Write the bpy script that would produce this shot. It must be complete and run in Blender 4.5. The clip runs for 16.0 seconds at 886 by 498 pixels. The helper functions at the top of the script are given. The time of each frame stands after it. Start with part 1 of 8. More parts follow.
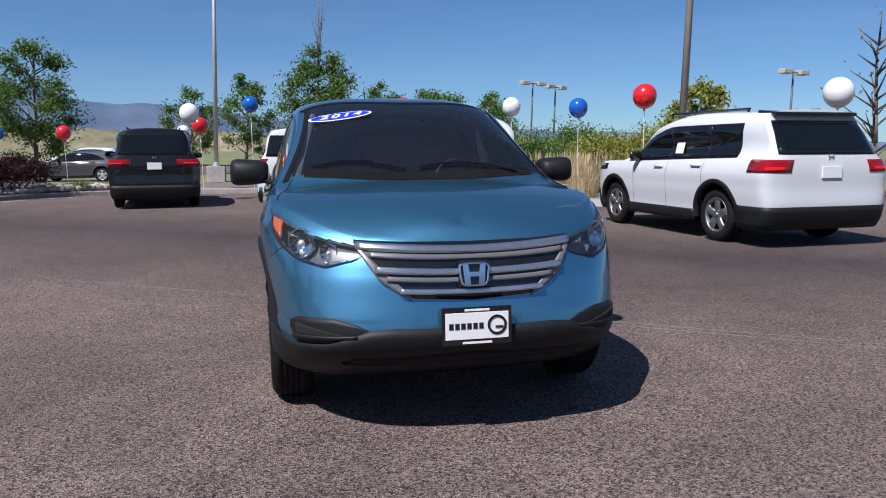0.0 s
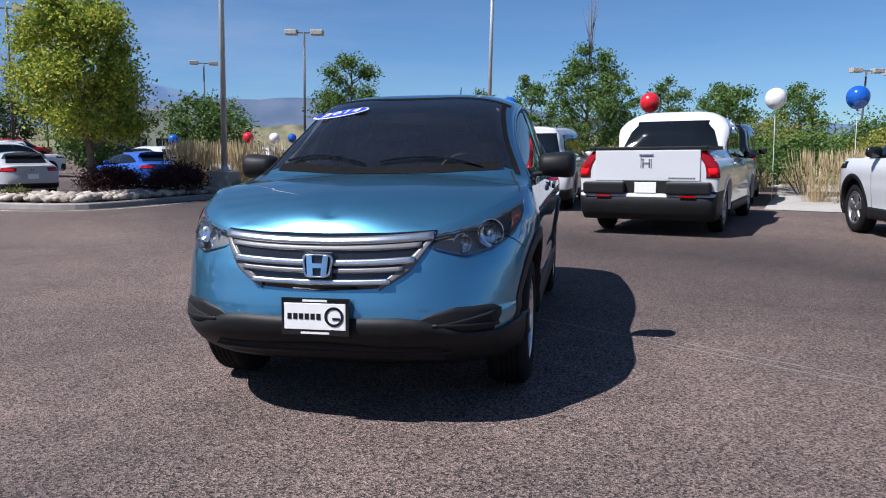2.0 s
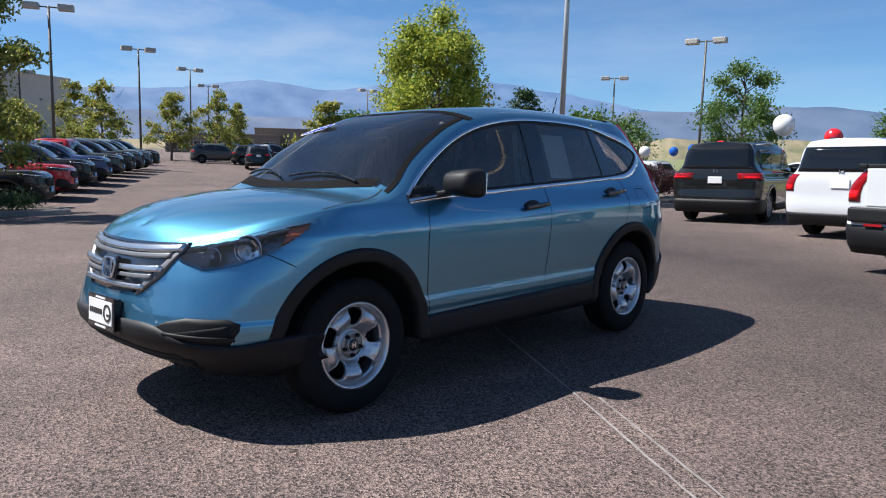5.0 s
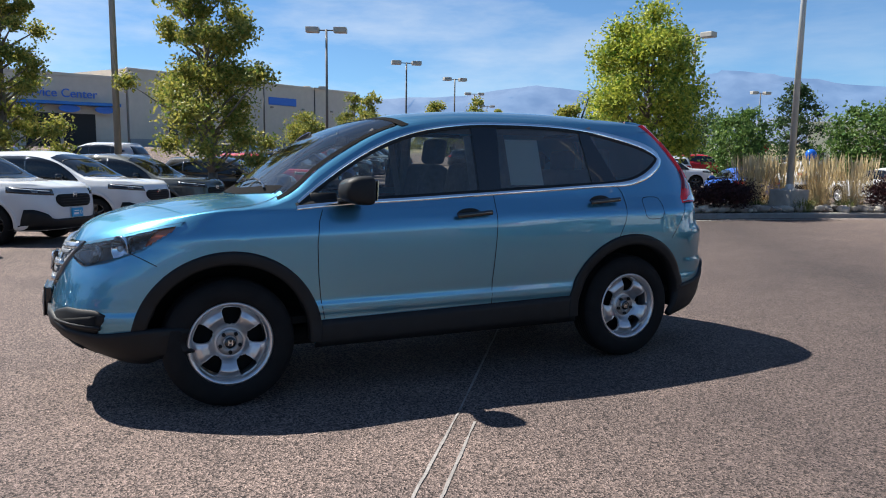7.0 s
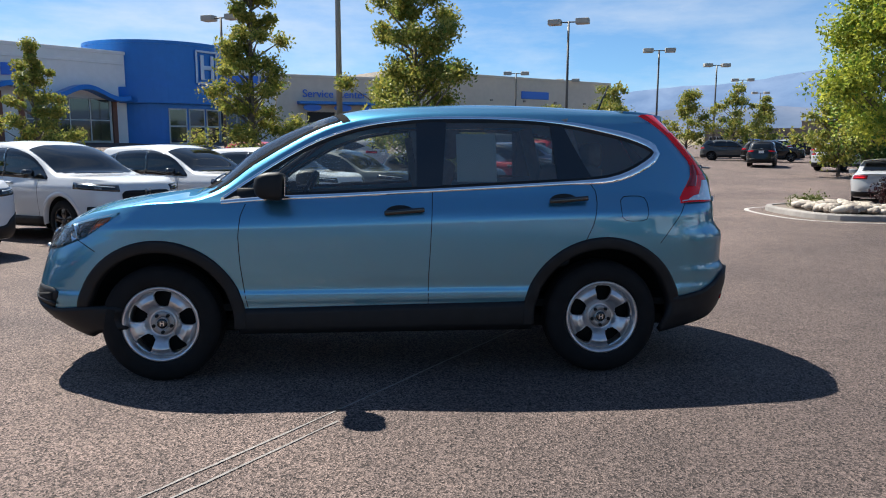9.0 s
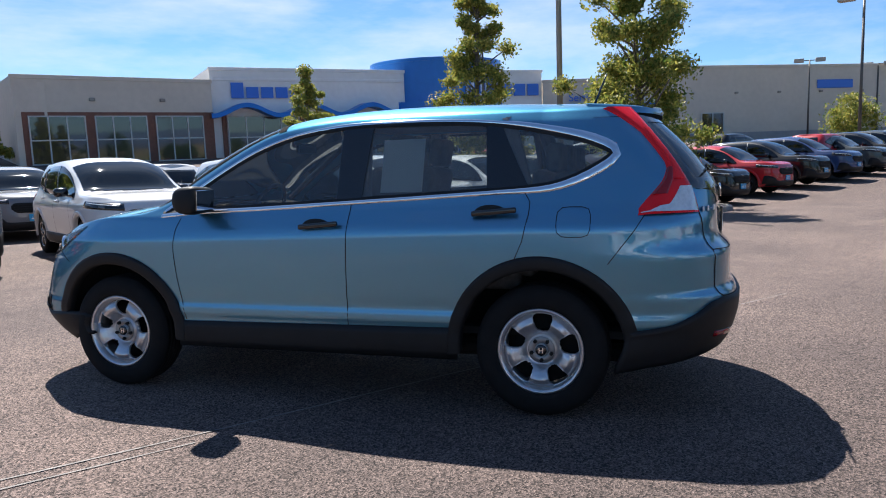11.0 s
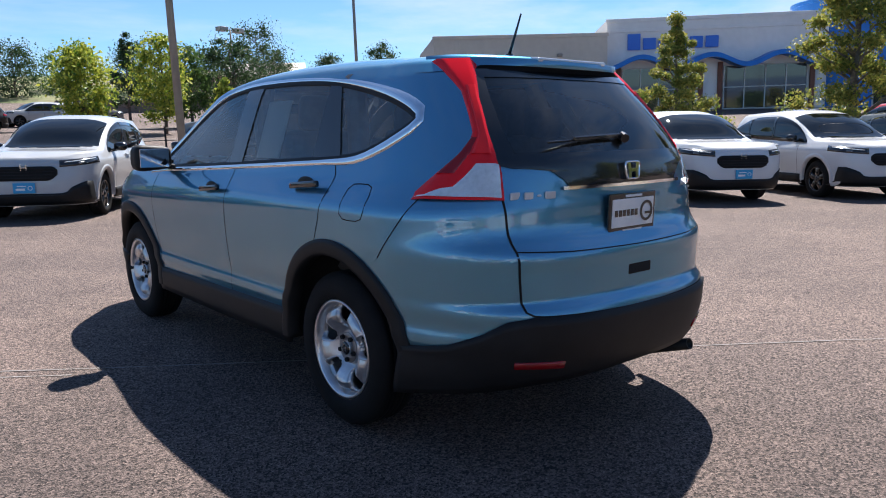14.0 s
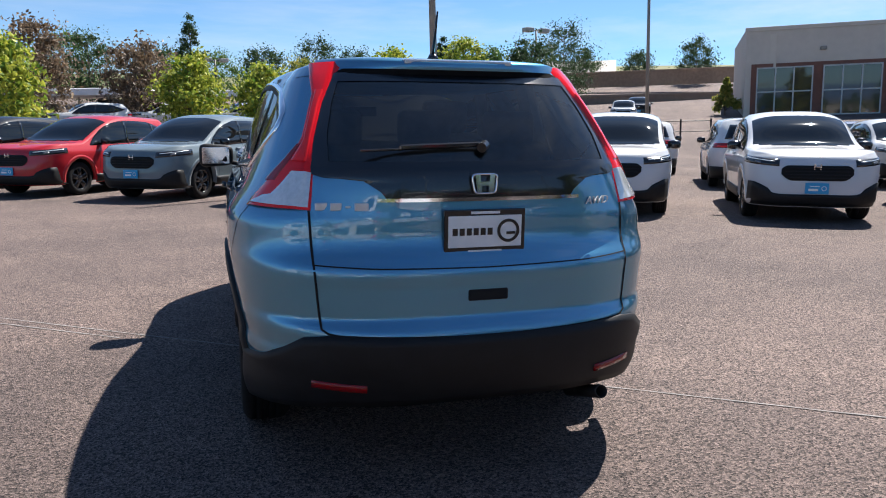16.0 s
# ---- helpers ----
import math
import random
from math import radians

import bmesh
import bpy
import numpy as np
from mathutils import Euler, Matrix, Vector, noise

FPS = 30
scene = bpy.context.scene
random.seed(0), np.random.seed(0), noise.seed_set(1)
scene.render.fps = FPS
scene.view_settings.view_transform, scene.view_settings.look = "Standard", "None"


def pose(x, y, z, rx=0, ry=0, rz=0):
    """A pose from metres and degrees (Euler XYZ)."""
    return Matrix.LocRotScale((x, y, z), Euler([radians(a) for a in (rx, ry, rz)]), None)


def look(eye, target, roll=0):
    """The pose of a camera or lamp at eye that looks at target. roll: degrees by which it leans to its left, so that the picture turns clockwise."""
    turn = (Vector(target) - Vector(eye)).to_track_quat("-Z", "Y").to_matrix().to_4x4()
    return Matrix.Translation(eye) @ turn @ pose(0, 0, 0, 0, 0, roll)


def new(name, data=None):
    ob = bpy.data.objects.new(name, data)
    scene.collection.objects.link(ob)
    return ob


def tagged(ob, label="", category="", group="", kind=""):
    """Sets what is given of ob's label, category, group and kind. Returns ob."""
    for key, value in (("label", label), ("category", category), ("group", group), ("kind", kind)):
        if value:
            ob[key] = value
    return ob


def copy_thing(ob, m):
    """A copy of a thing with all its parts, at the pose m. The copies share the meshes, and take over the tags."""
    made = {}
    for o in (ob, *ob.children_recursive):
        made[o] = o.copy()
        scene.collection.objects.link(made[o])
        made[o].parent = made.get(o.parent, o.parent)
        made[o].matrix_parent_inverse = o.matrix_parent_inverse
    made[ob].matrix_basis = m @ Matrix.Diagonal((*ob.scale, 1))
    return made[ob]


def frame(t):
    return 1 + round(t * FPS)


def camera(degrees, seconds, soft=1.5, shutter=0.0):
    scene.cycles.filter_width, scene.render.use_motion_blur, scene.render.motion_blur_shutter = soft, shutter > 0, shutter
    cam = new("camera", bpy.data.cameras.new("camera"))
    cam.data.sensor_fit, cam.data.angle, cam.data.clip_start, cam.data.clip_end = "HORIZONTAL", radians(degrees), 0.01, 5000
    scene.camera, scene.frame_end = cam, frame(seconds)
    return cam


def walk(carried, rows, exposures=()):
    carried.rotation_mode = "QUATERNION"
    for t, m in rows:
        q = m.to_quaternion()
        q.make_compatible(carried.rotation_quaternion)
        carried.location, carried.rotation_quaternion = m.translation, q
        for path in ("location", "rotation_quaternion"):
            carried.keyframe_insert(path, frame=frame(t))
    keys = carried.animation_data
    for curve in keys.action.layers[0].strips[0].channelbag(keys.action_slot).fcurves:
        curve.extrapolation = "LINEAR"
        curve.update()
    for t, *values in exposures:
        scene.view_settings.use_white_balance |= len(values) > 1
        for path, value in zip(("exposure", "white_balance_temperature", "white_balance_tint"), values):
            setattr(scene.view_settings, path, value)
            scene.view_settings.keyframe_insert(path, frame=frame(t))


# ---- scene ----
cam = camera(62.4, 16.0, soft=1.05)
PATH = [
    (0, (-0.829, -5.166, 1.264), (-0.383, -3.234, 1.001), -0.3),
    (0.5, (-0.31, -5.283, 1.264), (-0.073, -3.315, 0.998), -0.1),
    (1, (0.149, -5.29, 1.243), (0.174, -3.307, 0.982), -0.2),
    (1.5, (0.683, -5.279, 1.247), (0.499, -3.304, 0.992), -0.2),
    (2, (1.152, -5.157, 1.223), (0.766, -3.211, 0.964), -0.5),
    (2.5, (1.65, -5.021, 1.226), (1.069, -3.124, 0.967), -0.4),
    (3, (2.106, -4.85, 1.231), (1.332, -3.024, 0.974), -0.0),
    (3.5, (2.545, -4.606, 1.24), (1.598, -2.863, 0.985), 0.3),
    (4, (2.97, -4.331, 1.255), (1.866, -2.682, 1.009), 0.4),
    (4.2, (3.115, -4.191, 1.25), (1.954, -2.58, 1.011), 0.4),
    (6.3, (4.418, -2.535, 1.23), (2.739, -1.471, 1.003), -0.1),
    (6.5, (4.52, -2.356, 1.249), (2.804, -1.355, 1.02), -0.1),
    (7, (4.766, -1.899, 1.259), (2.964, -1.058, 1.045), 0.1),
    (7.5, (4.935, -1.456, 1.257), (3.063, -0.782, 1.054), 0.5),
    (8, (5.103, -0.97, 1.264), (3.179, -0.467, 1.058), 0.5),
    (8.5, (5.161, -0.498, 1.266), (3.202, -0.163, 1.045), 0.3),
    (9, (5.152, 0.002, 1.28), (3.172, 0.157, 1.046), -0.0),
    (9.5, (5.105, 0.484, 1.287), (3.12, 0.46, 1.045), -0.4),
    (9.7, (5.067, 0.665, 1.292), (3.084, 0.568, 1.052), -0.5),
    (11.8, (4.018, 2.698, 1.269), (2.247, 1.795, 1.044), -2.0),
    (12, (3.906, 2.854, 1.291), (2.173, 1.885, 1.055), -2.0),
    (12.5, (3.625, 3.228, 1.297), (1.984, 2.116, 1.034), -1.7),
    (13, (3.281, 3.496, 1.289), (1.746, 2.247, 0.999), -1.5),
    (13.5, (2.91, 3.787, 1.295), (1.495, 2.407, 0.993), -1.1),
    (14, (2.528, 3.99, 1.287), (1.252, 2.483, 0.972), -0.6),
    (14.5, (2.125, 4.199, 1.297), (1.01, 2.571, 0.974), -0.3),
    (15, (1.724, 4.357, 1.298), (0.788, 2.618, 0.979), -0.2),
    (15.5, (1.312, 4.52, 1.305), (0.564, 2.692, 0.988), 0.1),
    (16, (0.879, 4.695, 1.313), (0.329, 2.799, 0.996), 0.1),
]
EXPOSURES = [(0, 0.36, 6000, 15), (1.5, 0.48, 6000, 15), (2.5, 0.60, 6000, 14), (4, 0.70, 6050, 12), (6.5, 0.99, 6450, 9), (9.5, 0.97, 6500, 8), (12, 1.17, 6350, 13), (16, 1.04, 6450, 11)]
walk(cam, [(t, look(eye, target, roll)) for t, eye, target, roll in PATH], EXPOSURES)

# ---- world and sun ----
SUN_FROM = Vector((-0.565, -0.45, 1.0)).normalized()
world = bpy.data.worlds.new("world")
scene.world = world
world.use_nodes = True
wn, wl = world.node_tree.nodes, world.node_tree.links
sky = wn.new("ShaderNodeTexSky")
sky.sky_type = "NISHITA"
sky.sun_disc = False
sky.sun_elevation = math.asin(SUN_FROM.z)
sky.sun_rotation = math.atan2(SUN_FROM.x, SUN_FROM.y)
sky.altitude, sky.air_density, sky.dust_density, sky.ozone_density = 1900, 1.0, 0.9, 3.0
bg = wn["Background"]
bg.inputs["Strength"].default_value = 0.063
# thin high cirrus, as a faint veil over the whole sky
tc = wn.new("ShaderNodeTexCoord")
mp = wn.new("ShaderNodeMapping")
mp.inputs["Scale"].default_value = (1.2, 2.4, 9.0)
cn = wn.new("ShaderNodeTexNoise")
cn.inputs["Scale"].default_value, cn.inputs["Detail"].default_value, cn.inputs["Roughness"].default_value = 1.6, 7, 0.6
cr = wn.new("ShaderNodeValToRGB")
cr.color_ramp.elements[0].position, cr.color_ramp.elements[1].position = 0.42, 0.80
mx = wn.new("ShaderNodeMixRGB")
mx.inputs["Color2"].default_value = (7.5, 7.8, 8.2, 1)
wl.new(tc.outputs["Generated"], mp.inputs["Vector"])
wl.new(mp.outputs["Vector"], cn.inputs["Vector"])
wl.new(cn.outputs["Fac"], cr.inputs["Fac"])
mm = wn.new("ShaderNodeMath")
mm.operation = "MULTIPLY"
mm.inputs[1].default_value = 0.75
wl.new(cr.outputs["Color"], mm.inputs[0])
# thicker towards the sunward half of the sky
sp = wn.new("ShaderNodeVectorMath")
sp.operation = "DOT_PRODUCT"
sp.inputs[1].default_value = (-0.72, -0.40, -0.35)
wl.new(tc.outputs["Generated"], sp.inputs[0])
sr = wn.new("ShaderNodeMapRange")
sr.inputs["From Min"].default_value, sr.inputs["From Max"].default_value = -0.3, 0.8
sr.inputs["To Min"].default_value, sr.inputs["To Max"].default_value = 0.12, 1.0
wl.new(sp.outputs["Value"], sr.inputs["Value"])
ms = wn.new("ShaderNodeMath")
ms.operation = "MULTIPLY"
wl.new(mm.outputs[0], ms.inputs[0])
wl.new(sr.outputs["Result"], ms.inputs[1])
wl.new(ms.outputs[0], mx.inputs["Fac"])
tn = wn.new("ShaderNodeMixRGB")  # dry high-altitude air: a deeper blue
tn.blend_type, tn.inputs["Fac"].default_value = "MULTIPLY", 1.0
tn.inputs["Color2"].default_value = (0.74, 0.97, 1.11, 1)
wl.new(sky.outputs["Color"], tn.inputs["Color1"])
wl.new(tn.outputs["Color"], mx.inputs["Color1"])
wl.new(mx.outputs["Color"], bg.inputs["Color"])
sun = new("sun", bpy.data.lights.new("sun", "SUN"))
sun.data.energy, sun.data.angle, sun.data.color = 5.0, radians(0.53), (1.0, 0.955, 0.89)
sun.matrix_world = look(SUN_FROM * 60, (0, 0, 0))

# ---- materials ----
def mat(name, col, rough=0.6, metal=0.0, var=0.0, scale=8.0, bump=0.0, bscale=40.0, coat=0.0, spec=0.5, col2=None, detail=5, dist=0.02):
    """Principled surface with grain and stains; var: how far colour drifts, at two scales."""
    m = bpy.data.materials.new(name)
    m.use_nodes = True
    n, l = m.node_tree.nodes, m.node_tree.links
    p = n["Principled BSDF"]
    p.inputs["Base Color"].default_value = (*col, 1)
    p.inputs["Roughness"].default_value, p.inputs["Metallic"].default_value = rough, metal
    p.inputs["Coat Weight"].default_value, p.inputs["Coat Roughness"].default_value = coat, 0.03
    p.inputs["Specular IOR Level"].default_value = spec
    co = n.new("ShaderNodeTexCoord")
    if var or col2:
        a, b = n.new("ShaderNodeTexNoise"), n.new("ShaderNodeTexNoise")
        a.inputs["Scale"].default_value, a.inputs["Detail"].default_value = scale, detail
        b.inputs["Scale"].default_value, b.inputs["Detail"].default_value = scale * 0.13, 3
        for t in (a, b):
            l.new(co.outputs["Object"], t.inputs["Vector"])
        mixf = n.new("ShaderNodeMath")
        mixf.operation = "ADD"
        l.new(a.outputs["Fac"], mixf.inputs[0])
        l.new(b.outputs["Fac"], mixf.inputs[1])
        r = n.new("ShaderNodeMapRange")
        r.inputs["From Min"].default_value, r.inputs["From Max"].default_value = 0.7, 1.3
        l.new(mixf.outputs[0], r.inputs["Value"])
        mixc = n.new("ShaderNodeMixRGB")
        c2 = col2 if col2 else tuple(c * (1 + var) for c in col)
        c1 = col if col2 else tuple(c * (1 - var) for c in col)
        mixc.inputs["Color1"].default_value, mixc.inputs["Color2"].default_value = (*c1, 1), (*c2, 1)
        l.new(r.outputs["Result"], mixc.inputs["Fac"])
        l.new(mixc.outputs["Color"], p.inputs["Base Color"])
        rr = n.new("ShaderNodeMapRange")
        rr.inputs["To Min"].default_value, rr.inputs["To Max"].default_value = max(0, rough - 0.08), min(1, rough + 0.08)
        l.new(b.outputs["Fac"], rr.inputs["Value"])
        l.new(rr.outputs["Result"], p.inputs["Roughness"])
    if bump:
        t, bm_ = n.new("ShaderNodeTexNoise"), n.new("ShaderNodeBump")
        t.inputs["Scale"].default_value, t.inputs["Detail"].default_value = bscale, 6
        l.new(co.outputs["Object"], t.inputs["Vector"])
        l.new(t.outputs["Fac"], bm_.inputs["Height"])
        bm_.inputs["Strength"].default_value, bm_.inputs["Distance"].default_value = bump, dist
        l.new(bm_.outputs["Normal"], p.inputs["Normal"])
    return m


def car_paint(name, col, metal=0.55, rough=0.32, flake=True):
    m = mat(name, col, rough, metal, coat=1.0)
    n, l = m.node_tree.nodes, m.node_tree.links
    p = n["Principled BSDF"]
    p.inputs["Coat IOR"].default_value = 1.75
    p.inputs["Specular Tint"].default_value = (0.25, 0.30, 0.38, 1)
    if flake:
        co, v, r = n.new("ShaderNodeTexCoord"), n.new("ShaderNodeTexVoronoi"), n.new("ShaderNodeMixRGB")
        v.inputs["Scale"].default_value = 900
        l.new(co.outputs["Object"], v.inputs["Vector"])
        r.blend_type, r.inputs["Fac"].default_value = "OVERLAY", 0.12
        r.inputs["Color1"].default_value = (*col, 1)
        l.new(v.outputs["Color"], r.inputs["Color2"])
        l.new(r.outputs["Color"], p.inputs["Base Color"])
    # a thin film of dust, in the roughness of the clear coat
    co2, dz, dr = n.new("ShaderNodeTexCoord"), n.new("ShaderNodeTexNoise"), n.new("ShaderNodeMapRange")
    dz.inputs["Scale"].default_value, dz.inputs["Detail"].default_value = 6, 8
    l.new(co2.outputs["Object"], dz.inputs["Vector"])
    l.new(dz.outputs["Fac"], dr.inputs["Value"])
    dr.inputs["To Min"].default_value, dr.inputs["To Max"].default_value = 0.0, 0.025
    l.new(dr.outputs["Result"], p.inputs["Coat Roughness"])
    return m


def tinted_paint(name):
    """Car paint whose colour comes from each object's own colour."""
    m = mat(name, (0.5, 0.5, 0.5), 0.55, 0.0, coat=1.0, spec=0.15)
    n, l = m.node_tree.nodes, m.node_tree.links
    o = n.new("ShaderNodeObjectInfo")
    l.new(o.outputs["Color"], n["Principled BSDF"].inputs["Base Color"])
    return m


def glass(name, tint, rough=0.0, dust=0.05, ior=1.85):
    """Tinted car glass: sharp reflection over a dark see-through sheet."""
    m = bpy.data.materials.new(name)
    m.use_nodes = True
    n, l = m.node_tree.nodes, m.node_tree.links
    n.remove(n["Principled BSDF"])
    tr, gl, fr, mx_ = n.new("ShaderNodeBsdfTransparent"), n.new("ShaderNodeBsdfGlossy"), n.new("ShaderNodeFresnel"), n.new("ShaderNodeMixShader")
    tr.inputs["Color"].default_value = (*tint, 1)
    gl.inputs["Roughness"].default_value = rough
    fr.inputs["IOR"].default_value = ior  # both faces of the sheet reflect
    l.new(fr.outputs["Fac"], mx_.inputs["Fac"])
    df, md = n.new("ShaderNodeBsdfDiffuse"), n.new("ShaderNodeMixShader")
    df.inputs["Color"].default_value, md.inputs["Fac"].default_value = (0.6, 0.58, 0.55, 1), dust
    l.new(tr.outputs["BSDF"], md.inputs[1])
    l.new(df.outputs["BSDF"], md.inputs[2])
    l.new(md.outputs["Shader"], mx_.inputs[1])
    l.new(gl.outputs["BSDF"], mx_.inputs[2])
    l.new(mx_.outputs["Shader"], n["Material Output"].inputs["Surface"])
    return m


def lens_mat(name, col, rough=0.05, coat=1.0):
    return mat(name, col, rough, 0.0, coat=coat, spec=0.35)


M_blue = car_paint("blue_metallic_paint", (0.100, 0.302, 0.450), 0.90, 0.36)
M_paint = tinted_paint("car_paint")
M_glass = glass("tinted_glass", (0.90, 0.94, 0.92), dust=0.05, ior=1.8)
M_wind = glass("windscreen_glass", (0.84, 0.89, 0.88), dust=0.012, ior=2.1)
M_privacy = glass("privacy_glass", (0.68, 0.72, 0.71), dust=0.085, ior=1.85)
M_rearglass = glass("rear_window_glass", (0.42, 0.46, 0.45), dust=0.008)
M_plain_glass = mat("dark_car_window", (0.005, 0.006, 0.0065), 0.03, 0, spec=0.6)
M_clad = mat("grey_black_plastic", (0.009, 0.0095, 0.0105), 0.55, 0, 0.25, 14, 0.08, 600, dist=0.001, spec=0.3)
M_black = mat("gloss_black_plastic", (0.008, 0.008, 0.009), 0.18, 0, coat=0.6)
M_void = mat("dark_recess", (0.006, 0.006, 0.006), 0.9)
M_matte = mat("matte_black_trim", (0.010, 0.010, 0.0105), 0.9, 0, 0.2, 20, spec=0.05)
M_rubber = mat("tyre_rubber", (0.0095, 0.0095, 0.010), 0.8, 0, 0.3, 12, 0.3, 160, dist=0.002, spec=0.2)
M_chrome = mat("chrome", (0.82, 0.83, 0.85), 0.09, 1.0)
M_silver = mat("silver_wheel_paint", (0.58, 0.585, 0.60), 0.30, 0.8, 0.1, 30, coat=0.3)
M_steel = mat("bare_steel", (0.28, 0.28, 0.29), 0.45, 0.9, 0.2, 20)
M_greyplas = mat("grey_satin_plastic", (0.16, 0.16, 0.165), 0.4, 0.3, 0.1, 20)
M_red = lens_mat("red_lamp_lens", (0.80, 0.006, 0.010), coat=0.25)
M_dred = lens_mat("dark_red_lens", (0.26, 0.004, 0.007), coat=0.4)
M_amber = lens_mat("amber_lens", (0.50, 0.11, 0.03))
M_clearlens = glass("clear_lamp_lens", (0.95, 0.96, 0.97), dust=0.02, ior=1.45)
M_reflector = mat("lamp_reflector", (0.20, 0.205, 0.21), 0.28, 0.6, 0.25, 50)
M_mark = mat("bright_silver_mark", (0.66, 0.67, 0.68), 0.3, 0.35, 0.05, 30)
M_satin = mat("satin_chrome", (0.58, 0.60, 0.62), 0.24, 0.9, 0.08, 20)
M_whitelens = mat("white_lamp_lens", (0.7, 0.72, 0.72), 0.15, 0.3, 0.15, 60, coat=1.0)
M_plate = mat("white_plate", (0.78, 0.78, 0.76), 0.35, 0, 0.04, 30)
M_cyan = mat("blue_plate", (0.02, 0.32, 0.60), 0.4)
M_cloth = mat("black_seat_cloth", (0.085, 0.085, 0.088), 0.9, 0, 0.3, 30, 0.3, 300, dist=0.002)
M_greycloth = mat("grey_trim_cloth", (0.22, 0.22, 0.22), 0.9, 0, 0.2, 30)
M_stkblue = mat("sticker_blue", (0.012, 0.035, 0.55), 0.35)
M_stkwhite = mat("sticker_white", (0.85, 0.85, 0.87), 0.4)
M_paper = mat("paper", (0.65, 0.68, 0.66), 0.8, 0, 0.05, 20)

# ---- mesh helpers ----
def link_mesh(name, verts, faces, material, parent=None, label="", smooth=True, mats=None, face_mats=None):
    me = bpy.data.meshes.new(name)
    me.from_pydata([tuple(map(float, v)) for v in verts], [], faces)
    if smooth:
        me.polygons.foreach_set("use_smooth", [True] * len(me.polygons))
    for mm_ in (mats or [material]):
        me.materials.append(mm_)
    if face_mats is not None:
        me.polygons.foreach_set("material_index", face_mats)
    me.update()
    ob = new(name, me)
    if parent is not None:
        ob.parent = parent
    if label:
        tagged(ob, label)
    return ob


def part(name, bm, material, parent=None, label="", smooth=False):
    me = bpy.data.meshes.new(name)
    bm.normal_update()
    bm.to_mesh(me)
    bm.free()
    if smooth:
        me.polygons.foreach_set("use_smooth", [True] * len(me.polygons))
    me.materials.append(material)
    ob = new(name, me)
    if parent is not None:
        ob.parent = parent
    if label:
        tagged(ob, label)
    return ob


def box_bm(sx, sy, sz, m=None, bevel=0.0, seg=2):
    bm = bmesh.new()
    bmesh.ops.create_cube(bm, size=1.0)
    bmesh.ops.scale(bm, vec=(sx, sy, sz), verts=bm.verts)
    if bevel:
        bmesh.ops.bevel(bm, geom=list(bm.edges), offset=bevel, segments=seg, affect="EDGES", profile=0.6)
    if m is not None:
        bmesh.ops.transform(bm, matrix=m, verts=bm.verts)
    return bm


def join_bm(*bms):
    out = bms[0]
    for b in bms[1:]:
        me = bpy.data.meshes.new("tmp")
        b.to_mesh(me)
        b.free()
        out.from_mesh(me)
        bpy.data.meshes.remove(me)
    return out


def cyl_bm(r0, r1, h, seg=24, m=None, caps=True):
    bm = bmesh.new()
    bmesh.ops.create_cone(bm, cap_ends=caps, segments=seg, radius1=r0, radius2=r1, depth=h)
    bmesh.ops.translate(bm, vec=(0, 0, h / 2), verts=bm.verts)
    if m is not None:
        bmesh.ops.transform(bm, matrix=m, verts=bm.verts)
    return bm


def tube_between(a, b, r0, r1, seg=10):
    a, b = Vector(a), Vector(b)
    d = b - a
    m = Matrix.Translation(a) @ d.to_track_quat("Z", "Y").to_matrix().to_4x4()
    return cyl_bm(r0, r1, d.length, seg, m)


def revolve(profile, seg=40, axis="x"):
    """Turns a closed profile of (along axis, radius) about the x axis."""
    verts, faces, n = [], [], len(profile)
    for i in range(seg):
        a = 2 * math.pi * i / seg
        for h, r in profile:
            verts.append((h, r * math.cos(a), r * math.sin(a)))
    for i in range(seg):
        for j in range(n):
            k, q = (i + 1) % seg, (j + 1) % n
            faces.append((i * n + j, k * n + j, k * n + q, i * n + q))
    return verts, faces


def empty(name, m, label, category, group="", kind=""):
    e = new(name)
    e.empty_display_size = 0.2
    e.matrix_world = m
    return tagged(e, label, category, group, kind)

# ---- car bodies ----
def tab(*pairs):
    xs, ys = [p[0] for p in pairs], [p[1] for p in pairs]
    return lambda v: np.interp(v, xs, ys)


def stab(*pairs):
    """A table read through a smooth monotone-ish cubic."""
    xs, ys = np.array([p[0] for p in pairs], float), np.array([p[1] for p in pairs], float)
    d = np.gradient(ys, xs)
    sl = np.diff(ys) / np.diff(xs)
    for i in range(1, len(xs) - 1):
        if sl[i - 1] * sl[i] <= 0:
            d[i] = 0
    d[0], d[-1] = sl[0], sl[-1]

    def f(v):
        v = np.clip(np.asarray(v, float), xs[0], xs[-1])
        i = np.clip(np.searchsorted(xs, v) - 1, 0, len(xs) - 2)
        h = xs[i + 1] - xs[i]
        t = (v - xs[i]) / h
        return (2 * t**3 - 3 * t**2 + 1) * ys[i] + (t**3 - 2 * t**2 + t) * h * d[i] + (-2 * t**3 + 3 * t**2) * ys[i + 1] + (t**3 - t**2) * h * d[i + 1]

    return f


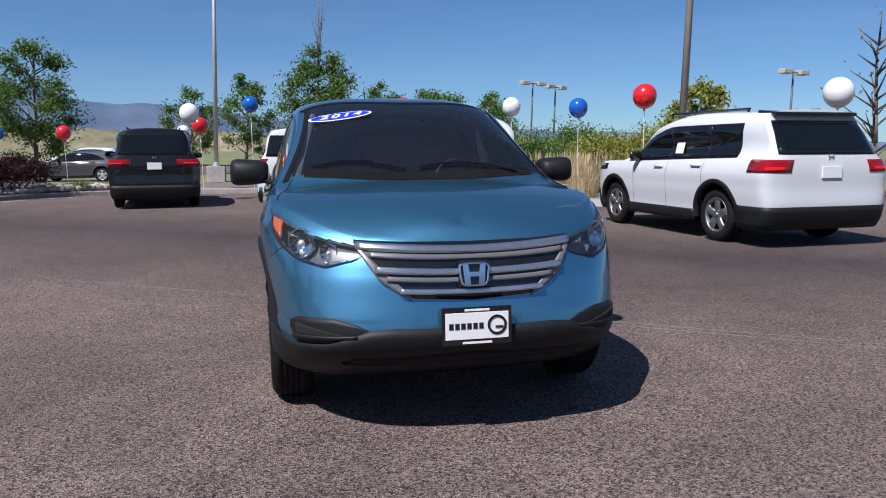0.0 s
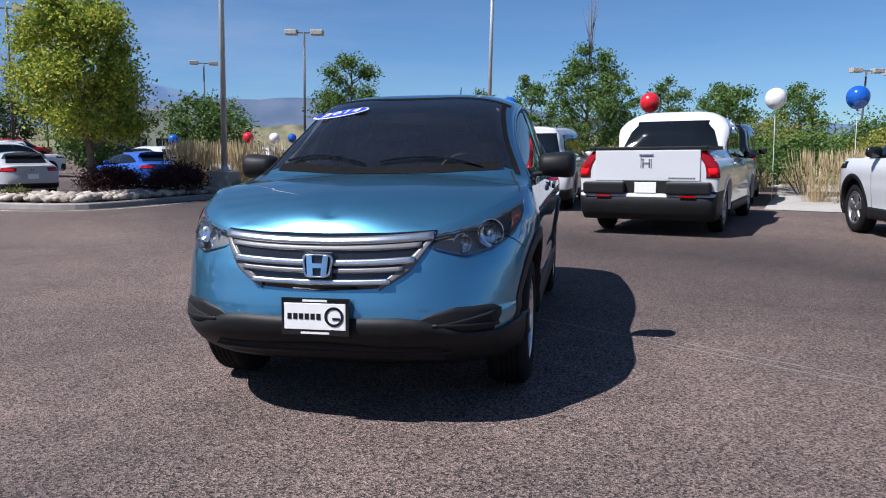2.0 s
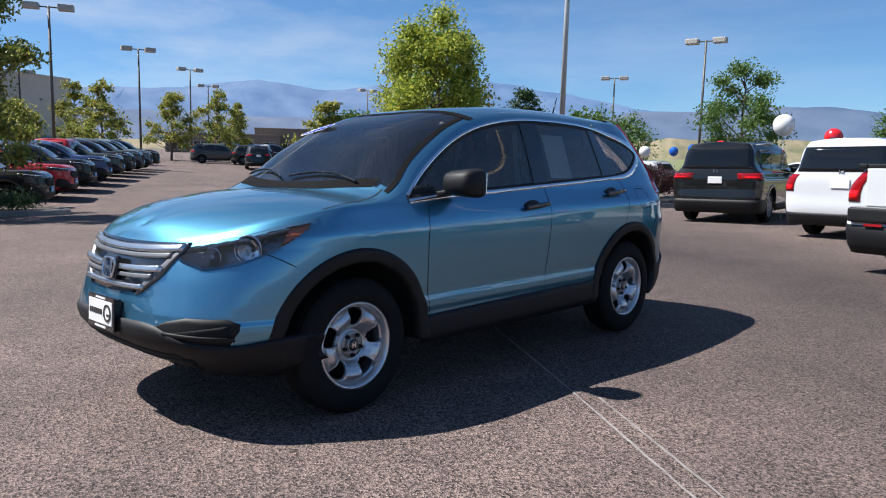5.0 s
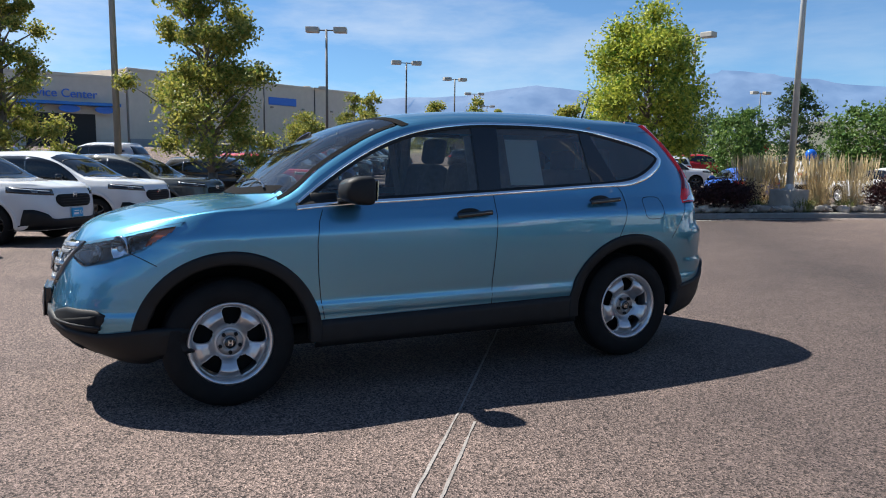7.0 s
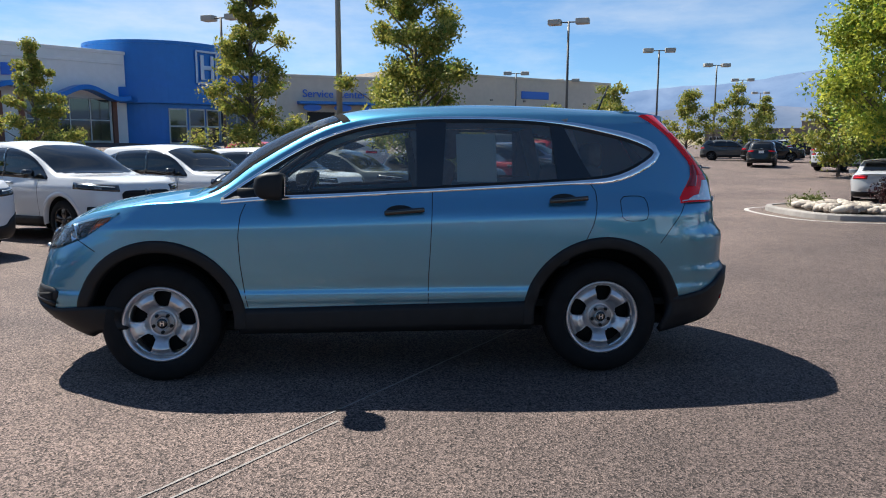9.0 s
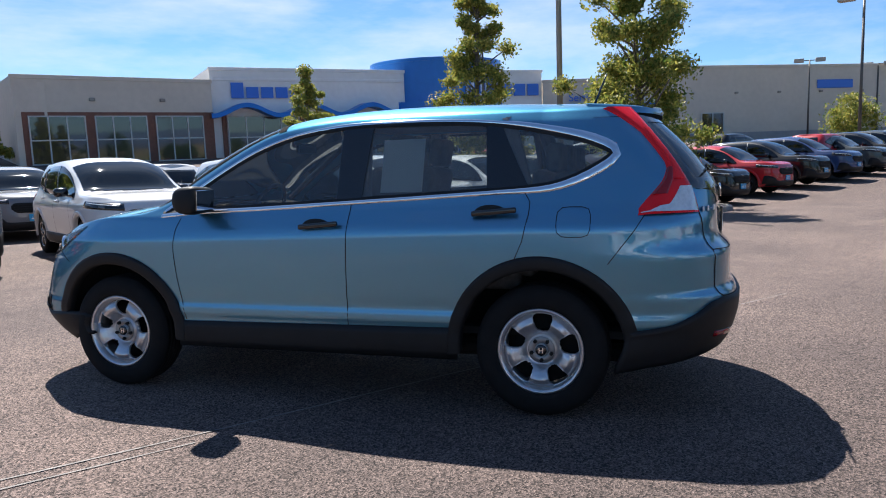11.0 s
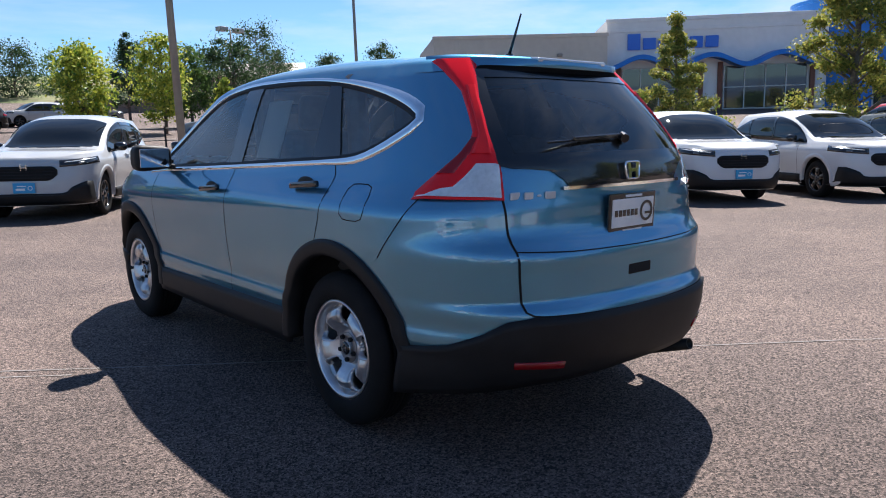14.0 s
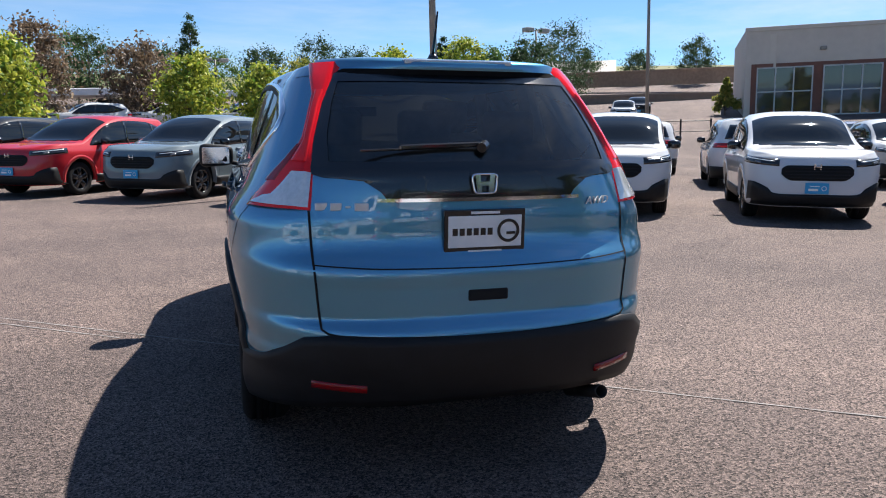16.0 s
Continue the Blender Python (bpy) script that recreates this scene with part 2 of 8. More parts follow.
class Shape:
    """A car's outer skin. The nose points to -y. Coordinate U runs from the middle of the nose (0) round the corner (1), along the flank (2) to the
    middle of the tail (3); z is height; above the edge line ze(U) the skin goes on over bonnet, screen and roof to the middle line."""

    def __init__(self, W, Yf, Yr, ysf, ysr, nf, nr, edge_x, edge_y, Zc, yc_front, yc_rear, zb, taper=0.09, ty=0.45, tw=0.85, tz=1.05, tk=0.5, crown=2.0, nf_low=None, rise=0.0):
        self.W = W
        self.Yf = Yf
        self.Yr = Yr
        self.ysf = ysf
        self.ysr = ysr
        self.nf = nf
        self.nr = nr
        self.edge_x = edge_x
        self.edge_y = edge_y
        self.Zc = Zc
        self.yc_front = yc_front
        self.yc_rear = yc_rear
        self.zb = zb
        self.taper = taper
        self.ty = ty
        self.tw = tw
        self.tz = tz
        self.tk = tk
        self.crown = crown
        self.crown_back = crown
        self.nf_low = nf_low or nf
        self.rise = rise

    def nfz(self, z):
        """How square the front corner is in plan, by height."""
        return self.nf + (self.nf_low - self.nf) * np.clip((0.86 - z) / 0.30, 0, 1)

    def width(self, z, y):
        k = np.clip((z - self.tz) / self.tk, 0, 1) * self.taper * np.minimum(((y - self.ty) / self.tw) ** 2, 2.6)
        return self.W(z - self.rise * y * np.exp(-(((z - 0.95) / 0.07) ** 2))) * (1 - k)

    def P(self, U, z):
        U, z = np.broadcast_arrays(np.asarray(U, float), np.asarray(z, float))
        th = np.clip(np.where(U < 1, U, 3 - U), 0, 1) * np.pi / 2
        s, c = np.sin(th), np.cos(th)
        ysd = self.ysf + np.clip(U - 1, 0, 1) * (self.ysr - self.ysf)
        w = self.width(z, ysd)
        n = np.where(U < 1, self.nfz(z), self.nr)
        x = np.where((U >= 1) & (U <= 2), w, w * np.abs(s) ** (2 / n))
        cc = np.abs(c) ** (2 / n)
        y = np.where(U < 1, self.ysf + (self.Yf(z) - self.ysf) * cc, np.where(U > 2, self.ysr + (self.Yr(z) - self.ysr) * cc, ysd))
        return np.stack([x, y, z], -1)

    def u_side(self, y, z):
        y, z = np.broadcast_arrays(np.asarray(y, float), np.asarray(z, float))
        f = np.clip((y - self.ysf) / (self.Yf(z) - self.ysf), 0, 1)
        r = np.clip((y - self.ysr) / (self.Yr(z) - self.ysr), 0, 1)
        uf = np.arccos(f ** (self.nfz(z) / 2)) / (np.pi / 2)
        ur = 3 - np.arccos(r ** (self.nr / 2)) / (np.pi / 2)
        return np.where(y < self.ysf, uf, np.where(y > self.ysr, ur, 1 + (y - self.ysf) / (self.ysr - self.ysf)))

    def u_front(self, x, z):
        w = self.width(z, self.ysf)
        return np.arcsin(np.clip(np.abs(x) / w, 0, 1) ** (self.nfz(np.asarray(z, float)) / 2)) / (np.pi / 2)

    def u_rear(self, x, z):
        w = self.width(z, self.ysr)
        return 3 - np.arcsin(np.clip(np.abs(x) / w, 0, 1) ** (self.nr / 2)) / (np.pi / 2)

    def ze(self, U):
        U = np.asarray(U, float)
        y = self.ysf + np.clip(U - 1, 0, 1) * (self.ysr - self.ysf)
        x = self.W(0.8) * np.sin(np.clip(U, 0, 1) * np.pi / 2) ** (2 / self.nf)
        return np.where(U < 1, self.edge_x(x), self.edge_y(y))

    def yc(self, U):
        U = np.asarray(U, float)
        y = self.ysf + np.clip(U - 1, 0, 1) * (self.ysr - self.ysf)
        y = np.where(U < 1, self.yc_front + (self.ysf - self.yc_front) * np.clip(U, 0, 1) ** 1.1, y)
        return np.where(U > 2, self.ysr + (self.yc_rear - self.ysr) * (1 - np.clip(3 - U, 0, 1) ** 1.3), y)

    def top(self, U, t):
        U, t = np.broadcast_arrays(np.asarray(U, float), np.asarray(t, float))
        ze = self.ze(U)
        E = self.P(U, ze)
        yc = self.yc(U)
        cr_ = self.crown + (self.crown_back - self.crown) * np.clip((U - 1.05) / 0.10, 0, 1)
        z = ze + (self.Zc(yc) - ze) * (1 - (1 - t) ** cr_)
        return np.stack([E[..., 0] * (1 - t), E[..., 1] * (1 - t) + yc * t, z], -1)

    def normal(self, U, z):
        a, b = self.P(U + 1e-3, z) - self.P(U - 1e-3, z), self.P(U, z + 2e-3) - self.P(U, z - 2e-3)
        n = np.cross(a, b)
        n /= np.linalg.norm(n, axis=-1, keepdims=True) + 1e-12
        return n

    def top_normal(self, U, t):
        a = self.top(U + 2e-3, t) - self.top(U - 2e-3, t)
        b = self.top(U, np.clip(t + 4e-3, 0, 1)) - self.top(U, np.clip(t - 4e-3, 0, 1))
        n = np.cross(a, b)
        n /= np.linalg.norm(n, axis=-1, keepdims=True) + 1e-12
        return n


def grid_faces(nu, nv, flip=False):
    f = []
    for i in range(nu - 1):
        for j in range(nv - 1):
            q = (i * nv + j, (i + 1) * nv + j, (i + 1) * nv + j + 1, i * nv + j + 1)
            f.append(q[::-1] if flip else q)
    return f


def skin(S, sgn, A, lo, hi, conv, rows=6, off=0.004, depth=0.012, skirt=True, open0=False, open1=False):
    """A panel that lies on the body: A is a list of positions along it, lo and hi its lower and upper edges there, conv maps (position, height) to (U, z).
    Returns vertices and faces, with edges that turn down into the body."""
    A = np.asarray(A, float)
    L, H = (lo(A) if callable(lo) else np.full_like(A, lo)), (hi(A) if callable(hi) else np.full_like(A, hi))
    v = np.linspace(0, 1, rows)
    Z = L[:, None] + (H - L)[:, None] * v[None]
    AA = np.repeat(A[:, None], rows, 1)
    U, z = conv(AA, Z)
    N = S.normal(np.clip(U, 0.002, 2.998), z)
    p = S.P(U, z) + N * off
    nu = len(A)
    verts = p.reshape(-1, 3)
    faces = grid_faces(nu, rows)
    if skirt:
        rim = [i * rows for i in range(nu)] + [(nu - 1) * rows + j for j in range(1, rows)] + [i * rows + rows - 1 for i in range(nu - 2, -1, -1)] + [j for j in range(rows - 2, 0, -1)]
        low = (p - N * depth).reshape(-1, 3)[rim]
        base = len(verts)
        verts = np.concatenate([verts, low])
        m = len(rim)
        for i in range(m):
            a, b = rim[i] // rows, rim[(i + 1) % m] // rows
            if (open0 and a == b == 0) or (open1 and a == b == nu - 1):
                continue  # a seam on the middle line stays open, to be joined
            faces.append((rim[i], base + i, base + (i + 1) % m, rim[(i + 1) % m]))
    if np.mean(N[..., 0]) < -0.01 and np.mean(p[..., 0]) > 0.05:
        faces = [f[::-1] for f in faces]
    if sgn < 0:
        verts = verts * np.array([-1, 1, 1])
        faces = [f[::-1] for f in faces]
    return verts, faces


def skins(items):
    """Joins panels into one mesh, welding those that meet on the middle line."""
    V, F, k = [], [], 0
    seen = {}
    for v, f in items:
        v = np.array(v, float)
        swap = {}
        for i in np.nonzero(np.abs(v[:, 0]) < 0.004)[0]:
            v[i, 0] = 0.0
            key = (round(v[i, 1], 3), round(v[i, 2], 3))
            swap[i] = seen.setdefault(key, k + int(i))
        V.append(v)
        F += [tuple(swap.get(i, i + k) for i in q) for q in f]
        k += len(v)
    return np.concatenate(V), [q for q in F if len(set(q)) == len(q)]


def side_conv(S):
    return lambda a, z: (S.u_side(a, z), z)


def front_conv(S):
    return lambda a, z: (S.u_front(a, z), z)


def rear_conv(S):
    return lambda a, z: (S.u_rear(a, z), z)


def u_conv(S):
    return lambda a, z: (a, z)


def body_shell(S, hubs, arch, side_hole, screen_hole, rear_hole, nf=26, ns=56, nr=26, nlow=34, ntop=14):
    U = np.concatenate([np.linspace(0, 1, nf, endpoint=False), np.linspace(1, 2, ns, endpoint=False), np.linspace(2, 3, nr)])
    ze = S.ze(U)
    v = np.linspace(0, 1, nlow)
    zb = S.zb(U)
    Z = zb[:, None] + (ze - zb)[:, None] * v[None]
    UU = np.repeat(U[:, None], nlow, 1)
    low = S.P(UU, Z)
    t = np.linspace(0, 1, ntop)[1:]
    T = np.repeat(t[None], len(U), 0)
    top = S.top(np.repeat(U[:, None], ntop - 1, 1), T)
    full = np.concatenate([low, top], 1)
    n = nlow + ntop - 1
    verts = full.reshape(-1, 3)
    faces = []
    for i in range(len(U) - 1):
        for j in range(n - 1):
            q = (i * n + j, (i + 1) * n + j, (i + 1) * n + j + 1, i * n + j + 1)
            c = verts[list(q)].mean(0)
            um = (U[i] + U[i + 1]) / 2
            if j < nlow - 1:
                if any((c[1] - h) ** 2 + (c[2] - hz) ** 2 < arch**2 and c[0] > 0.3 for h, hz in hubs):
                    continue
                if side_hole and 0.4 < c[0] and side_hole(c[1], c[2], um):
                    continue
                if rear_hole and um > 2 and rear_hole(c[0], c[2], c[1]):
                    continue
            elif screen_hole and screen_hole(um, (t[j - nlow + 1] + (t[j - nlow] if j > nlow - 1 else 0)) / 2, c):
                continue
            faces.append(q)
    m = len(verts)
    mirror = verts * np.array([-1, 1, 1])
    allv = np.concatenate([verts, mirror])
    allf = faces + [tuple(i + m for i in q[::-1]) for q in faces]
    me_f = allf
    bm = bmesh.new()
    bv = [bm.verts.new(p) for p in allv]
    for f in me_f:
        try:
            bm.faces.new([bv[i] for i in f])
        except ValueError:
            pass
    bmesh.ops.remove_doubles(bm, verts=bm.verts, dist=0.0006)
    bmesh.ops.delete(bm, geom=[x for x in bm.verts if not x.link_faces], context="VERTS")
    return bm


def wheel(name, parent, m, r, width, rim_r, rim_mat, spokes=5, dark=False, lugs=True):
    """A tyre with tread, a dished rim with spokes, hub cap and nuts; the outer face looks to +x."""
    tyre_p = [(-width / 2 + 0.02, rim_r - 0.005), (-width / 2, rim_r + 0.03), (-width / 2 + 0.005, r - 0.035), (-width / 2 + 0.03, r - 0.006), (-width / 2 + 0.05, r)]
    for k in range(4):
        x0 = -width / 2 + 0.055 + k * (width - 0.11) / 4
        wd = (width - 0.11) / 4
        tyre_p += [(x0 + 0.004, r), (x0 + wd * 0.72, r), (x0 + wd * 0.78, r - 0.007), (x0 + wd * 0.96, r - 0.007)]
    tyre_p += [(width / 2 - 0.05, r), (width / 2 - 0.03, r - 0.006), (width / 2 - 0.005, r - 0.035), (width / 2, rim_r + 0.03), (width / 2 - 0.006, rim_r + 0.012), (width / 2 - 0.02, rim_r - 0.005)]
    e = new(name)
    e.parent = parent
    e.matrix_basis = m
    v, f = revolve(tyre_p, 44)
    link_mesh("tyre", v, f, M_rubber, e, "worn black rubber tyre")
    # rim: lip, barrel, and a face with openings
    xo = width / 2 - 0.02
    lip = [(xo, rim_r - 0.004), (xo + 0.008, rim_r + 0.002), (xo + 0.010, rim_r - 0.010), (xo - 0.004, rim_r - 0.020), (xo - 0.05, rim_r - 0.03), (-xo, rim_r - 0.03), (-xo, rim_r - 0.004)]
    v, f = revolve(lip, 44)
    link_mesh("rim", v, f, rim_mat, e)
    v, f = revolve([(xo - 0.12, 0.001), (xo - 0.12, rim_r - 0.03), (xo - 0.13, rim_r - 0.03), (xo - 0.13, 0.001)], 32)
    link_mesh("brake_disc", v, f, M_void, e)
    # pressed five-spoke face with cut windows, or separate curved spokes
    if lugs:
        bm = bmesh.new()
        na, nr_ = 240, 40
        rs = np.linspace(0.004, rim_r - 0.021, nr_)
        xs = np.interp(rs, [0, 0.066, 0.074, 0.085, 0.115, 0.15, 0.18, 0.2], [-0.034, -0.034, -0.050, -0.046, -0.018, -0.004, -0.014, -0.036]) + xo
        rise = [0.015 * math.sin(math.pi / 2 * min(1, max(0, (abs((360 * i / na + 36 - 14) % 72 - 36) - 13) / 19))) for i in range(na)]
        lift = np.interp(rs, [0.080, 0.100, 0.135, 0.175, 0.198], [0, 0.5, 1, 0.9, 0])
        ring = [[bm.verts.new((x + k_ * rise[i], r_ * math.cos(2 * math.pi * i / na), r_ * math.sin(2 * math.pi * i / na))) for i in range(na)] for r_, x, k_ in zip(rs, xs, lift)]
        for j in range(nr_ - 1):
            rm = (rs[j] + rs[j + 1]) / 2
            hw = np.interp(rm, [0.096, 0.100, 0.108, 0.135, 0.170, 0.184, 0.191, 0.1915], [0, 0.018, 0.030, 0.041, 0.051, 0.050, 0.040, 0])
            for i in range(na):
                d = ((360 * (i + 0.5) / na + 36 - 14) % 72 - 36) * math.pi / 180 * rm
                if abs(d) < hw:
                    continue
                bm.faces.new((ring[j][i], ring[j][(i + 1) % na], ring[j + 1][(i + 1) % na], ring[j + 1][i]))
        bmesh.ops.delete(bm, geom=[q for q in bm.verts if not q.link_faces], context="VERTS")
        edge = [q for q in bm.edges if q.is_boundary and 0.08 < math.hypot(q.verts[0].co.y, q.verts[0].co.z) < rim_r - 0.024]
        rimv = list({q for ed in edge for q in ed.verts})
        for _ in range(3):
            bmesh.ops.smooth_vert(bm, verts=rimv, factor=0.5, use_axis_x=True, use_axis_y=True, use_axis_z=True)
        for q in rimv:
            q.co.x += 0.004
        ex_ = bmesh.ops.extrude_edge_only(bm, edges=edge)["geom"]
        for q in ex_:
            if isinstance(q, bmesh.types.BMVert):
                q.co.x -= 0.034
        bmesh.ops.recalc_face_normals(bm, faces=bm.faces)
        part("rim_face", bm, rim_mat, e, "pressed five-spoke wheel face", smooth=True)
    for k in range(0 if lugs else spokes):
        a = 2 * math.pi * k / spokes + math.pi / 2
        bm = bmesh.new()
        rings = []
        for q, (rr, hw, xx) in enumerate([(0.035, 0.042, xo - 0.016), (0.075, 0.050, xo - 0.006), (0.112, 0.052, xo + 0.004), (rim_r - 0.062, 0.050, xo + 0.002), (rim_r - 0.034, 0.064, xo - 0.006), (rim_r - 0.012, 0.118, xo - 0.014)]):
            if spokes > 6:
                hw *= 0.55
            ring = []
            for dx, dy in ((-0.03, -1.0), (-0.006, -1.0), (0.004, -0.62), (0.004, 0.62), (-0.006, 1.0), (-0.03, 1.0)):
                ring.append(bm.verts.new((xx + dx, rr * math.cos(a) - dy * hw * math.sin(a), rr * math.sin(a) + dy * hw * math.cos(a))))
            rings.append(ring)
        for r0, r1 in zip(rings, rings[1:]):
            for j in range(5):
                bm.faces.new((r0[j], r1[j], r1[j + 1], r0[j + 1]))
        bmesh.ops.recalc_face_normals(bm, faces=bm.faces)
        part("spoke", bm, rim_mat, e, smooth=True)
    hub_p = [(xo - 0.036, 0.034), (xo - 0.022, 0.033), (xo - 0.018, 0.026), (xo - 0.020, 0.001)] if lugs else [(xo - 0.03, 0.001), (xo - 0.03, 0.075), (xo - 0.006, 0.074), (xo, 0.062), (xo - 0.004, 0.045), (xo - 0.002, 0.034), (xo + 0.010, 0.032), (xo + 0.014, 0.024), (xo + 0.014, 0.001)]
    v, f = revolve(hub_p, 28)
    link_mesh("hub_cap", v, f, rim_mat, e)
    if lugs:
        v, f = revolve([(xo - 0.022, 0.001), (xo - 0.022, 0.031), (xo - 0.015, 0.029), (xo - 0.015, 0.001)], 24)
        cap = link_mesh("cap_badge", v, f, M_black, e)
        for cy_, sy_, sz_ in ((-0.009, 0.005, 0.028), (0.009, 0.005, 0.028), (0.0, 0.018, 0.005)):
            part("emblem", box_bm(0.003, sy_, sz_, Matrix.Translation((xo - 0.0145, cy_, 0))), M_chrome, cap)
        v, f = revolve([(xo - 0.0345, 0.034), (xo - 0.0325, 0.036), (xo - 0.0325, 0.068), (xo - 0.0345, 0.070)], 40)
        link_mesh("hub_plate", v, f, M_steel, e)
        for k in range(5):
            a = 2 * math.pi * (k + 0.5) / 5 + math.pi / 2
            part("wheel_nut", cyl_bm(0.0115, 0.010, 0.022, 6, Matrix.Translation((xo - 0.040, 0.054 * math.cos(a), 0.054 * math.sin(a))) @ Euler((0, radians(90), 0)).to_matrix().to_4x4()), M_void, e)
    return e


def put_wheels(car, S, hubs, xw, r, width, rim_r, rim_mat, spokes=5, lugs=True):
    """Four wheels and the dark arches behind them."""
    first = None
    for y, z in hubs:
        for sgn in (1, -1):
            m = Matrix.Translation((sgn * (xw - width / 2), y, z)) @ (Matrix() if sgn > 0 else Euler((0, 0, math.pi)).to_matrix().to_4x4())
            if first is None:
                first = wheel("wheel", car, m, r, width, rim_r, rim_mat, spokes, lugs=lugs)
            else:
                w = copy_thing(first, m)
                w.parent = car


def liners(car, hubs, arch, x_in, x_out, S=None):
    for y, z in hubs:
        for sgn in (1, -1):
            v, f = [], []
            n = 20
            for i in range(n + 1):
                a = -0.10 + (math.pi + 0.2) * i / n
                yy, zz = y + arch * math.cos(a), z + arch * math.sin(a)
                lim = x_out if S is None else min(x_out, float(S.P(S.u_side(yy, max(zz, 0.25)), max(zz, 0.25))[0]) - 0.012)
                for x in (x_in, lim):
                    v.append((sgn * x, yy, zz))
            for i in range(n):
                f.append((2 * i, 2 * i + 1, 2 * i + 3, 2 * i + 2))
            c = len(v)
            v.append((sgn * x_in, y, z))
            f += [(2 * i, 2 * i + 2, c) for i in range(n)]
            link_mesh("wheel_liner", v, f, M_void, car)

# ---- the blue crossover in the middle ----
HUBS = [(-1.31, 0.345), (1.31, 0.345)]
hero_S = Shape(
    W=stab((0.15, 0.80), (0.25, 0.852), (0.36, 0.872), (0.44, 0.868), (0.495, 0.878), (0.514, 0.878), (0.545, 0.872), (0.62, 0.882), (0.72, 0.894), (0.80, 0.901), (0.87, 0.905), (0.92, 0.9055), (0.945, 0.903), (0.985, 0.892), (1.03, 0.870), (1.09, 0.839), (1.15, 0.818), (1.30, 0.770), (1.45, 0.718), (1.53, 0.686), (1.58, 0.645), (1.62, 0.60)),
    Yf=stab((0.15, -1.72), (0.24, -1.86), (0.30, -1.99), (0.36, -2.09), (0.42, -2.165), (0.48, -2.185), (0.55, -2.175), (0.63, -2.155), (0.74, -2.125), (0.86, -2.065), (0.93, -1.99), (1.0, -1.87), (1.1, -1.6)),
    Yr=stab((0.2, 2.10), (0.30, 2.185), (0.36, 2.235), (0.46, 2.275), (0.55, 2.29), (0.62, 2.285), (0.66, 2.255), (0.76, 2.255), (0.84, 2.25), (0.88, 2.215), (1.02, 2.19), (1.12, 2.185), (1.17, 2.175), (1.27, 2.115), (1.43, 1.975), (1.52, 1.88), (1.58, 1.82), (1.65, 1.78)),
    ysf=-1.2, ysr=1.30, nf=2.75, nr=3.1, nf_low=3.35, rise=0.026,
    edge_x=stab((0, 0.880), (0.30, 0.882), (0.47, 0.897), (0.62, 0.94), (0.74, 0.985), (0.84, 1.02), (0.91, 1.055)),
    edge_y=stab((-1.2, 1.055), (-1.05, 1.075), (-0.94, 1.115), (-0.774, 1.235), (-0.6, 1.345), (-0.4, 1.455), (-0.2, 1.525), (0.065, 1.565), (0.4, 1.58), (0.9, 1.58), (1.35, 1.575)),
    Zc=stab((-2.1, 0.865), (-2.04, 0.90), (-1.96, 0.955), (-1.745, 1.035), (-1.53, 1.078), (-1.25, 1.112), (-1.16, 1.119), (-1.135, 1.130), (-1.10, 1.155), (-1.0, 1.225), (-0.82, 1.365), (-0.64, 1.468), (-0.43, 1.553), (-0.25, 1.603), (0.07, 1.640), (0.36, 1.654), (0.72, 1.657), (1.08, 1.647), (1.45, 1.625), (1.80, 1.596)),
    yc_front=-1.99, yc_rear=1.80,
    zb=lambda U: np.where(U < 1, 0.24, np.where(U > 2, 0.33 - 0.03 * np.clip(3 - U, 0, 1), 0.30)),
)
hero_S.crown_back = 4.2
belt = stab((-0.95, 1.062), (-0.79, 1.076), (-0.27, 1.098), (0.26, 1.123), (0.9, 1.155), (1.2, 1.172), (1.386, 1.19), (1.55, 1.255), (1.69, 1.345))
dlo_top = stab((-0.95, 1.064), (-0.774, 1.19), (-0.606, 1.297), (-0.405, 1.405), (-0.2, 1.478), (0.065, 1.528), (0.335, 1.546), (0.677, 1.545), (1.09, 1.518), (1.375, 1.462), (1.58, 1.405), (1.69, 1.35))


def hero_screen(u, t, c):
    lo_y = -1.15 + 0.16 * (abs(c[0]) / 0.7) ** 2
    hi_y = -0.36 + 0.10 * (abs(c[0]) / 0.6) ** 2
    return lo_y < c[1] < hi_y and t > 0.085 and 1 < u < 2


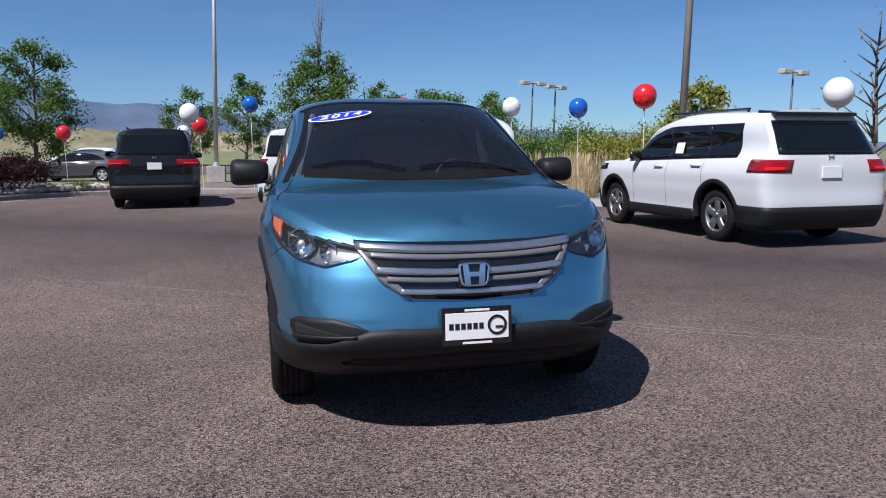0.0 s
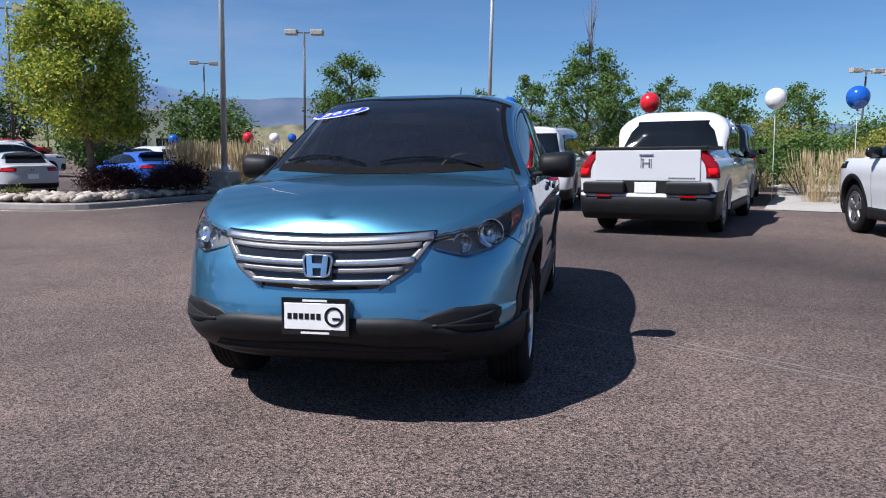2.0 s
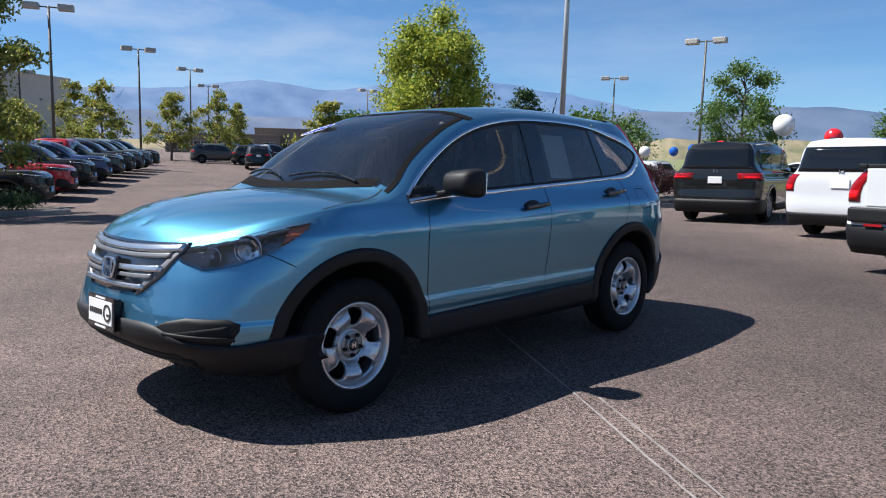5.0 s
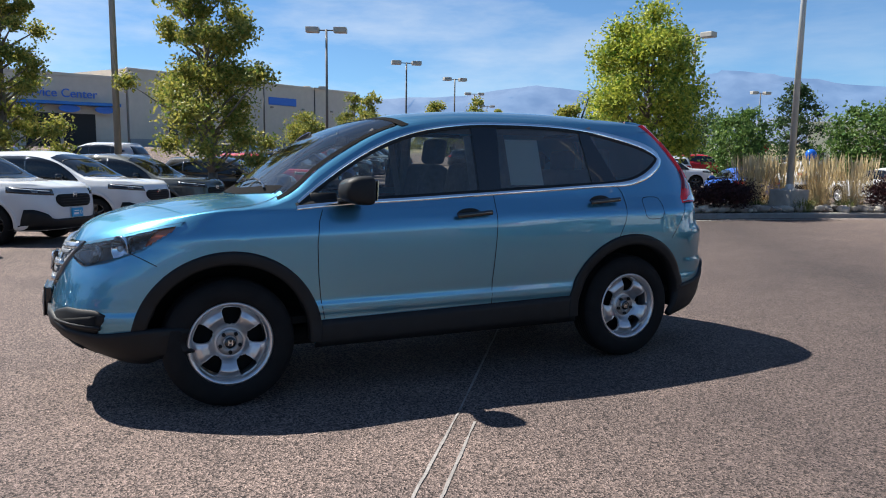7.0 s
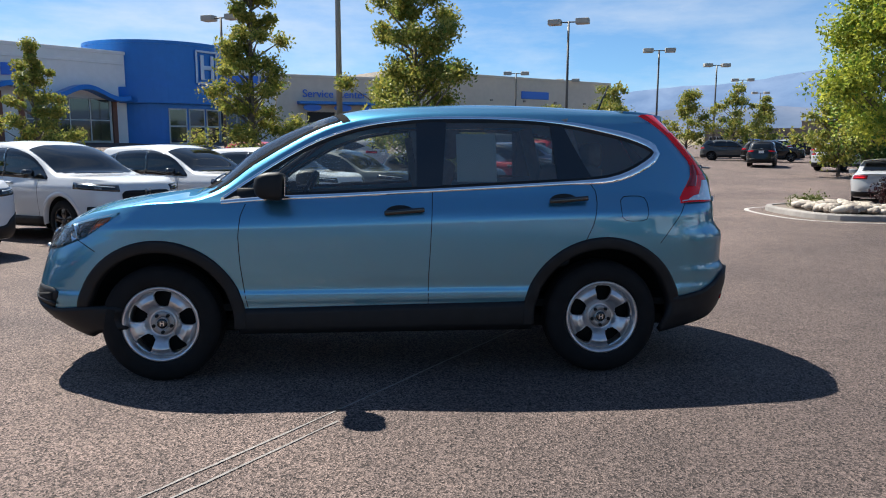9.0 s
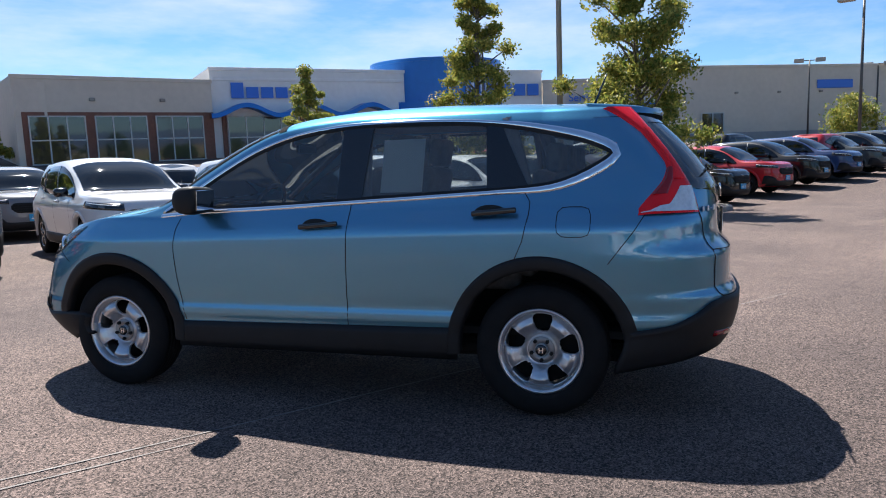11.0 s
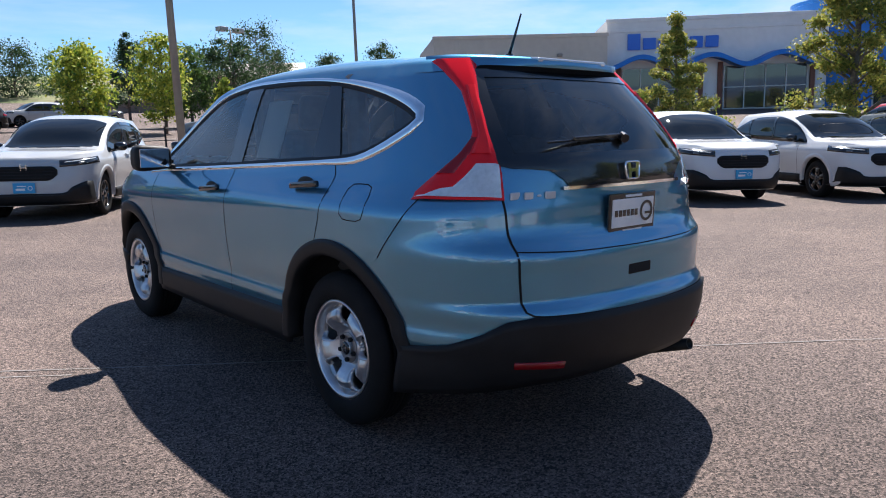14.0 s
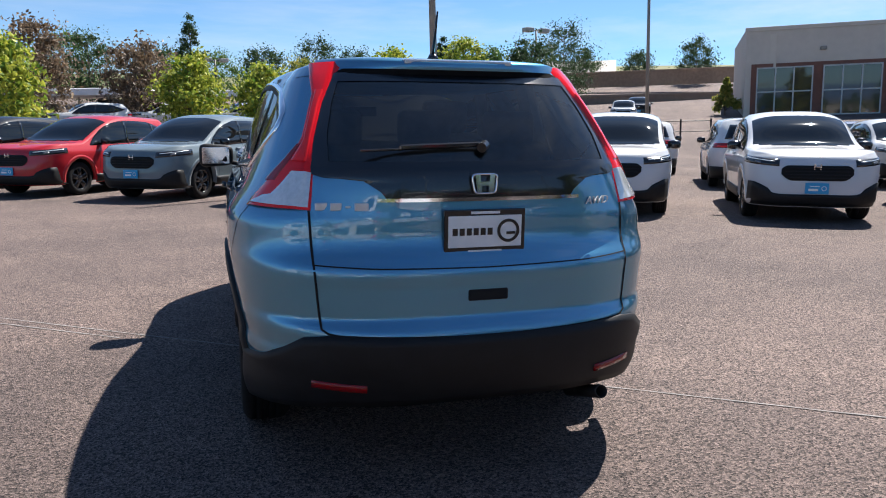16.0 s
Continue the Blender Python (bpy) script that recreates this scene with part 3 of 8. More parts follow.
def build_hero():
    S = hero_S
    car = empty("crossover", Matrix(), "metallic light-blue five-door crossover parked on the open asphalt", "car")
    hl_a, hl_b = float(S.u_front(0.43, 0.86)), float(S.u_side(-1.52, 0.99))
    hl_lo = lambda q: np.interp(q, [0, 0.08, 0.3, 0.55, 0.8, 0.93, 1], [0.845, 0.80, 0.765, 0.79, 0.85, 0.92, 0.985])
    hl_hi = lambda q: np.interp(q, [0, 0.2, 0.45, 0.7, 1], [0.868, 0.888, 0.915, 0.955, 0.995])

    def hole(y, z, u):
        if -0.90 < y < 1.672 and belt(y) - 0.004 < z < dlo_top(y) + 0.002:
            return True
        q = (u - hl_a) / (hl_b - hl_a)
        return 0.06 < q < 0.95 and hl_lo(q) + 0.012 < z < hl_hi(q) - 0.012

    rear = lambda x, z, y: 1.20 < z < 1.50 and x < 0.60 - 0.30 * (z - 1.2)
    bm = body_shell(S, HUBS, 0.452, hole, hero_screen, rear, 72, 170, 60, 124, 18)
    hood = [q for q in bm.verts if abs(q.co.x) < 0.45 and -2.10 < q.co.y < -1.24 and q.co.z > 0.874]
    for _ in range(14):
        bmesh.ops.smooth_vert(bm, verts=hood, factor=0.5, use_axis_x=False, use_axis_y=True, use_axis_z=True)
    body = part("body", bm, M_blue, car, "metallic light-blue painted body", smooth=True)
    for sgn in (1, -1):
        u_ = np.linspace(hl_b, float(S.u_side(-1.02, 1.0)), 24)
        t_ = np.interp(u_, [u_[0], u_[-1]], [0.012, 0.12])
        rows = [S.top(u_, t_ + d_) + S.top_normal(u_, t_ + d_) * 0.0022 for d_ in (0.0, 0.008)]
        v = np.stack(rows, 1).reshape(-1, 3) * (np.array([-1, 1, 1]) if sgn < 0 else 1)
        link_mesh("bonnet_gap", v, grid_faces(24, 2, sgn < 0), M_void, car)
    sc, fc, rc = side_conv(S), front_conv(S), rear_conv(S)
    lin = np.linspace

    # glass: windscreen, side windows, rear window
    Us = S.u_side(lin(-1.17, -0.28, 26), 1.0)
    T = lin(0.06, 1.0, 18)
    UU, TT = np.meshgrid(Us, T, indexing="ij")
    p = S.top(UU, TT) + S.top_normal(UU, TT) * 0.002
    ok = lambda q: (-1.16 + 0.16 * (abs(q[0]) / 0.7) ** 2) < q[1] < (-0.34 + 0.10 * (abs(q[0]) / 0.6) ** 2)
    V = np.concatenate([p.reshape(-1, 3), p.reshape(-1, 3) * np.array([-1, 1, 1])])
    F0 = grid_faces(len(Us), len(T))
    F0 = [f for f in F0 if ok(V[list(f)].mean(0))]
    m = len(Us) * len(T)
    F = F0 + [tuple(i + m for i in f[::-1]) for f in F0]
    link_mesh("windscreen", V, F, M_wind, car, "clear windscreen")

    # black border round the screen
    def border(n, y0, y1, t0, t1, name, off, mat_):
        us = S.u_side(lin(y0, y1, n), 1.0)
        ts = lin(t0, t1, 4)
        uu, tt = np.meshgrid(us, ts, indexing="ij")
        q = S.top(uu, tt) + S.top_normal(uu, tt) * off
        qq = np.concatenate([q.reshape(-1, 3), q.reshape(-1, 3) * np.array([-1, 1, 1])])
        f = grid_faces(n, 4)
        k = n * 4
        link_mesh(name, qq[:k], f, mat_, car)
        link_mesh(name, qq[k:], [g_[::-1] for g_ in f], mat_, car)

    border(24, -1.03, -0.28, 0.060, 0.100, "screen_border", 0.004, M_matte)

    def arc_band(name, yfun, w, off, mat_):
        xs = lin(0, 0.66, 20)
        rows = []
        for x in xs:
            for k in (0, 1):
                yy = yfun(x) + (k - 0.5) * w
                uu = S.u_side(np.array(yy), 1.0)
                ex = S.top(uu, 0.0)[0]
                t = np.clip(1 - x / ex, 0.02, 1)
                pt = S.top(uu, t) + S.top_normal(uu, t) * off
                rows.append(pt)
        q = np.array(rows)
        f = [(2 * i, 2 * i + 2, 2 * i + 3, 2 * i + 1) for i in range(len(xs) - 1)]
        qq = np.concatenate([q, q * np.array([-1, 1, 1])])
        k = len(q)
        link_mesh(name, qq, f + [tuple(i + k for i in g_[::-1]) for g_ in f], mat_, car)

    arc_band("screen_border", lambda x: -0.345 + 0.10 * (x / 0.6) ** 2, 0.05, 0.004, M_matte)
    arc_band("cowl", lambda x: -1.145 + 0.16 * (x / 0.7) ** 2, 0.07, 0.003, M_matte)

    for sgn in (1, -1):
        for y0, y1, nm, mt in ((-0.93, 0.215, "front_door_window", M_glass), (0.295, 1.05, "rear_door_window", M_privacy), (1.06, 1.685, "quarter_window", M_privacy)):
            v, f = skin(S, sgn, lin(y0, y1, 22), lambda a: belt(a) + 0.004, lambda a: np.maximum(dlo_top(a) - 0.004, belt(a) + 0.005), sc, 7, -0.004, skirt=False)
            link_mesh(nm, v, f, mt, car)
        # black pillars between the windows
        for pts in (((0.185, 0.190), (0.335, 0.372)), ((1.035, 1.005), (1.255, 1.085))):
            (b0, t0), (b1, t1) = pts
            zz = lin(0, 1, 8)
            rows = []
            for q in zz:
                ya, yb = b0 + (t0 - b0) * q, b1 + (t1 - b1) * q
                for k in lin(0, 1, 4):
                    yy = ya + (yb - ya) * k
                    z = belt(yy) + (dlo_top(yy) - belt(yy)) * q
                    u = S.u_side(yy, z)
                    rows.append(S.P(u, z) + S.normal(u, z) * 0.001)
            v = np.array(rows)
            if sgn < 0:
                v = v * np.array([-1, 1, 1])
            link_mesh("pillar_trim", v, grid_faces(8, 4, sgn > 0), M_black, car)
        # bright strip round the side windows
        lower = [(y, float(belt(y))) for y in lin(-0.945, 1.60, 44)]
        tip = [(1.655, 1.318), (1.690, 1.345), (1.672, 1.362)]
        upper = [(y, float(dlo_top(y))) for y in lin(1.62, -0.93, 44)]
        path = np.array(lower + tip + upper)
        for _ in range(2):
            path[1:-1] = 0.25 * path[:-2] + 0.5 * path[1:-1] + 0.25 * path[2:]
        tg = np.gradient(path, axis=0)
        tg /= np.linalg.norm(tg, axis=1, keepdims=True)
        outw = np.stack([tg[:, 1], -tg[:, 0]], 1)
        sv = []
        for i, ((yy, zc), (oy, oz)) in enumerate(zip(path, outw)):
            wide = 0.018 + 0.020 * float(np.clip((yy - 1.1) / 0.45, 0, 1)) - (0.006 if i > 48 and yy < 1.1 else 0)
            for d, o in ((-0.006, 0.0), (0.0, 0.006), (wide - 0.004, 0.007), (wide, 0.0)):
                y2, z2 = yy + oy * d, zc + oz * d
                u = S.u_side(y2, z2)
                sv.append(S.P(u, z2) + S.normal(u, z2) * o)
        v = np.array(sv) * (np.array([-1, 1, 1]) if sgn < 0 else 1)
        link_mesh("window_trim", v, grid_faces(len(path), 4, sgn > 0), M_chrome, car, "chrome window trim")
        sv = []
        for (yy, zc), (oy, oz) in zip(path, outw):
            for d, o in ((-0.022, -0.003), (-0.016, 0.0022), (0.001, 0.0028)):
                y2, z2 = yy + oy * d, zc + oz * d
                u = S.u_side(y2, z2)
                sv.append(S.P(u, z2) + S.normal(u, z2) * o)
        v = np.array(sv) * (np.array([-1, 1, 1]) if sgn < 0 else 1)
        link_mesh("window_seal", v, grid_faces(len(path), 3, sgn > 0), M_clad, car, "black rubber window seal")

        # wheel arch cladding
        for hy, hz in HUBS:
            a = lin(-0.06, math.pi + 0.06, 40)
            rows = []
            for an in a:
                for rr, o in ((0.425, -0.05), (0.425, 0.012), (0.44, 0.016), (0.478, 0.014), (0.494, 0.010), (0.496, -0.004)):
                    yy, z = hy + rr * math.cos(an), hz + rr * math.sin(an)
                    if hy < 0 and o > 0:
                        o *= 1 - 0.85 * max(0.0, -math.cos(an))
                    u = S.u_side(yy, max(z, 0.2))
                    rows.append(S.P(u, max(z, 0.2)) + S.normal(u, max(z, 0.2)) * o)
            v = np.array(rows) * (np.array([-1, 1, 1]) if sgn < 0 else 1)
            link_mesh("arch_cladding", v, grid_faces(len(a), 6, sgn < 0), M_clad, car, "dark grey plastic arch trim")
        v, f = skin(S, sgn, lin(-0.86, 0.87, 30), lambda y: 0.285 + 0 * y, lambda y: 0.434 + 0.012 * (y + 0.8), sc, 5, 0.010, 0.02)
        link_mesh("sill_cladding", v, f, M_clad, car, "dark grey plastic sill trim")

        # door gaps, bonnet gaps, fuel flap
        def seam(pts, name="door_gap", w=0.0045, o=0.0012):
            P2 = []
            pts = np.array(pts, float)
            d = np.concatenate([[0], np.cumsum(np.hypot(*np.diff(pts, axis=0).T))])
            s_ = lin(0, d[-1], max(6, int(d[-1] / 0.03)))
            yy, zz = np.interp(s_, d, pts[:, 0]), np.interp(s_, d, pts[:, 1])
            ty, tz = np.gradient(yy), np.gradient(zz)
            ln = np.hypot(ty, tz) + 1e-9
            for k in (-1, 1):
                y2, z2 = yy - k * w / 2 * tz / ln, zz + k * w / 2 * ty / ln
                u = S.u_side(y2, z2)
                P2.append(S.P(u, z2) + S.normal(u, z2) * o)
            v = np.stack(P2, 1).reshape(-1, 3) * (np.array([-1, 1, 1]) if sgn < 0 else 1)
            link_mesh(name, v, grid_faces(len(s_), 2, sgn > 0), M_void, car)

        seam([(-0.795, 1.066), (-0.83, 0.98), (-0.845, 0.86), (-0.84, 0.7), (-0.825, 0.55), (-0.805, 0.44)])
        seam([(0.278, 1.115), (0.262, 0.8), (0.25, 0.6), (0.248, 0.44)])
        seam([(1.225, 1.165), (1.262, 1.11), (1.262, 1.05), (1.235, 0.92), (1.19, 0.82)])
        seam([(1.65, 0.80), (1.78, 0.97), (1.83, 1.05)], "bumper_gap")
        seam([(-1.66, 0.775), (-1.73, 0.815), (-1.78, 0.84)], "bumper_gap")
        fy, fz, hw, hh = 1.486, 1.008, 0.083, 0.073
        ring = [(fy + hw * math.copysign(abs(math.cos(q)) ** 0.45, math.cos(q)), fz + hh * math.copysign(abs(math.sin(q)) ** 0.45, math.sin(q))) for q in lin(0, 2 * math.pi, 40)]
        if sgn > 0:
            seam(ring, "fuel_flap", 0.004)
        # handles in dark scoops
        for hy, hz in ((0.10, 1.00), (1.076, 1.062)):
            u = S.u_side(hy, hz)
            c, nn = S.P(u, hz), S.normal(u, hz)
            scoop = bmesh.new()
            bmesh.ops.create_uvsphere(scoop, u_segments=20, v_segments=10, radius=1)
            bmesh.ops.scale(scoop, vec=(0.006, 0.085, 0.040), verts=scoop.verts)
            bmesh.ops.translate(scoop, vec=(c[0] + 0.001, hy - 0.015, hz - 0.004), verts=scoop.verts)
            grip = box_bm(0.026, 0.235, 0.030, Matrix.Translation((c[0] + 0.030, hy + 0.01, hz)) @ Euler((radians(4.5), 0, 0)).to_matrix().to_4x4(), 0.011, 3)
            if sgn < 0:
                for b in (scoop, grip):
                    bmesh.ops.scale(b, vec=(-1, 1, 1), verts=b.verts)
                    bmesh.ops.reverse_faces(b, faces=b.faces)
            h = part("door_handle", grip, M_black, car, "black door handle", smooth=True)
            part("handle_recess", scoop, M_clad, h, smooth=True)
        # door mirror: shell, glass, foot
        sh = bmesh.new()
        bmesh.ops.create_uvsphere(sh, u_segments=24, v_segments=14, radius=1)
        for v_ in sh.verts:
            q = v_.co
            k = 1.25 * (1 - 0.22 * abs(q.z)) if q.y < 0 else 0.42
            sx_ = math.copysign(abs(q.x) ** 0.42, q.x)
            sz_ = math.copysign(abs(q.z) ** 0.46, q.z)
            v_.co = Vector((0.112 * sx_, 0.105 * k * math.copysign(abs(q.y) ** 0.7, q.y), 0.076 * sz_ * (1 + 0.10 * sx_)))
        bmesh.ops.translate(sh, vec=(0.965, -0.60, 1.150), verts=sh.verts)
        foot = box_bm(0.16, 0.10, 0.028, Matrix.Translation((0.865, -0.655, 1.098)) @ Euler((0, radians(-10), radians(8))).to_matrix().to_4x4(), 0.01, 2)
        mg = box_bm(0.178, 0.006, 0.112, Matrix.Translation((0.967, -0.5565, 1.150)) @ Euler((radians(-3), 0, radians(3))).to_matrix().to_4x4(), 0.002, 1)
        sail = box_bm(0.012, 0.15, 0.07, Matrix.Translation((0.812, -0.785, 1.10)) @ Euler((0, radians(-16), 0)).to_matrix().to_4x4(), 0.004, 1)
        if sgn < 0:
            for b in (sh, foot, mg, sail):
                bmesh.ops.scale(b, vec=(-1, 1, 1), verts=b.verts)
                bmesh.ops.reverse_faces(b, faces=b.faces)
        mr = part("door_mirror", join_bm(sh, foot, sail), M_clad, car, "black door mirror", smooth=True)
        part("mirror_glass", mg, M_chrome, mr)

    # nose: lamps, grille, lower bumper
    for sgn in (1, -1):
        uc = u_conv(S)
        ua, ub = float(S.u_front(0.43, 0.86)), float(S.u_side(-1.52, 0.99))
        # heights of the lamp's lower and upper edge along the corner
        Ls = lin(0, 1, 30)
        lo, hi = hl_lo, hl_hi
        cv = lambda a, z: (ua + (ub - ua) * a, z)
        v, f = skin(S, sgn, Ls, lo, hi, cv, 8, -0.070, skirt=False)
        hl = link_mesh("headlight", v, f, M_reflector, car, "clear halogen headlight with amber corner")
        v, f = skin(S, sgn, Ls, lo, hi, cv, 8, 0.004, 0.04)
        link_mesh("lens", v, f, M_clearlens, hl)
        v, f = skin(S, sgn, lin(0.80, 0.985, 8), lambda q: lo(q) + 0.004 + 0.02 * np.clip((0.9 - q) / 0.1, 0, 1), lambda q: hi(q) - 0.004, cv, 5, -0.010, 0.01)
        link_mesh("indicator", v, f, M_amber, hl, "amber corner lens")
        v, f = skin(S, sgn, lin(0.0, 0.30, 10), lambda q: lo(q) + 0.010, lambda q: hi(q) - 0.03, cv, 5, -0.022, 0.01)
        link_mesh("lamp_bezel", v, f, M_greyplas, hl)
        v, f = skin(S, sgn, lin(0.0, 0.9, 20), lambda q: hi(q) - 0.014, lambda q: hi(q) - 0.002, cv, 3, -0.012, 0.02)
        link_mesh("lamp_bezel", v, f, M_satin, hl)
        for q_, zq, k_ in ((0.56, 0.868, 0.92), (0.30, 0.838, 0.60)):
            uq = ua + (ub - ua) * q_
            c, nn = S.P(uq, zq), S.normal(np.array(uq), np.array(zq))
            bowl, bf = revolve([(-0.035, 0.004), (-0.03, 0.03), (-0.012, 0.054), (0.006, 0.068), (0.010, 0.071), (0.006, 0.074), (-0.04, 0.074)], 28)
            mm_ = Matrix.Translation(Vector(c * np.array([sgn, 1, 1])) - Vector(nn * np.array([sgn, 1, 1])) * 0.026) @ Euler((0, 0, radians(-90) + sgn * radians(34))).to_matrix().to_4x4() @ Matrix.Scale(k_, 4)
            link_mesh("reflector_bowl", [mm_ @ Vector(q) for q in bowl], bf, M_chrome, hl)
            bulb = bmesh.new()
            bmesh.ops.create_uvsphere(bulb, u_segments=12, v_segments=8, radius=0.018)
            bmesh.ops.transform(bulb, matrix=mm_, verts=bulb.verts)
            part("bulb", bulb, M_whitelens, hl, smooth=True)
        # fog recess
        A = lin(0.44, 0.775, 22)
        flo = lambda x: np.interp(x, [0.44, 0.52, 0.66, 0.74, 0.775], [0.500, 0.462, 0.422, 0.430, 0.50])
        fhi = lambda x: np.interp(x, [0.44, 0.50, 0.60, 0.74, 0.775], [0.506, 0.535, 0.560, 0.555, 0.53])
        v, f = skin(S, sgn, A, flo, fhi, fc, 6, 0.003, 0.02)
        fr = link_mesh("fog_surround", v, f, M_clad, car, "black fog lamp blank")
        v, f = skin(S, sgn, lin(0.54, 0.75, 12), lambda x: np.interp(x, [0.54, 0.75], [0.480, 0.475]), lambda x: np.interp(x, [0.56, 0.78], [0.492, 0.532]), fc, 5, 0.008, 0.01)
        link_mesh("fog_recess", v, f, M_void, fr)
        v, f = skin(S, sgn, lin(0.50, 0.76, 14), lambda x: np.interp(x, [0.5, 0.8], [0.480, 0.455]), lambda x: np.interp(x, [0.5, 0.8], [0.492, 0.475]), fc, 3, 0.014, 0.012)
        link_mesh("fog_bar", v, f, M_clad, fr)
    # lower bumper, nose
    items = []
    for sgn in (1, -1):
        A = lin(0.0, 0.862, 40)
        items.append(skin(S, sgn, A, lambda x: np.interp(x, [0, 0.6, 0.78, 0.87], [0.235, 0.25, 0.275, 0.33]), lambda x: np.interp(x, [0, 0.36, 0.45, 0.62, 0.76, 0.83, 0.87], [0.512, 0.520, 0.512, 0.450, 0.432, 0.45, 0.46]), fc, 8, 0.014, 0.03, open0=True))
    v, f = skins(items)
    lb = link_mesh("front_lower_bumper", v, f, M_clad, car, "dark grey plastic lower bumper")
    items = [skin(S, s_, lin(0.0, 0.52, 12), 0.30, lambda x: 0.405 - 0.03 * x, fc, 4, 0.018, 0.01, open0=True) for s_ in (1, -1)]
    v, f = skins(items)
    link_mesh("lower_intake", v, f, M_void, lb)
    items = [skin(S, s_, lin(0.0, 0.56, 12), 0.345, 0.362, fc, 3, 0.026, 0.01, open0=True) for s_ in (1, -1)]
    v, f = skins(items)
    link_mesh("intake_bar", v, f, M_clad, lb)
    # grille: dark back, bright bars that taper
    gl = lambda x: np.interp(x, [0, 0.25, 0.31, 0.42, 0.50], [0.628, 0.642, 0.655, 0.745, 0.872])
    gh = lambda x: np.interp(x, [0, 0.3, 0.44, 0.50], [0.870, 0.874, 0.880, 0.884])
    v, f = skins([skin(S, s_, lin(0, 0.497, 24), gl, gh, fc, 8, 0.006, 0.02, open0=True) for s_ in (1, -1)])
    gr = link_mesh("grille", v, f, M_black, car, "black grille with three chrome bars")
    for (z0, h0, x1, h1, mt, o) in ((0.836, 0.024, 0.485, 0.030, M_satin, 0.022), (0.744, 0.024, 0.415, 0.030, M_satin, 0.030), (0.664, 0.022, 0.318, 0.020, M_satin, 0.026),
                                   (0.806, 0.018, 0.44, 0.020, M_greyplas, 0.018), (0.712, 0.018, 0.37, 0.020, M_greyplas, 0.022)):
        v, f = skins([skin(S, s_, lin(0.0, x1, 20), lambda x: z0 - h0 / 2 + 0.020 * (x / 0.5) ** 2, lambda x: z0 + h0 / 2 + (h1 - h0) * x + 0.020 * (x / 0.5) ** 2, fc, 4, o, 0.03, open0=True) for s_ in (1, -1)])
        link_mesh("grille_bar", v, f, mt, gr)
    # outer frame of the grille, satin grey, from the lamps to the lower bar
    for sgn in (1, -1):
        v, f = skin(S, sgn, lin(0.27, 0.492, 14), lambda x: np.interp(x, [0.27, 0.40, 0.492], [0.634, 0.715, 0.850]), lambda x: np.interp(x, [0.27, 0.40, 0.492], [0.652, 0.775, 0.872]), fc, 4, 0.012, 0.02)
        link_mesh("grille_frame", v, f, M_greyplas, gr)

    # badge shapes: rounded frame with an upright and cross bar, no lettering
    def badge(y, z, tilt, flip, s=1.0):
        fr_ = Matrix.Translation((0, y, z)) @ Euler((radians(tilt), 0, math.pi if flip else 0)).to_matrix().to_4x4()
        ring, rf_ = [], []
        for i in range(32):
            q = 2 * math.pi * i / 32
            cx, cz = math.copysign(abs(math.cos(q)) ** 0.4, math.cos(q)), math.copysign(abs(math.sin(q)) ** 0.4, math.sin(q))
            for k_, d_ in ((1.0, 0.004), (0.97, -0.007), (0.86, -0.007), (0.83, 0.004)):
                ring.append(fr_ @ Vector((cx * 0.068 * s * k_ * (1 + 0.10 * cz), d_, cz * 0.053 * s * (k_ if k_ > 0.9 else k_ - 0.02))))
            rf_ += [(4 * i + j, 4 * ((i + 1) % 32) + j, 4 * ((i + 1) % 32) + (j + 1) % 4, 4 * i + (j + 1) % 4) for j in range(4)]
        bg_ = link_mesh("badge", ring, rf_, M_chrome, car, "chrome badge")
        xo_, xi_, hc = 0.046, 0.022, 0.010
        out = [(-xo_ * 1.1, 0.044), (-xi_ * 1.2, 0.044), (-xi_, hc), (xi_, hc), (xi_ * 1.2, 0.044), (xo_ * 1.1, 0.044), (xo_ * 0.95, -0.044), (xi_ * 0.8, -0.044), (xi_ * 0.9, -hc), (-xi_ * 0.9, -hc), (-xi_ * 0.8, -0.044), (-xo_ * 0.95, -0.044)]
        m_ = len(out)
        hv = [fr_ @ Vector((a_ * s, d_, c_ * s)) for d_ in (-0.008, 0.004) for a_, c_ in out]
        link_mesh("emblem", hv, [tuple(range(m_)), tuple(range(2 * m_ - 1, m_ - 1, -1))] + [(i, i + m_, (i + 1) % m_ + m_, (i + 1) % m_) for i in range(m_)], M_chrome, bg_, smooth=False)
        return bg_

    badge(-2.168, 0.742, -10, False)
    part("badge_back", box_bm(0.135, 0.02, 0.116, Matrix.Translation((0, -2.152, 0.742)) @ Euler((radians(-10), 0, 0)).to_matrix().to_4x4(), 0.006, 2), M_black, car)
    badge(2.203, 1.128, -4, True, 0.72)

    # plates: black frame, white panel, bars for the writing, a ring
    def dealer_plate(y, z, tilt, flip, w=0.31, h=0.165, parent=car):
        fr_ = Matrix.Translation((0, y, z)) @ Euler((radians(tilt), 0, math.pi if flip else 0)).to_matrix().to_4x4()
        pf = part("plate_frame", box_bm(w, 0.012, h, fr_, 0.004, 2), M_black, parent, "black plate frame with white card")
        part("plate", box_bm(w - 0.030, 0.004, h - 0.050, fr_ @ Matrix.Translation((0, -0.007, 0.002)), 0.001, 1), M_plate, pf)
        bars = [(-0.115 + k * 0.0265, 0.002, 0.019, 0.026) for k in range(6)]
        for k, (x, zz, sx, sz) in enumerate(bars):
            part("bar", box_bm(sx, 0.003, sz, fr_ @ Matrix.Translation((x, -0.0095, zz))), M_black, pf)
        ring, rf = revolve([(-0.0015, 0.032), (-0.0015, 0.043), (0.0015, 0.043), (0.0015, 0.032)], 28)
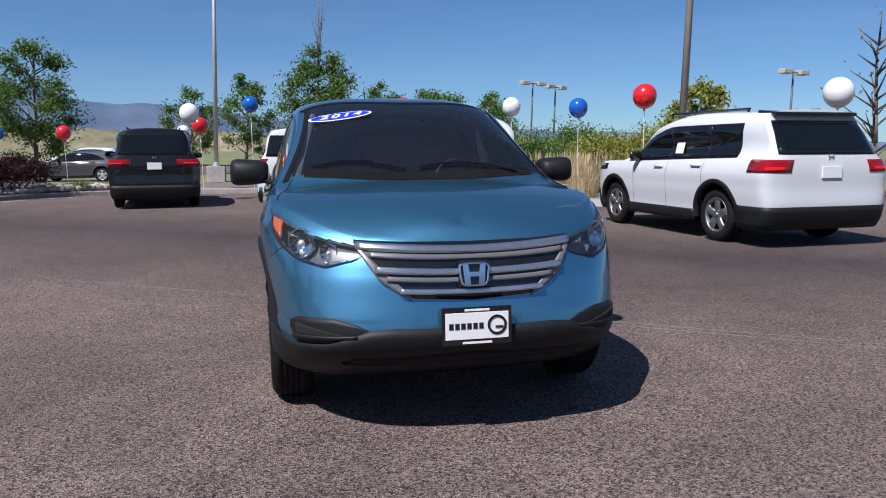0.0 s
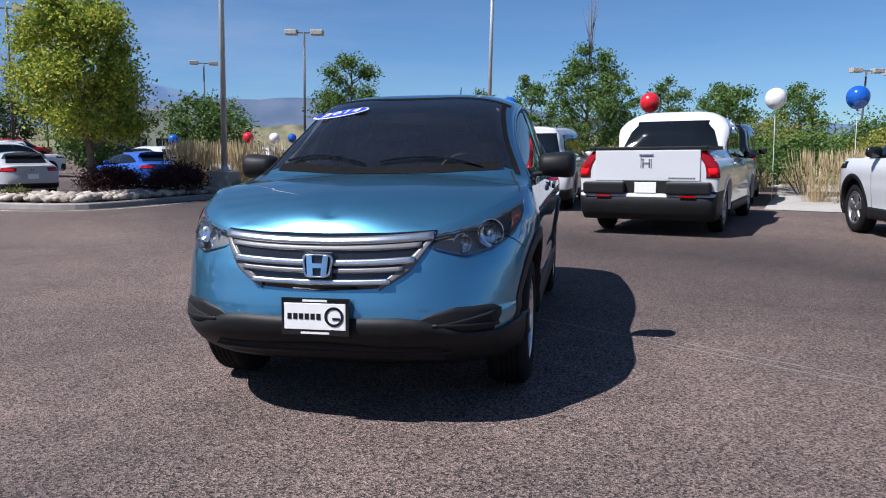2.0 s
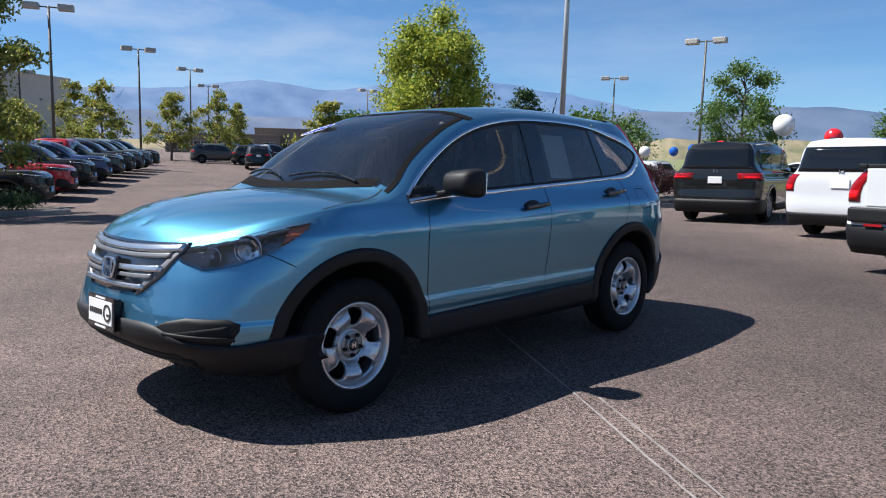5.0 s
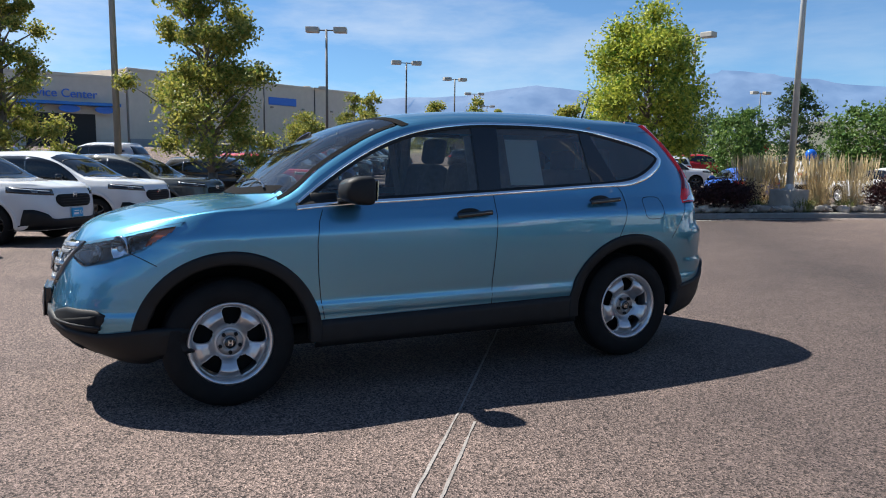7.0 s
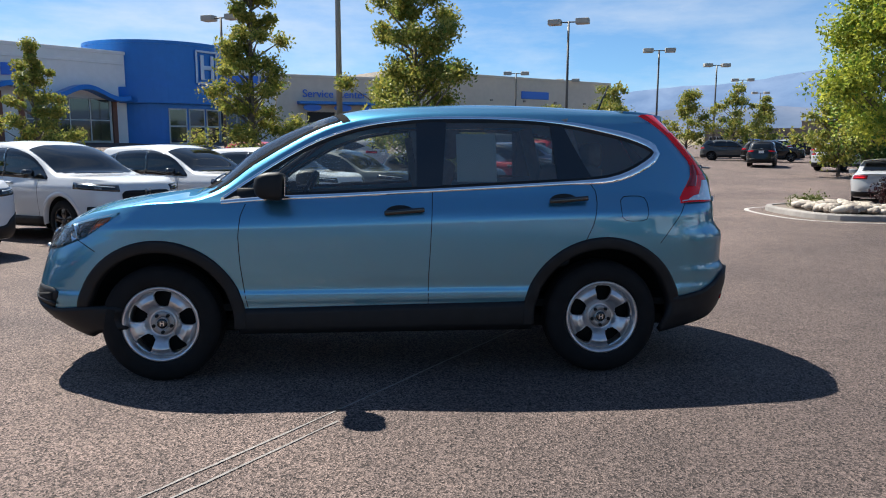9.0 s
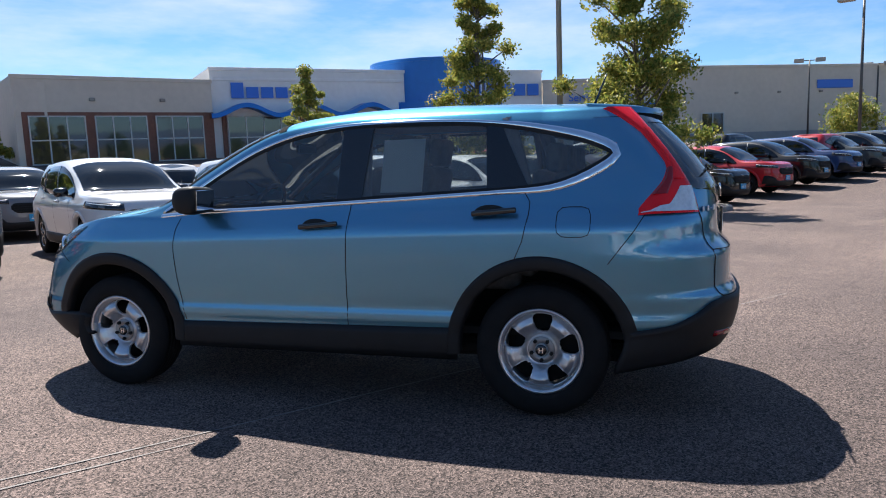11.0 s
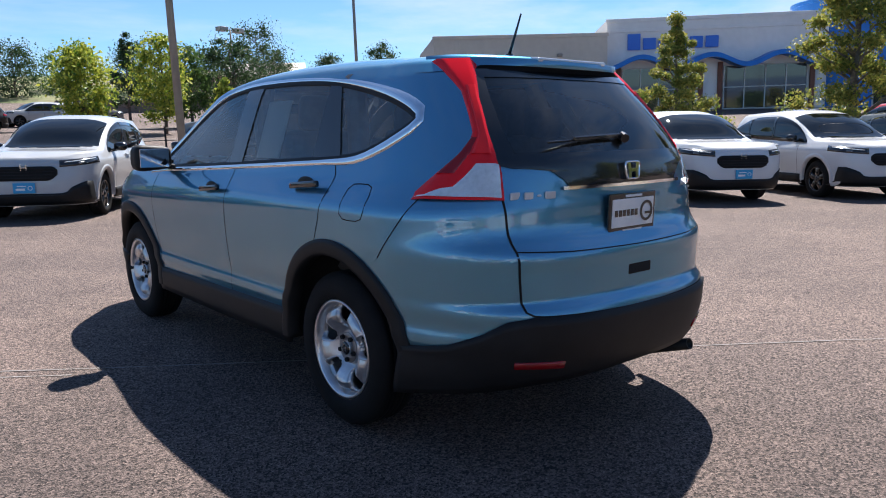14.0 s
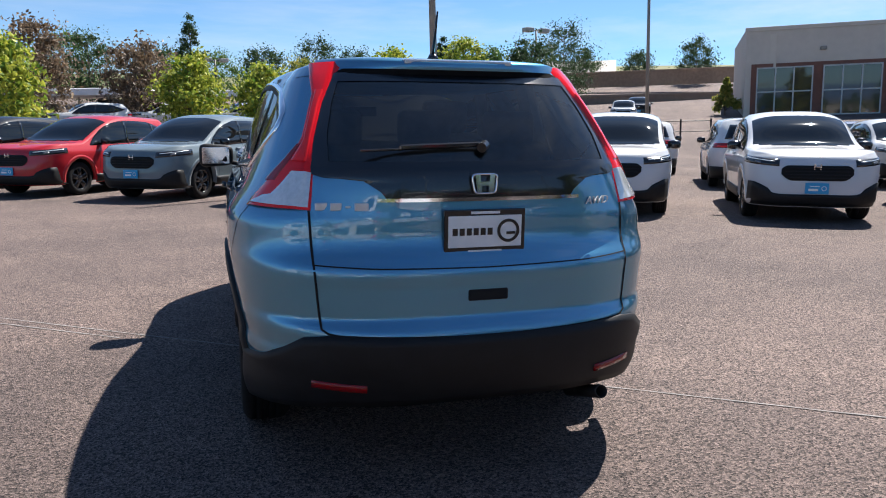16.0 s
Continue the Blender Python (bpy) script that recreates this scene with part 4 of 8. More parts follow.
        rm = fr_ @ Matrix.Translation((0.088, -0.0105, 0.003)) @ Euler((0, 0, radians(90))).to_matrix().to_4x4()
        link_mesh("ring", [rm @ Vector(q) for q in ring], rf, M_black, pf, smooth=False)
        part("bar", box_bm(0.034, 0.003, 0.010, fr_ @ Matrix.Translation((0.098, -0.0105, -0.006))), M_black, pf)
        for zz, sx in ((h / 2 - 0.012, 0.11), (-h / 2 + 0.012, 0.13)):
            part("bar", box_bm(sx, 0.003, 0.009, fr_ @ Matrix.Translation((0, -0.007, zz))), M_plate, pf)
        return pf

    dealer_plate(-2.212, 0.525, -3, False)
    part("plate_bracket", box_bm(0.30, 0.04, 0.16, Matrix.Translation((0, -2.19, 0.52)), 0.006, 1), M_black, car)
    dealer_plate(2.207, 0.955, 2, True)

    # tail: lamps, glass, gate, bumper
    for sgn in (1, -1):
        # tall red lamp: a stem beside the window and a swept foot on the flank
        zz = lin(1.035, 1.575, 26)
        inner = np.interp(zz, [1.035, 1.18, 1.28, 1.42, 1.52, 1.575], [0.610, 0.592, 0.578, 0.530, 0.475, 0.440])
        outer_y = np.interp(zz, [1.035, 1.06, 1.13, 1.20, 1.27, 1.35, 1.45, 1.54, 1.575], [1.79, 1.785, 1.845, 1.905, 1.925, 1.87, 1.79, 1.67, 1.60])
        rows = []
        for z, xi, yo in zip(zz, inner, outer_y):
            u1, u0 = float(S.u_rear(np.array(xi), np.array(z))), float(S.u_side(np.array(yo), np.array(z)))
            for k in lin(0, 1, 10):
                rows.append((u0 + (u1 - u0) * k, z))
        R = np.array(rows)

        def lamp_patch(k0, k1, z0, z1, off, nm, mt, par, lab=""):
            vv = []
            zs, ks = [], []
            iz = lin(z0, z1, 18)
            for z in iz:
                xi, yo = np.interp(z, zz, inner), np.interp(z, zz, outer_y)
                u1, u0 = float(S.u_rear(np.array(xi), np.array(z))), float(S.u_side(np.array(yo), np.array(z)))
                a0, a1 = (k0(z) if callable(k0) else k0), (k1(z) if callable(k1) else k1)
                for k in lin(a0, a1, 8):
                    u = u0 + (u1 - u0) * k
                    edge = min(k - a0, a1 - k) / max(a1 - a0, 1e-6)
                    vv.append(S.P(u, z) + S.normal(np.array(u), np.array(z)) * (off if 0.01 < edge else off - 0.014))
            v = np.array(vv) * (np.array([-1, 1, 1]) if sgn < 0 else 1)
            return link_mesh(nm, v, grid_faces(18, 8, sgn > 0), mt, par, lab)

        tl = lamp_patch(0, 1, 1.035, 1.575, 0.014, "tail_lamp", M_red, car, "tall red tail lamp with clear lower corner")
        lamp_patch(0.02, 0.34, 1.13, 1.26, 0.0165, "dark_lens", M_dred, tl)
        lamp_patch(lambda z: np.interp(z, [1.045, 1.075, 1.08, 1.17], [0.03, 0.20, 0.34, 0.52]), 0.97, 1.045, 1.165, 0.018, "clear_lens", M_whitelens, tl, "clear reversing lamp lens")
        lamp_patch(0.30, 0.90, 1.2, 1.46, 0.019, "inner_lens", lens_mat("bright_red_lens", (0.92, 0.016, 0.018), coat=0.25), tl)
    # rear glass pane and black border
    rg_lo, rg_hi = (lambda x: np.interp(x, [0, 0.34, 0.40, 0.44, 0.62], [1.08, 1.08, 1.10, 1.145, 1.155])), (lambda x: 1.512 - 0.05 * (x / 0.5) ** 2)
    xs = lin(0, 1, 26)

    def rear_band(z0, z1, xf, off, nm, mt, k0=0.0, rows=10):
        out = []
        for sgn in (1, -1):
            vv = []
            for z in lin(z0, z1, rows):
                for k in lin(k0, 1, 16):
                    x = xf(z) * k
                    u = float(S.u_rear(np.array(x), np.array(z)))
                    vv.append(S.P(u, z) + S.normal(np.array(min(u, 2.997)), np.array(z)) * off)
            v = np.array(vv) * (np.array([-1, 1, 1]) if sgn < 0 else 1)
            out.append((v, grid_faces(rows, 16, sgn < 0)))
        if k0 > 0:
            return [link_mesh(nm, v, f, mt, car) for v, f in out]
        v, f = skins(out)
        return link_mesh(nm, v, f, mt, car)

    xw = lambda z: np.interp(z, [1.15, 1.20, 1.30, 1.42, 1.53], [0.600, 0.598, 0.592, 0.555, 0.505])
    rw = rear_band(1.195, 1.53, xw, 0.002, "rear_window", M_rearglass)
    rear_band(1.185, 1.535, xw, 0.005, "rear_window_border", M_black, 0.90)
    rear_band(1.500, 1.535, xw, 0.005, "rear_window_border", M_black)
    rear_band(1.165, 1.205, xw, 0.005, "rear_window_border", M_black, rows=4)
    rear_band(1.078, 1.170, lambda z: np.interp(z, [1.078, 1.10, 1.140, 1.152, 1.17], [0.355, 0.37, 0.43, 0.595, 0.600]), 0.005, "gate_panel", M_black)
    rear_band(1.066, 1.079, lambda z: 0.385, 0.012, "gate_chrome", M_chrome, rows=5)
    # gate outline
    def rear_line(pts, name, w=0.006, mt=M_void, off=0.0018):
        for sgn in (1, -1):
            pts2 = np.array(pts, float)
            d = np.concatenate([[0], np.cumsum(np.hypot(*np.diff(pts2, axis=0).T))])
            s_ = lin(0, d[-1], max(6, int(d[-1] / 0.03)))
            xx, z_ = np.interp(s_, d, pts2[:, 0]), np.interp(s_, d, pts2[:, 1])
            tx, tz = np.gradient(xx), np.gradient(z_)
            ln = np.hypot(tx, tz) + 1e-9
            P2 = []
            for k in (-1, 1):
                x2, z2 = np.maximum(xx - k * w / 2 * tz / ln, 0), z_ + k * w / 2 * tx / ln
                u = S.u_rear(x2, z2)
                P2.append(S.P(u, z2) + S.normal(np.minimum(u, 2.997), z2) * off)
            v = np.stack(P2, 1).reshape(-1, 3) * (np.array([-1, 1, 1]) if sgn < 0 else 1)
            link_mesh(name, v, grid_faces(len(s_), 2, sgn < 0), mt, car)

    rear_line([(0.617, 1.035), (0.612, 0.86), (0.60, 0.70), (0.592, 0.615), (0.55, 0.605), (0.0, 0.59)], "gate_gap", 0.008)
    # the crease's shade is drawn as a thin dark strip on the paint
    rear_line([(0.61, 0.848), (0.4, 0.838), (0.0, 0.832)], "gate_crease", 0.004)
    part("gate_handle", box_bm(0.155, 0.02, 0.045, Matrix.Translation((0, 2.247, 0.732)), 0.008, 2), M_void, car)
    # rear bumper
    items = []
    for sgn in (1, -1):
        cvs = lambda a, z: (a, z)
        ua = float(S.u_side(np.array(1.735), np.array(0.45)))
        A = lin(ua, 3.0, 44)
        hi_b = lambda u: np.interp(u, [ua, 2.25, 2.36, 2.46, 2.56, 2.66, 2.9, 3.0], [0.462, 0.470, 0.492, 0.535, 0.590, 0.605, 0.598, 0.596])
        lo_b = lambda u: np.interp(u, [ua, 2.3, 2.7, 3.0], [0.25, 0.28, 0.335, 0.34])
        items.append(skin(S, sgn, A, lo_b, hi_b, cvs, 9, 0.016, 0.04, open1=True))
    v, f = skins(items)
    rb = link_mesh("rear_bumper", v, f, M_clad, car, "dark grey plastic rear bumper")
    for sgn in (1, -1):
        v, f = skin(S, sgn, lin(0.44, 0.62, 8), lambda x: 0.402 + 0.06 * (x - 0.44), lambda x: 0.428 + 0.06 * (x - 0.44), rc, 3, 0.022, 0.01)
        link_mesh("rear_reflector", v, f, M_dred, rb)
    # badges on the gate: drive mark lettered, model mark as plain bars
    cu = bpy.data.curves.new("mark", "FONT")
    cu.body, cu.size, cu.extrude, cu.align_x, cu.shear = "AWD", 0.052, 0.002, "CENTER", 0.25
    ob = new("mark", cu)
    me = bpy.data.meshes.new_from_object(ob)
    bpy.data.objects.remove(ob)
    me.materials.clear()
    me.materials.append(M_mark)
    ob = new("drive_mark", me)
    ob.parent = car
    ua_ = S.u_rear(np.array(0.48), np.array(1.05))
    pa_, na_ = S.P(ua_, np.array(1.05)), S.normal(ua_, np.array(1.05))
    ob.matrix_basis = Matrix.Translation((-0.48, float(pa_[1]) + 0.005, 1.040)) @ Euler((0, 0, math.pi + math.atan2(float(na_[0]), float(na_[1])))).to_matrix().to_4x4() @ Euler((radians(90), 0, 0)).to_matrix().to_4x4() @ Matrix.Diagonal((0.95, 0.80, 1, 1))
    bars = []
    for k, (dx, w_) in enumerate(((-0.075, 0.045), (-0.026, 0.042), (0.014, 0.02), (0.060, 0.050))):
        x = 0.50 - dx
        yy = float(S.P(S.u_rear(np.array(x), np.array(1.05)), np.array(1.05))[1]) + 0.003
        bars.append(box_bm(w_, 0.008, 0.028 if k != 2 else 0.008, Matrix.Translation((x, yy, 1.050)) @ Euler((0, 0.0, -0.12)).to_matrix().to_4x4(), 0.003, 1))
    part("model_mark", join_bm(*bars), M_mark, car, "chrome model badge")
    # spoiler with its lamp
    us = lin(2.18, 3.0, 26)
    vv = []
    for u in us:
        base = S.top(np.array(u), np.array(0.10))
        a = S.top(np.array(u), np.array(0.35))
        out_d = np.array([base[0] * 0.25, 1.0, 0]) * 0.075 * np.clip((u - 2.18) / 0.25, 0, 1)
        vv += [a + np.array([0, 0, 0.004]), base + np.array([0, 0, 0.012]), base + out_d + np.array([0, 0, -0.006]), base + out_d * 0.92 + np.array([0, 0, -0.034]), S.P(np.array(u), np.array(1.53)) + np.array([0, 0.006, 0])]
    v1 = np.array(vv)
    f1 = grid_faces(len(us), 5, True)
    v, f = skins([(v1, f1), (v1 * np.array([-1, 1, 1]), [q[::-1] for q in f1])])
    fm = [1 if (i % 4) == 3 else 0 for i in range(len(f1))] * 2
    sp = link_mesh("spoiler", v, f, M_blue, car, "blue roof spoiler with a clear stop lamp", mats=[M_blue, M_matte], face_mats=fm)
    part("stop_lamp", box_bm(0.44, 0.05, 0.018, Matrix.Translation((0, 1.862, 1.582)) @ Euler((radians(-6), 0, 0)).to_matrix().to_4x4(), 0.006, 2), M_whitelens, sp, "clear stop lamp")
    # rear wiper
    b = [tube_between((-0.02, 2.135, 1.262), (0.0, 2.165, 1.255), 0.022, 0.018, 14), box_bm(0.30, 0.014, 0.020, Matrix.Translation((0.15, 2.142, 1.262)) @ Euler((0, radians(2), 0)).to_matrix().to_4x4(), 0.005, 1),
         box_bm(0.36, 0.010, 0.010, Matrix.Translation((0.26, 2.136, 1.252)) @ Euler((0, radians(2), 0)).to_matrix().to_4x4(), 0.003, 1)]
    part("rear_wiper", join_bm(*b), M_black, car, "black rear wiper")
    # front wipers
    for x0, x1, y0, y1 in ((0.56, -0.02, -1.06, -1.09), (-0.10, -0.62, -1.10, -0.99)):
        n = 9
        pts = []
        for k in lin(0, 1, n):
            x, y = x0 + (x1 - x0) * k, y0 + (y1 - y0) * k + 0.03 * math.sin(math.pi * k)
            uu = S.u_side(np.array(y), np.array(1.0))
            t = np.clip(1 - abs(x) / S.top(uu, 0.0)[0], 0.02, 1)
            q = S.top(uu, np.array(t))
            pts.append(Vector((x, q[1], q[2] + 0.022)))
        b = [tube_between(p0, p1, 0.007, 0.007, 6) for p0, p1 in zip(pts, pts[1:])]
        part("wiper", join_bm(*b), M_black, car, "black windscreen wiper")
    # aerial and foot
    an = join_bm(cyl_bm(0.032, 0.016, 0.03, 16, Matrix.Translation((0, 1.50, 1.618))), tube_between((0, 1.50, 1.64), (0, 1.575, 1.82), 0.008, 0.004, 8))
    part("aerial", an, M_black, car, "black roof aerial", smooth=True)
    # exhaust and underbody
    ex, ef = revolve([(0, 0.022), (0, 0.027), (0.30, 0.027), (0.30, 0.022)], 18)
    em = Matrix.Translation((-0.50, 2.20, 0.295)) @ Euler((0, radians(18), radians(-90))).to_matrix().to_4x4()
    link_mesh("exhaust", [em @ Vector(q) for q in ex], ef, M_clad, car)
    part("underbody", box_bm(1.3, 3.3, 0.10, Matrix.Translation((0, 0.15, 0.30)), 0.03, 1), M_void, car)
    # three plates added out of sight to stop sun leaking under the car
    part("underbody", box_bm(1.10, 0.55, 0.04, Matrix.Translation((0, -1.62, 0.33)), 0.01, 1), M_void, car)
    part("underbody", box_bm(1.62, 1.60, 0.04, Matrix.Translation((0, 0.0, 0.36)), 0.01, 1), M_void, car)
    part("underbody", box_bm(1.0, 0.45, 0.04, Matrix.Translation((0, 1.86, 0.38)), 0.01, 1), M_void, car)
    liners(car, HUBS, 0.455, 0.50, 0.872, S)
    put_wheels(car, S, HUBS, 0.872, 0.345, 0.215, 0.222, M_silver, 5)

    # cabin
    inside = new("cabin")
    inside.parent = car
    part("floor_pan", box_bm(1.5, 2.9, 0.04, Matrix.Translation((0, 0.4, 0.42))), M_void, inside)
    dash = join_bm(box_bm(1.42, 0.42, 0.34, Matrix.Translation((0, -0.84, 0.90)) @ Euler((radians(-8), 0, 0)).to_matrix().to_4x4(), 0.08, 3), box_bm(0.34, 0.18, 0.10, Matrix.Translation((0.36, -0.74, 1.07)), 0.04, 3))
    part("dashboard", dash, M_matte, inside, smooth=True)
    for x in (0.37, -0.37):
        b = [box_bm(0.52, 0.54, 0.16, Matrix.Translation((x, -0.02, 0.68)), 0.06, 3), box_bm(0.50, 0.15, 0.62, Matrix.Translation((x, 0.30, 1.00)) @ Euler((radians(-14), 0, 0)).to_matrix().to_4x4(), 0.06, 3),
             box_bm(0.27, 0.10, 0.19, Matrix.Translation((x, 0.42, 1.40)) @ Euler((radians(-10), 0, 0)).to_matrix().to_4x4(), 0.045, 3)]
        part("front_seat", join_bm(*b), M_cloth, inside, smooth=True)
    b = [box_bm(1.30, 0.50, 0.16, Matrix.Translation((0, 0.92, 0.70)), 0.06, 3), box_bm(1.28, 0.14, 0.58, Matrix.Translation((0, 1.24, 0.98)) @ Euler((radians(-14), 0, 0)).to_matrix().to_4x4(), 0.05, 3)]
    b += [box_bm(0.25, 0.09, 0.16, Matrix.Translation((x, 1.34, 1.33)), 0.04, 3) for x in (0.42, 0.0, -0.42)]
    part("rear_seat", join_bm(*b), M_cloth, inside, smooth=True)
    rim, rf = revolve([(0.012 * math.cos(a), 0.175 + 0.013 * math.sin(a)) for a in lin(0, 2 * math.pi, 9)[:-1]], 32)
    sm = Matrix.Translation((0.37, -0.52, 1.06)) @ Euler((radians(-26), 0, 0)).to_matrix().to_4x4() @ Euler((0, 0, radians(90))).to_matrix().to_4x4()
    link_mesh("steering_wheel", [sm @ Vector(q) for q in rim], rf, M_clad, inside)
    part("steering_hub", join_bm(box_bm(0.03, 0.13, 0.12, sm, 0.01, 2), box_bm(0.02, 0.34, 0.03, sm, 0.005, 1)), M_clad, inside)
    part("rear_view_mirror", box_bm(0.24, 0.03, 0.07, Matrix.Translation((0, -0.42, 1.45)), 0.012, 2), M_black, inside)
    part("headlining", box_bm(0.95, 1.5, 0.02, Matrix.Translation((0, 0.75, 1.555)), 0.005, 1), M_greycloth, inside)
    for sgn in (1, -1):
        part("door_card", box_bm(0.05, 1.58, 0.55, Matrix.Translation((sgn * 0.80, 0.02, 0.80)), 0.02, 2), M_cloth, inside)
        part("pillar_lining", tube_between((sgn * 0.70, -0.95, 1.10), (sgn * 0.57, -0.40, 1.49), 0.022, 0.022, 8), M_cloth, inside)
        part("pillar_lining", tube_between((sgn * 0.74, 0.30, 0.8), (sgn * 0.63, 0.30, 1.54), 0.04, 0.04, 8), M_greycloth, inside)
        part("pillar_lining", tube_between((sgn * 0.68, 1.25, 1.0), (sgn * 0.60, 1.10, 1.54), 0.05, 0.05, 8), M_greycloth, inside)
        part("seat_belt", box_bm(0.004, 0.05, 0.55, Matrix.Translation((sgn * 0.66, 0.22, 1.20)) @ Euler((radians(9), 0, 0)).to_matrix().to_4x4()), M_greycloth, inside)
    # paper sheet on the rear door window
    part("window_sheet", box_bm(0.003, 0.24, 0.30, Matrix.Translation((0.735, 0.55, 1.31)) @ Euler((0, radians(-18), 0)).to_matrix().to_4x4()), M_paper, car, "pale paper price sheet")
    return car


hero = build_hero()

# ---- the other vehicles: one builder, several body shapes ----
def gen_shape(L, Wd, H, nose, hood, cowl, roof0, roof1, belt0, belt1, tail, nf=2.9, nr=3.4, tumble=0.80, zlow=0.26):
    """nose: bonnet height at the front; hood: at the cowl; cowl, roof0, roof1: places along the car; tail: (height, y) pairs of the tail's profile."""
    h, w = L / 2, Wd / 2
    return Shape(
        W=stab((0.15, w * 0.88), (0.3, w * 0.96), (0.45, w * 0.97), (0.75, w), (belt0 - 0.12, w * 0.995), (belt0, w * 0.94), (belt1, w * 0.90), (H - 0.14, w * tumble), (H - 0.08, w * (tumble - 0.045)), (H, w * (tumble - 0.12))),
        Yf=stab((0.15, -h + 0.2), (0.28, -h + 0.06), (0.5, -h), (nose - 0.25, -h + 0.02), (nose - 0.08, -h + 0.06), (nose, -h + 0.13), (nose + 0.08, -h + 0.3), (hood, -h + 0.6)),
        Yr=stab(*tail), ysf=-h + 0.85, ysr=h - 0.85, nf=nf, nr=nr,
        edge_x=stab((0, nose - 0.02), (w * 0.6, nose), (w, nose + 0.07)),
        edge_y=stab((-h + 0.85, nose + 0.07), (cowl - 0.05, hood - 0.03), (cowl + 0.12, hood + 0.03), (roof0 - 0.1, H - 0.21), (roof0 + 0.3, H - 0.10), (h - 0.85, H - 0.085)),
        Zc=stab((-h + 0.1, nose - 0.02), (-h + 0.35, nose + 0.05), (cowl - 0.15, hood), (cowl, hood + 0.02), ((cowl + roof0) / 2, hood + (H - hood) * 0.58), (roof0, H - 0.055), ((roof0 + roof1) / 2, H), (roof1, H - 0.03)),
        yc_front=-h + 0.13, yc_rear=roof1, zb=lambda U: np.full_like(np.asarray(U, float), zlow), ty=0.3, tw=1.2, tz=belt0, tk=H - belt0 - 0.15)


def build_car(name, label, spec, color, plate="blue", rails=False, group=""):
    """A whole parked car with glass, lamps, grille, wheels, mirrors, handles and gaps."""
    S = spec["S"]
    lin = np.linspace
    car = empty(name, Matrix(), label, "car", group)
    hubs, r = spec["hubs"], spec["r"]
    b0, dt = spec["belt"], spec["dlo"]
    y0, y1 = spec["win"]
    arch = r + 0.10
    bm = body_shell(S, hubs, arch - 0.01, None, None, None, 24, 96, 30, 44, 9)
    body = part("body", bm, M_paint, car, smooth=True)
    body.color = (*color, 1)
    sc, fc, rc = side_conv(S), front_conv(S), rear_conv(S)
    for sgn in (1, -1):
        v, f = skin(S, sgn, lin(y0, y1, 34), b0, lambda a: np.maximum(dt(a), b0(a) + 0.004), sc, 6, 0.006, 0.012)
        link_mesh("side_window", v, f, M_plain_glass, car, "dark side windows")
        for yb in spec["pillars"]:
            v, f = skin(S, sgn, lin(yb - 0.035, yb + 0.035, 3), b0, dt, sc, 5, 0.009, 0.01)
            link_mesh("pillar_trim", v, f, M_black, car)
        for yb in spec["doors"]:
            v, f = skin(S, sgn, [yb - 0.004, yb + 0.004], 0.42, b0, sc, 12, 0.002, 0.001, skirt=False)
            link_mesh("door_gap", v, f, M_void, car)
        for yb in spec["handles"]:
            zz = float(b0(yb)) - 0.10
            v, f = skin(S, sgn, lin(yb - 0.11, yb + 0.11, 5), zz - 0.014, zz + 0.016, sc, 3, 0.03, 0.02)
            ob = link_mesh("door_handle", v, f, M_paint, car)
            ob.color = (*color, 1)
        for hy, hz in hubs:
            rows = []
            for an in lin(-0.12, math.pi + 0.12, 28):
                for rr, o in ((arch - 0.03, -0.06), (arch - 0.03, 0.012), (arch + 0.035, 0.008), (arch + 0.04, -0.004)):
                    yy, z = hy + rr * math.cos(an), max(hz + rr * math.sin(an), 0.2)
                    u = S.u_side(yy, z)
                    rows.append(S.P(u, z) + S.normal(u, z) * o)
            v = np.array(rows) * (np.array([-1, 1, 1]) if sgn < 0 else 1)
            ob = link_mesh("arch_cladding", v, grid_faces(28, 4, sgn < 0), M_clad if spec.get("clad", True) else M_paint, car)
            ob.color = (*color, 1)
        v, f = skin(S, sgn, lin(hubs[0][0] + arch, hubs[1][0] - arch, 12), 0.26, spec.get("sill", 0.40), sc, 4, 0.012, 0.02)
        link_mesh("sill_cladding", v, f, M_clad, car)
        # mirrors
        my = y0 + spec.get("mirror", 0.34)
        zz = float(b0(my)) + 0.06
        u = S.u_side(my, zz)
        x = float(S.P(u, zz)[0])
        sh = bmesh.new()
        bmesh.ops.create_uvsphere(sh, u_segments=14, v_segments=8, radius=1)
        for v_ in sh.verts:
            q = v_.co
            v_.co = Vector((0.11 * math.copysign(abs(q.x) ** 0.7, q.x), 0.09 * (1 if q.y < 0 else 0.4) * q.y, 0.075 * math.copysign(abs(q.z) ** 0.7, q.z)))
        bmesh.ops.translate(sh, vec=(x + 0.14, my, zz + 0.02), verts=sh.verts)
        sh = join_bm(sh, box_bm(0.12, 0.06, 0.03, Matrix.Translation((x + 0.03, my - 0.02, zz - 0.03)), 0.008, 1))
        if sgn < 0:
            bmesh.ops.scale(sh, vec=(-1, 1, 1), verts=sh.verts)
            bmesh.ops.reverse_faces(sh, faces=sh.faces)
        ob = part("door_mirror", sh, spec.get("mirror_mat", M_paint), car, smooth=True)
        ob.color = (*color, 1)
        # headlights and tail lamps
        hx0, hx1, hz0, hz1 = spec["head"]
        ua, ub = float(S.u_front(np.array(hx0), np.array(hz0))), float(S.u_side(np.array(hx1), np.array(hz1)))
        cv = lambda a, z: (ua + (ub - ua) * a, z)
        v, f = skin(S, sgn, lin(0, 1, 14), lambda q: hz0 + (hz1 - 0.05 - hz0) * q, lambda q: hz0 + 0.10 - 0.02 * q + (hz1 - hz0 - 0.03) * q, cv, 4, 0.006, 0.02)
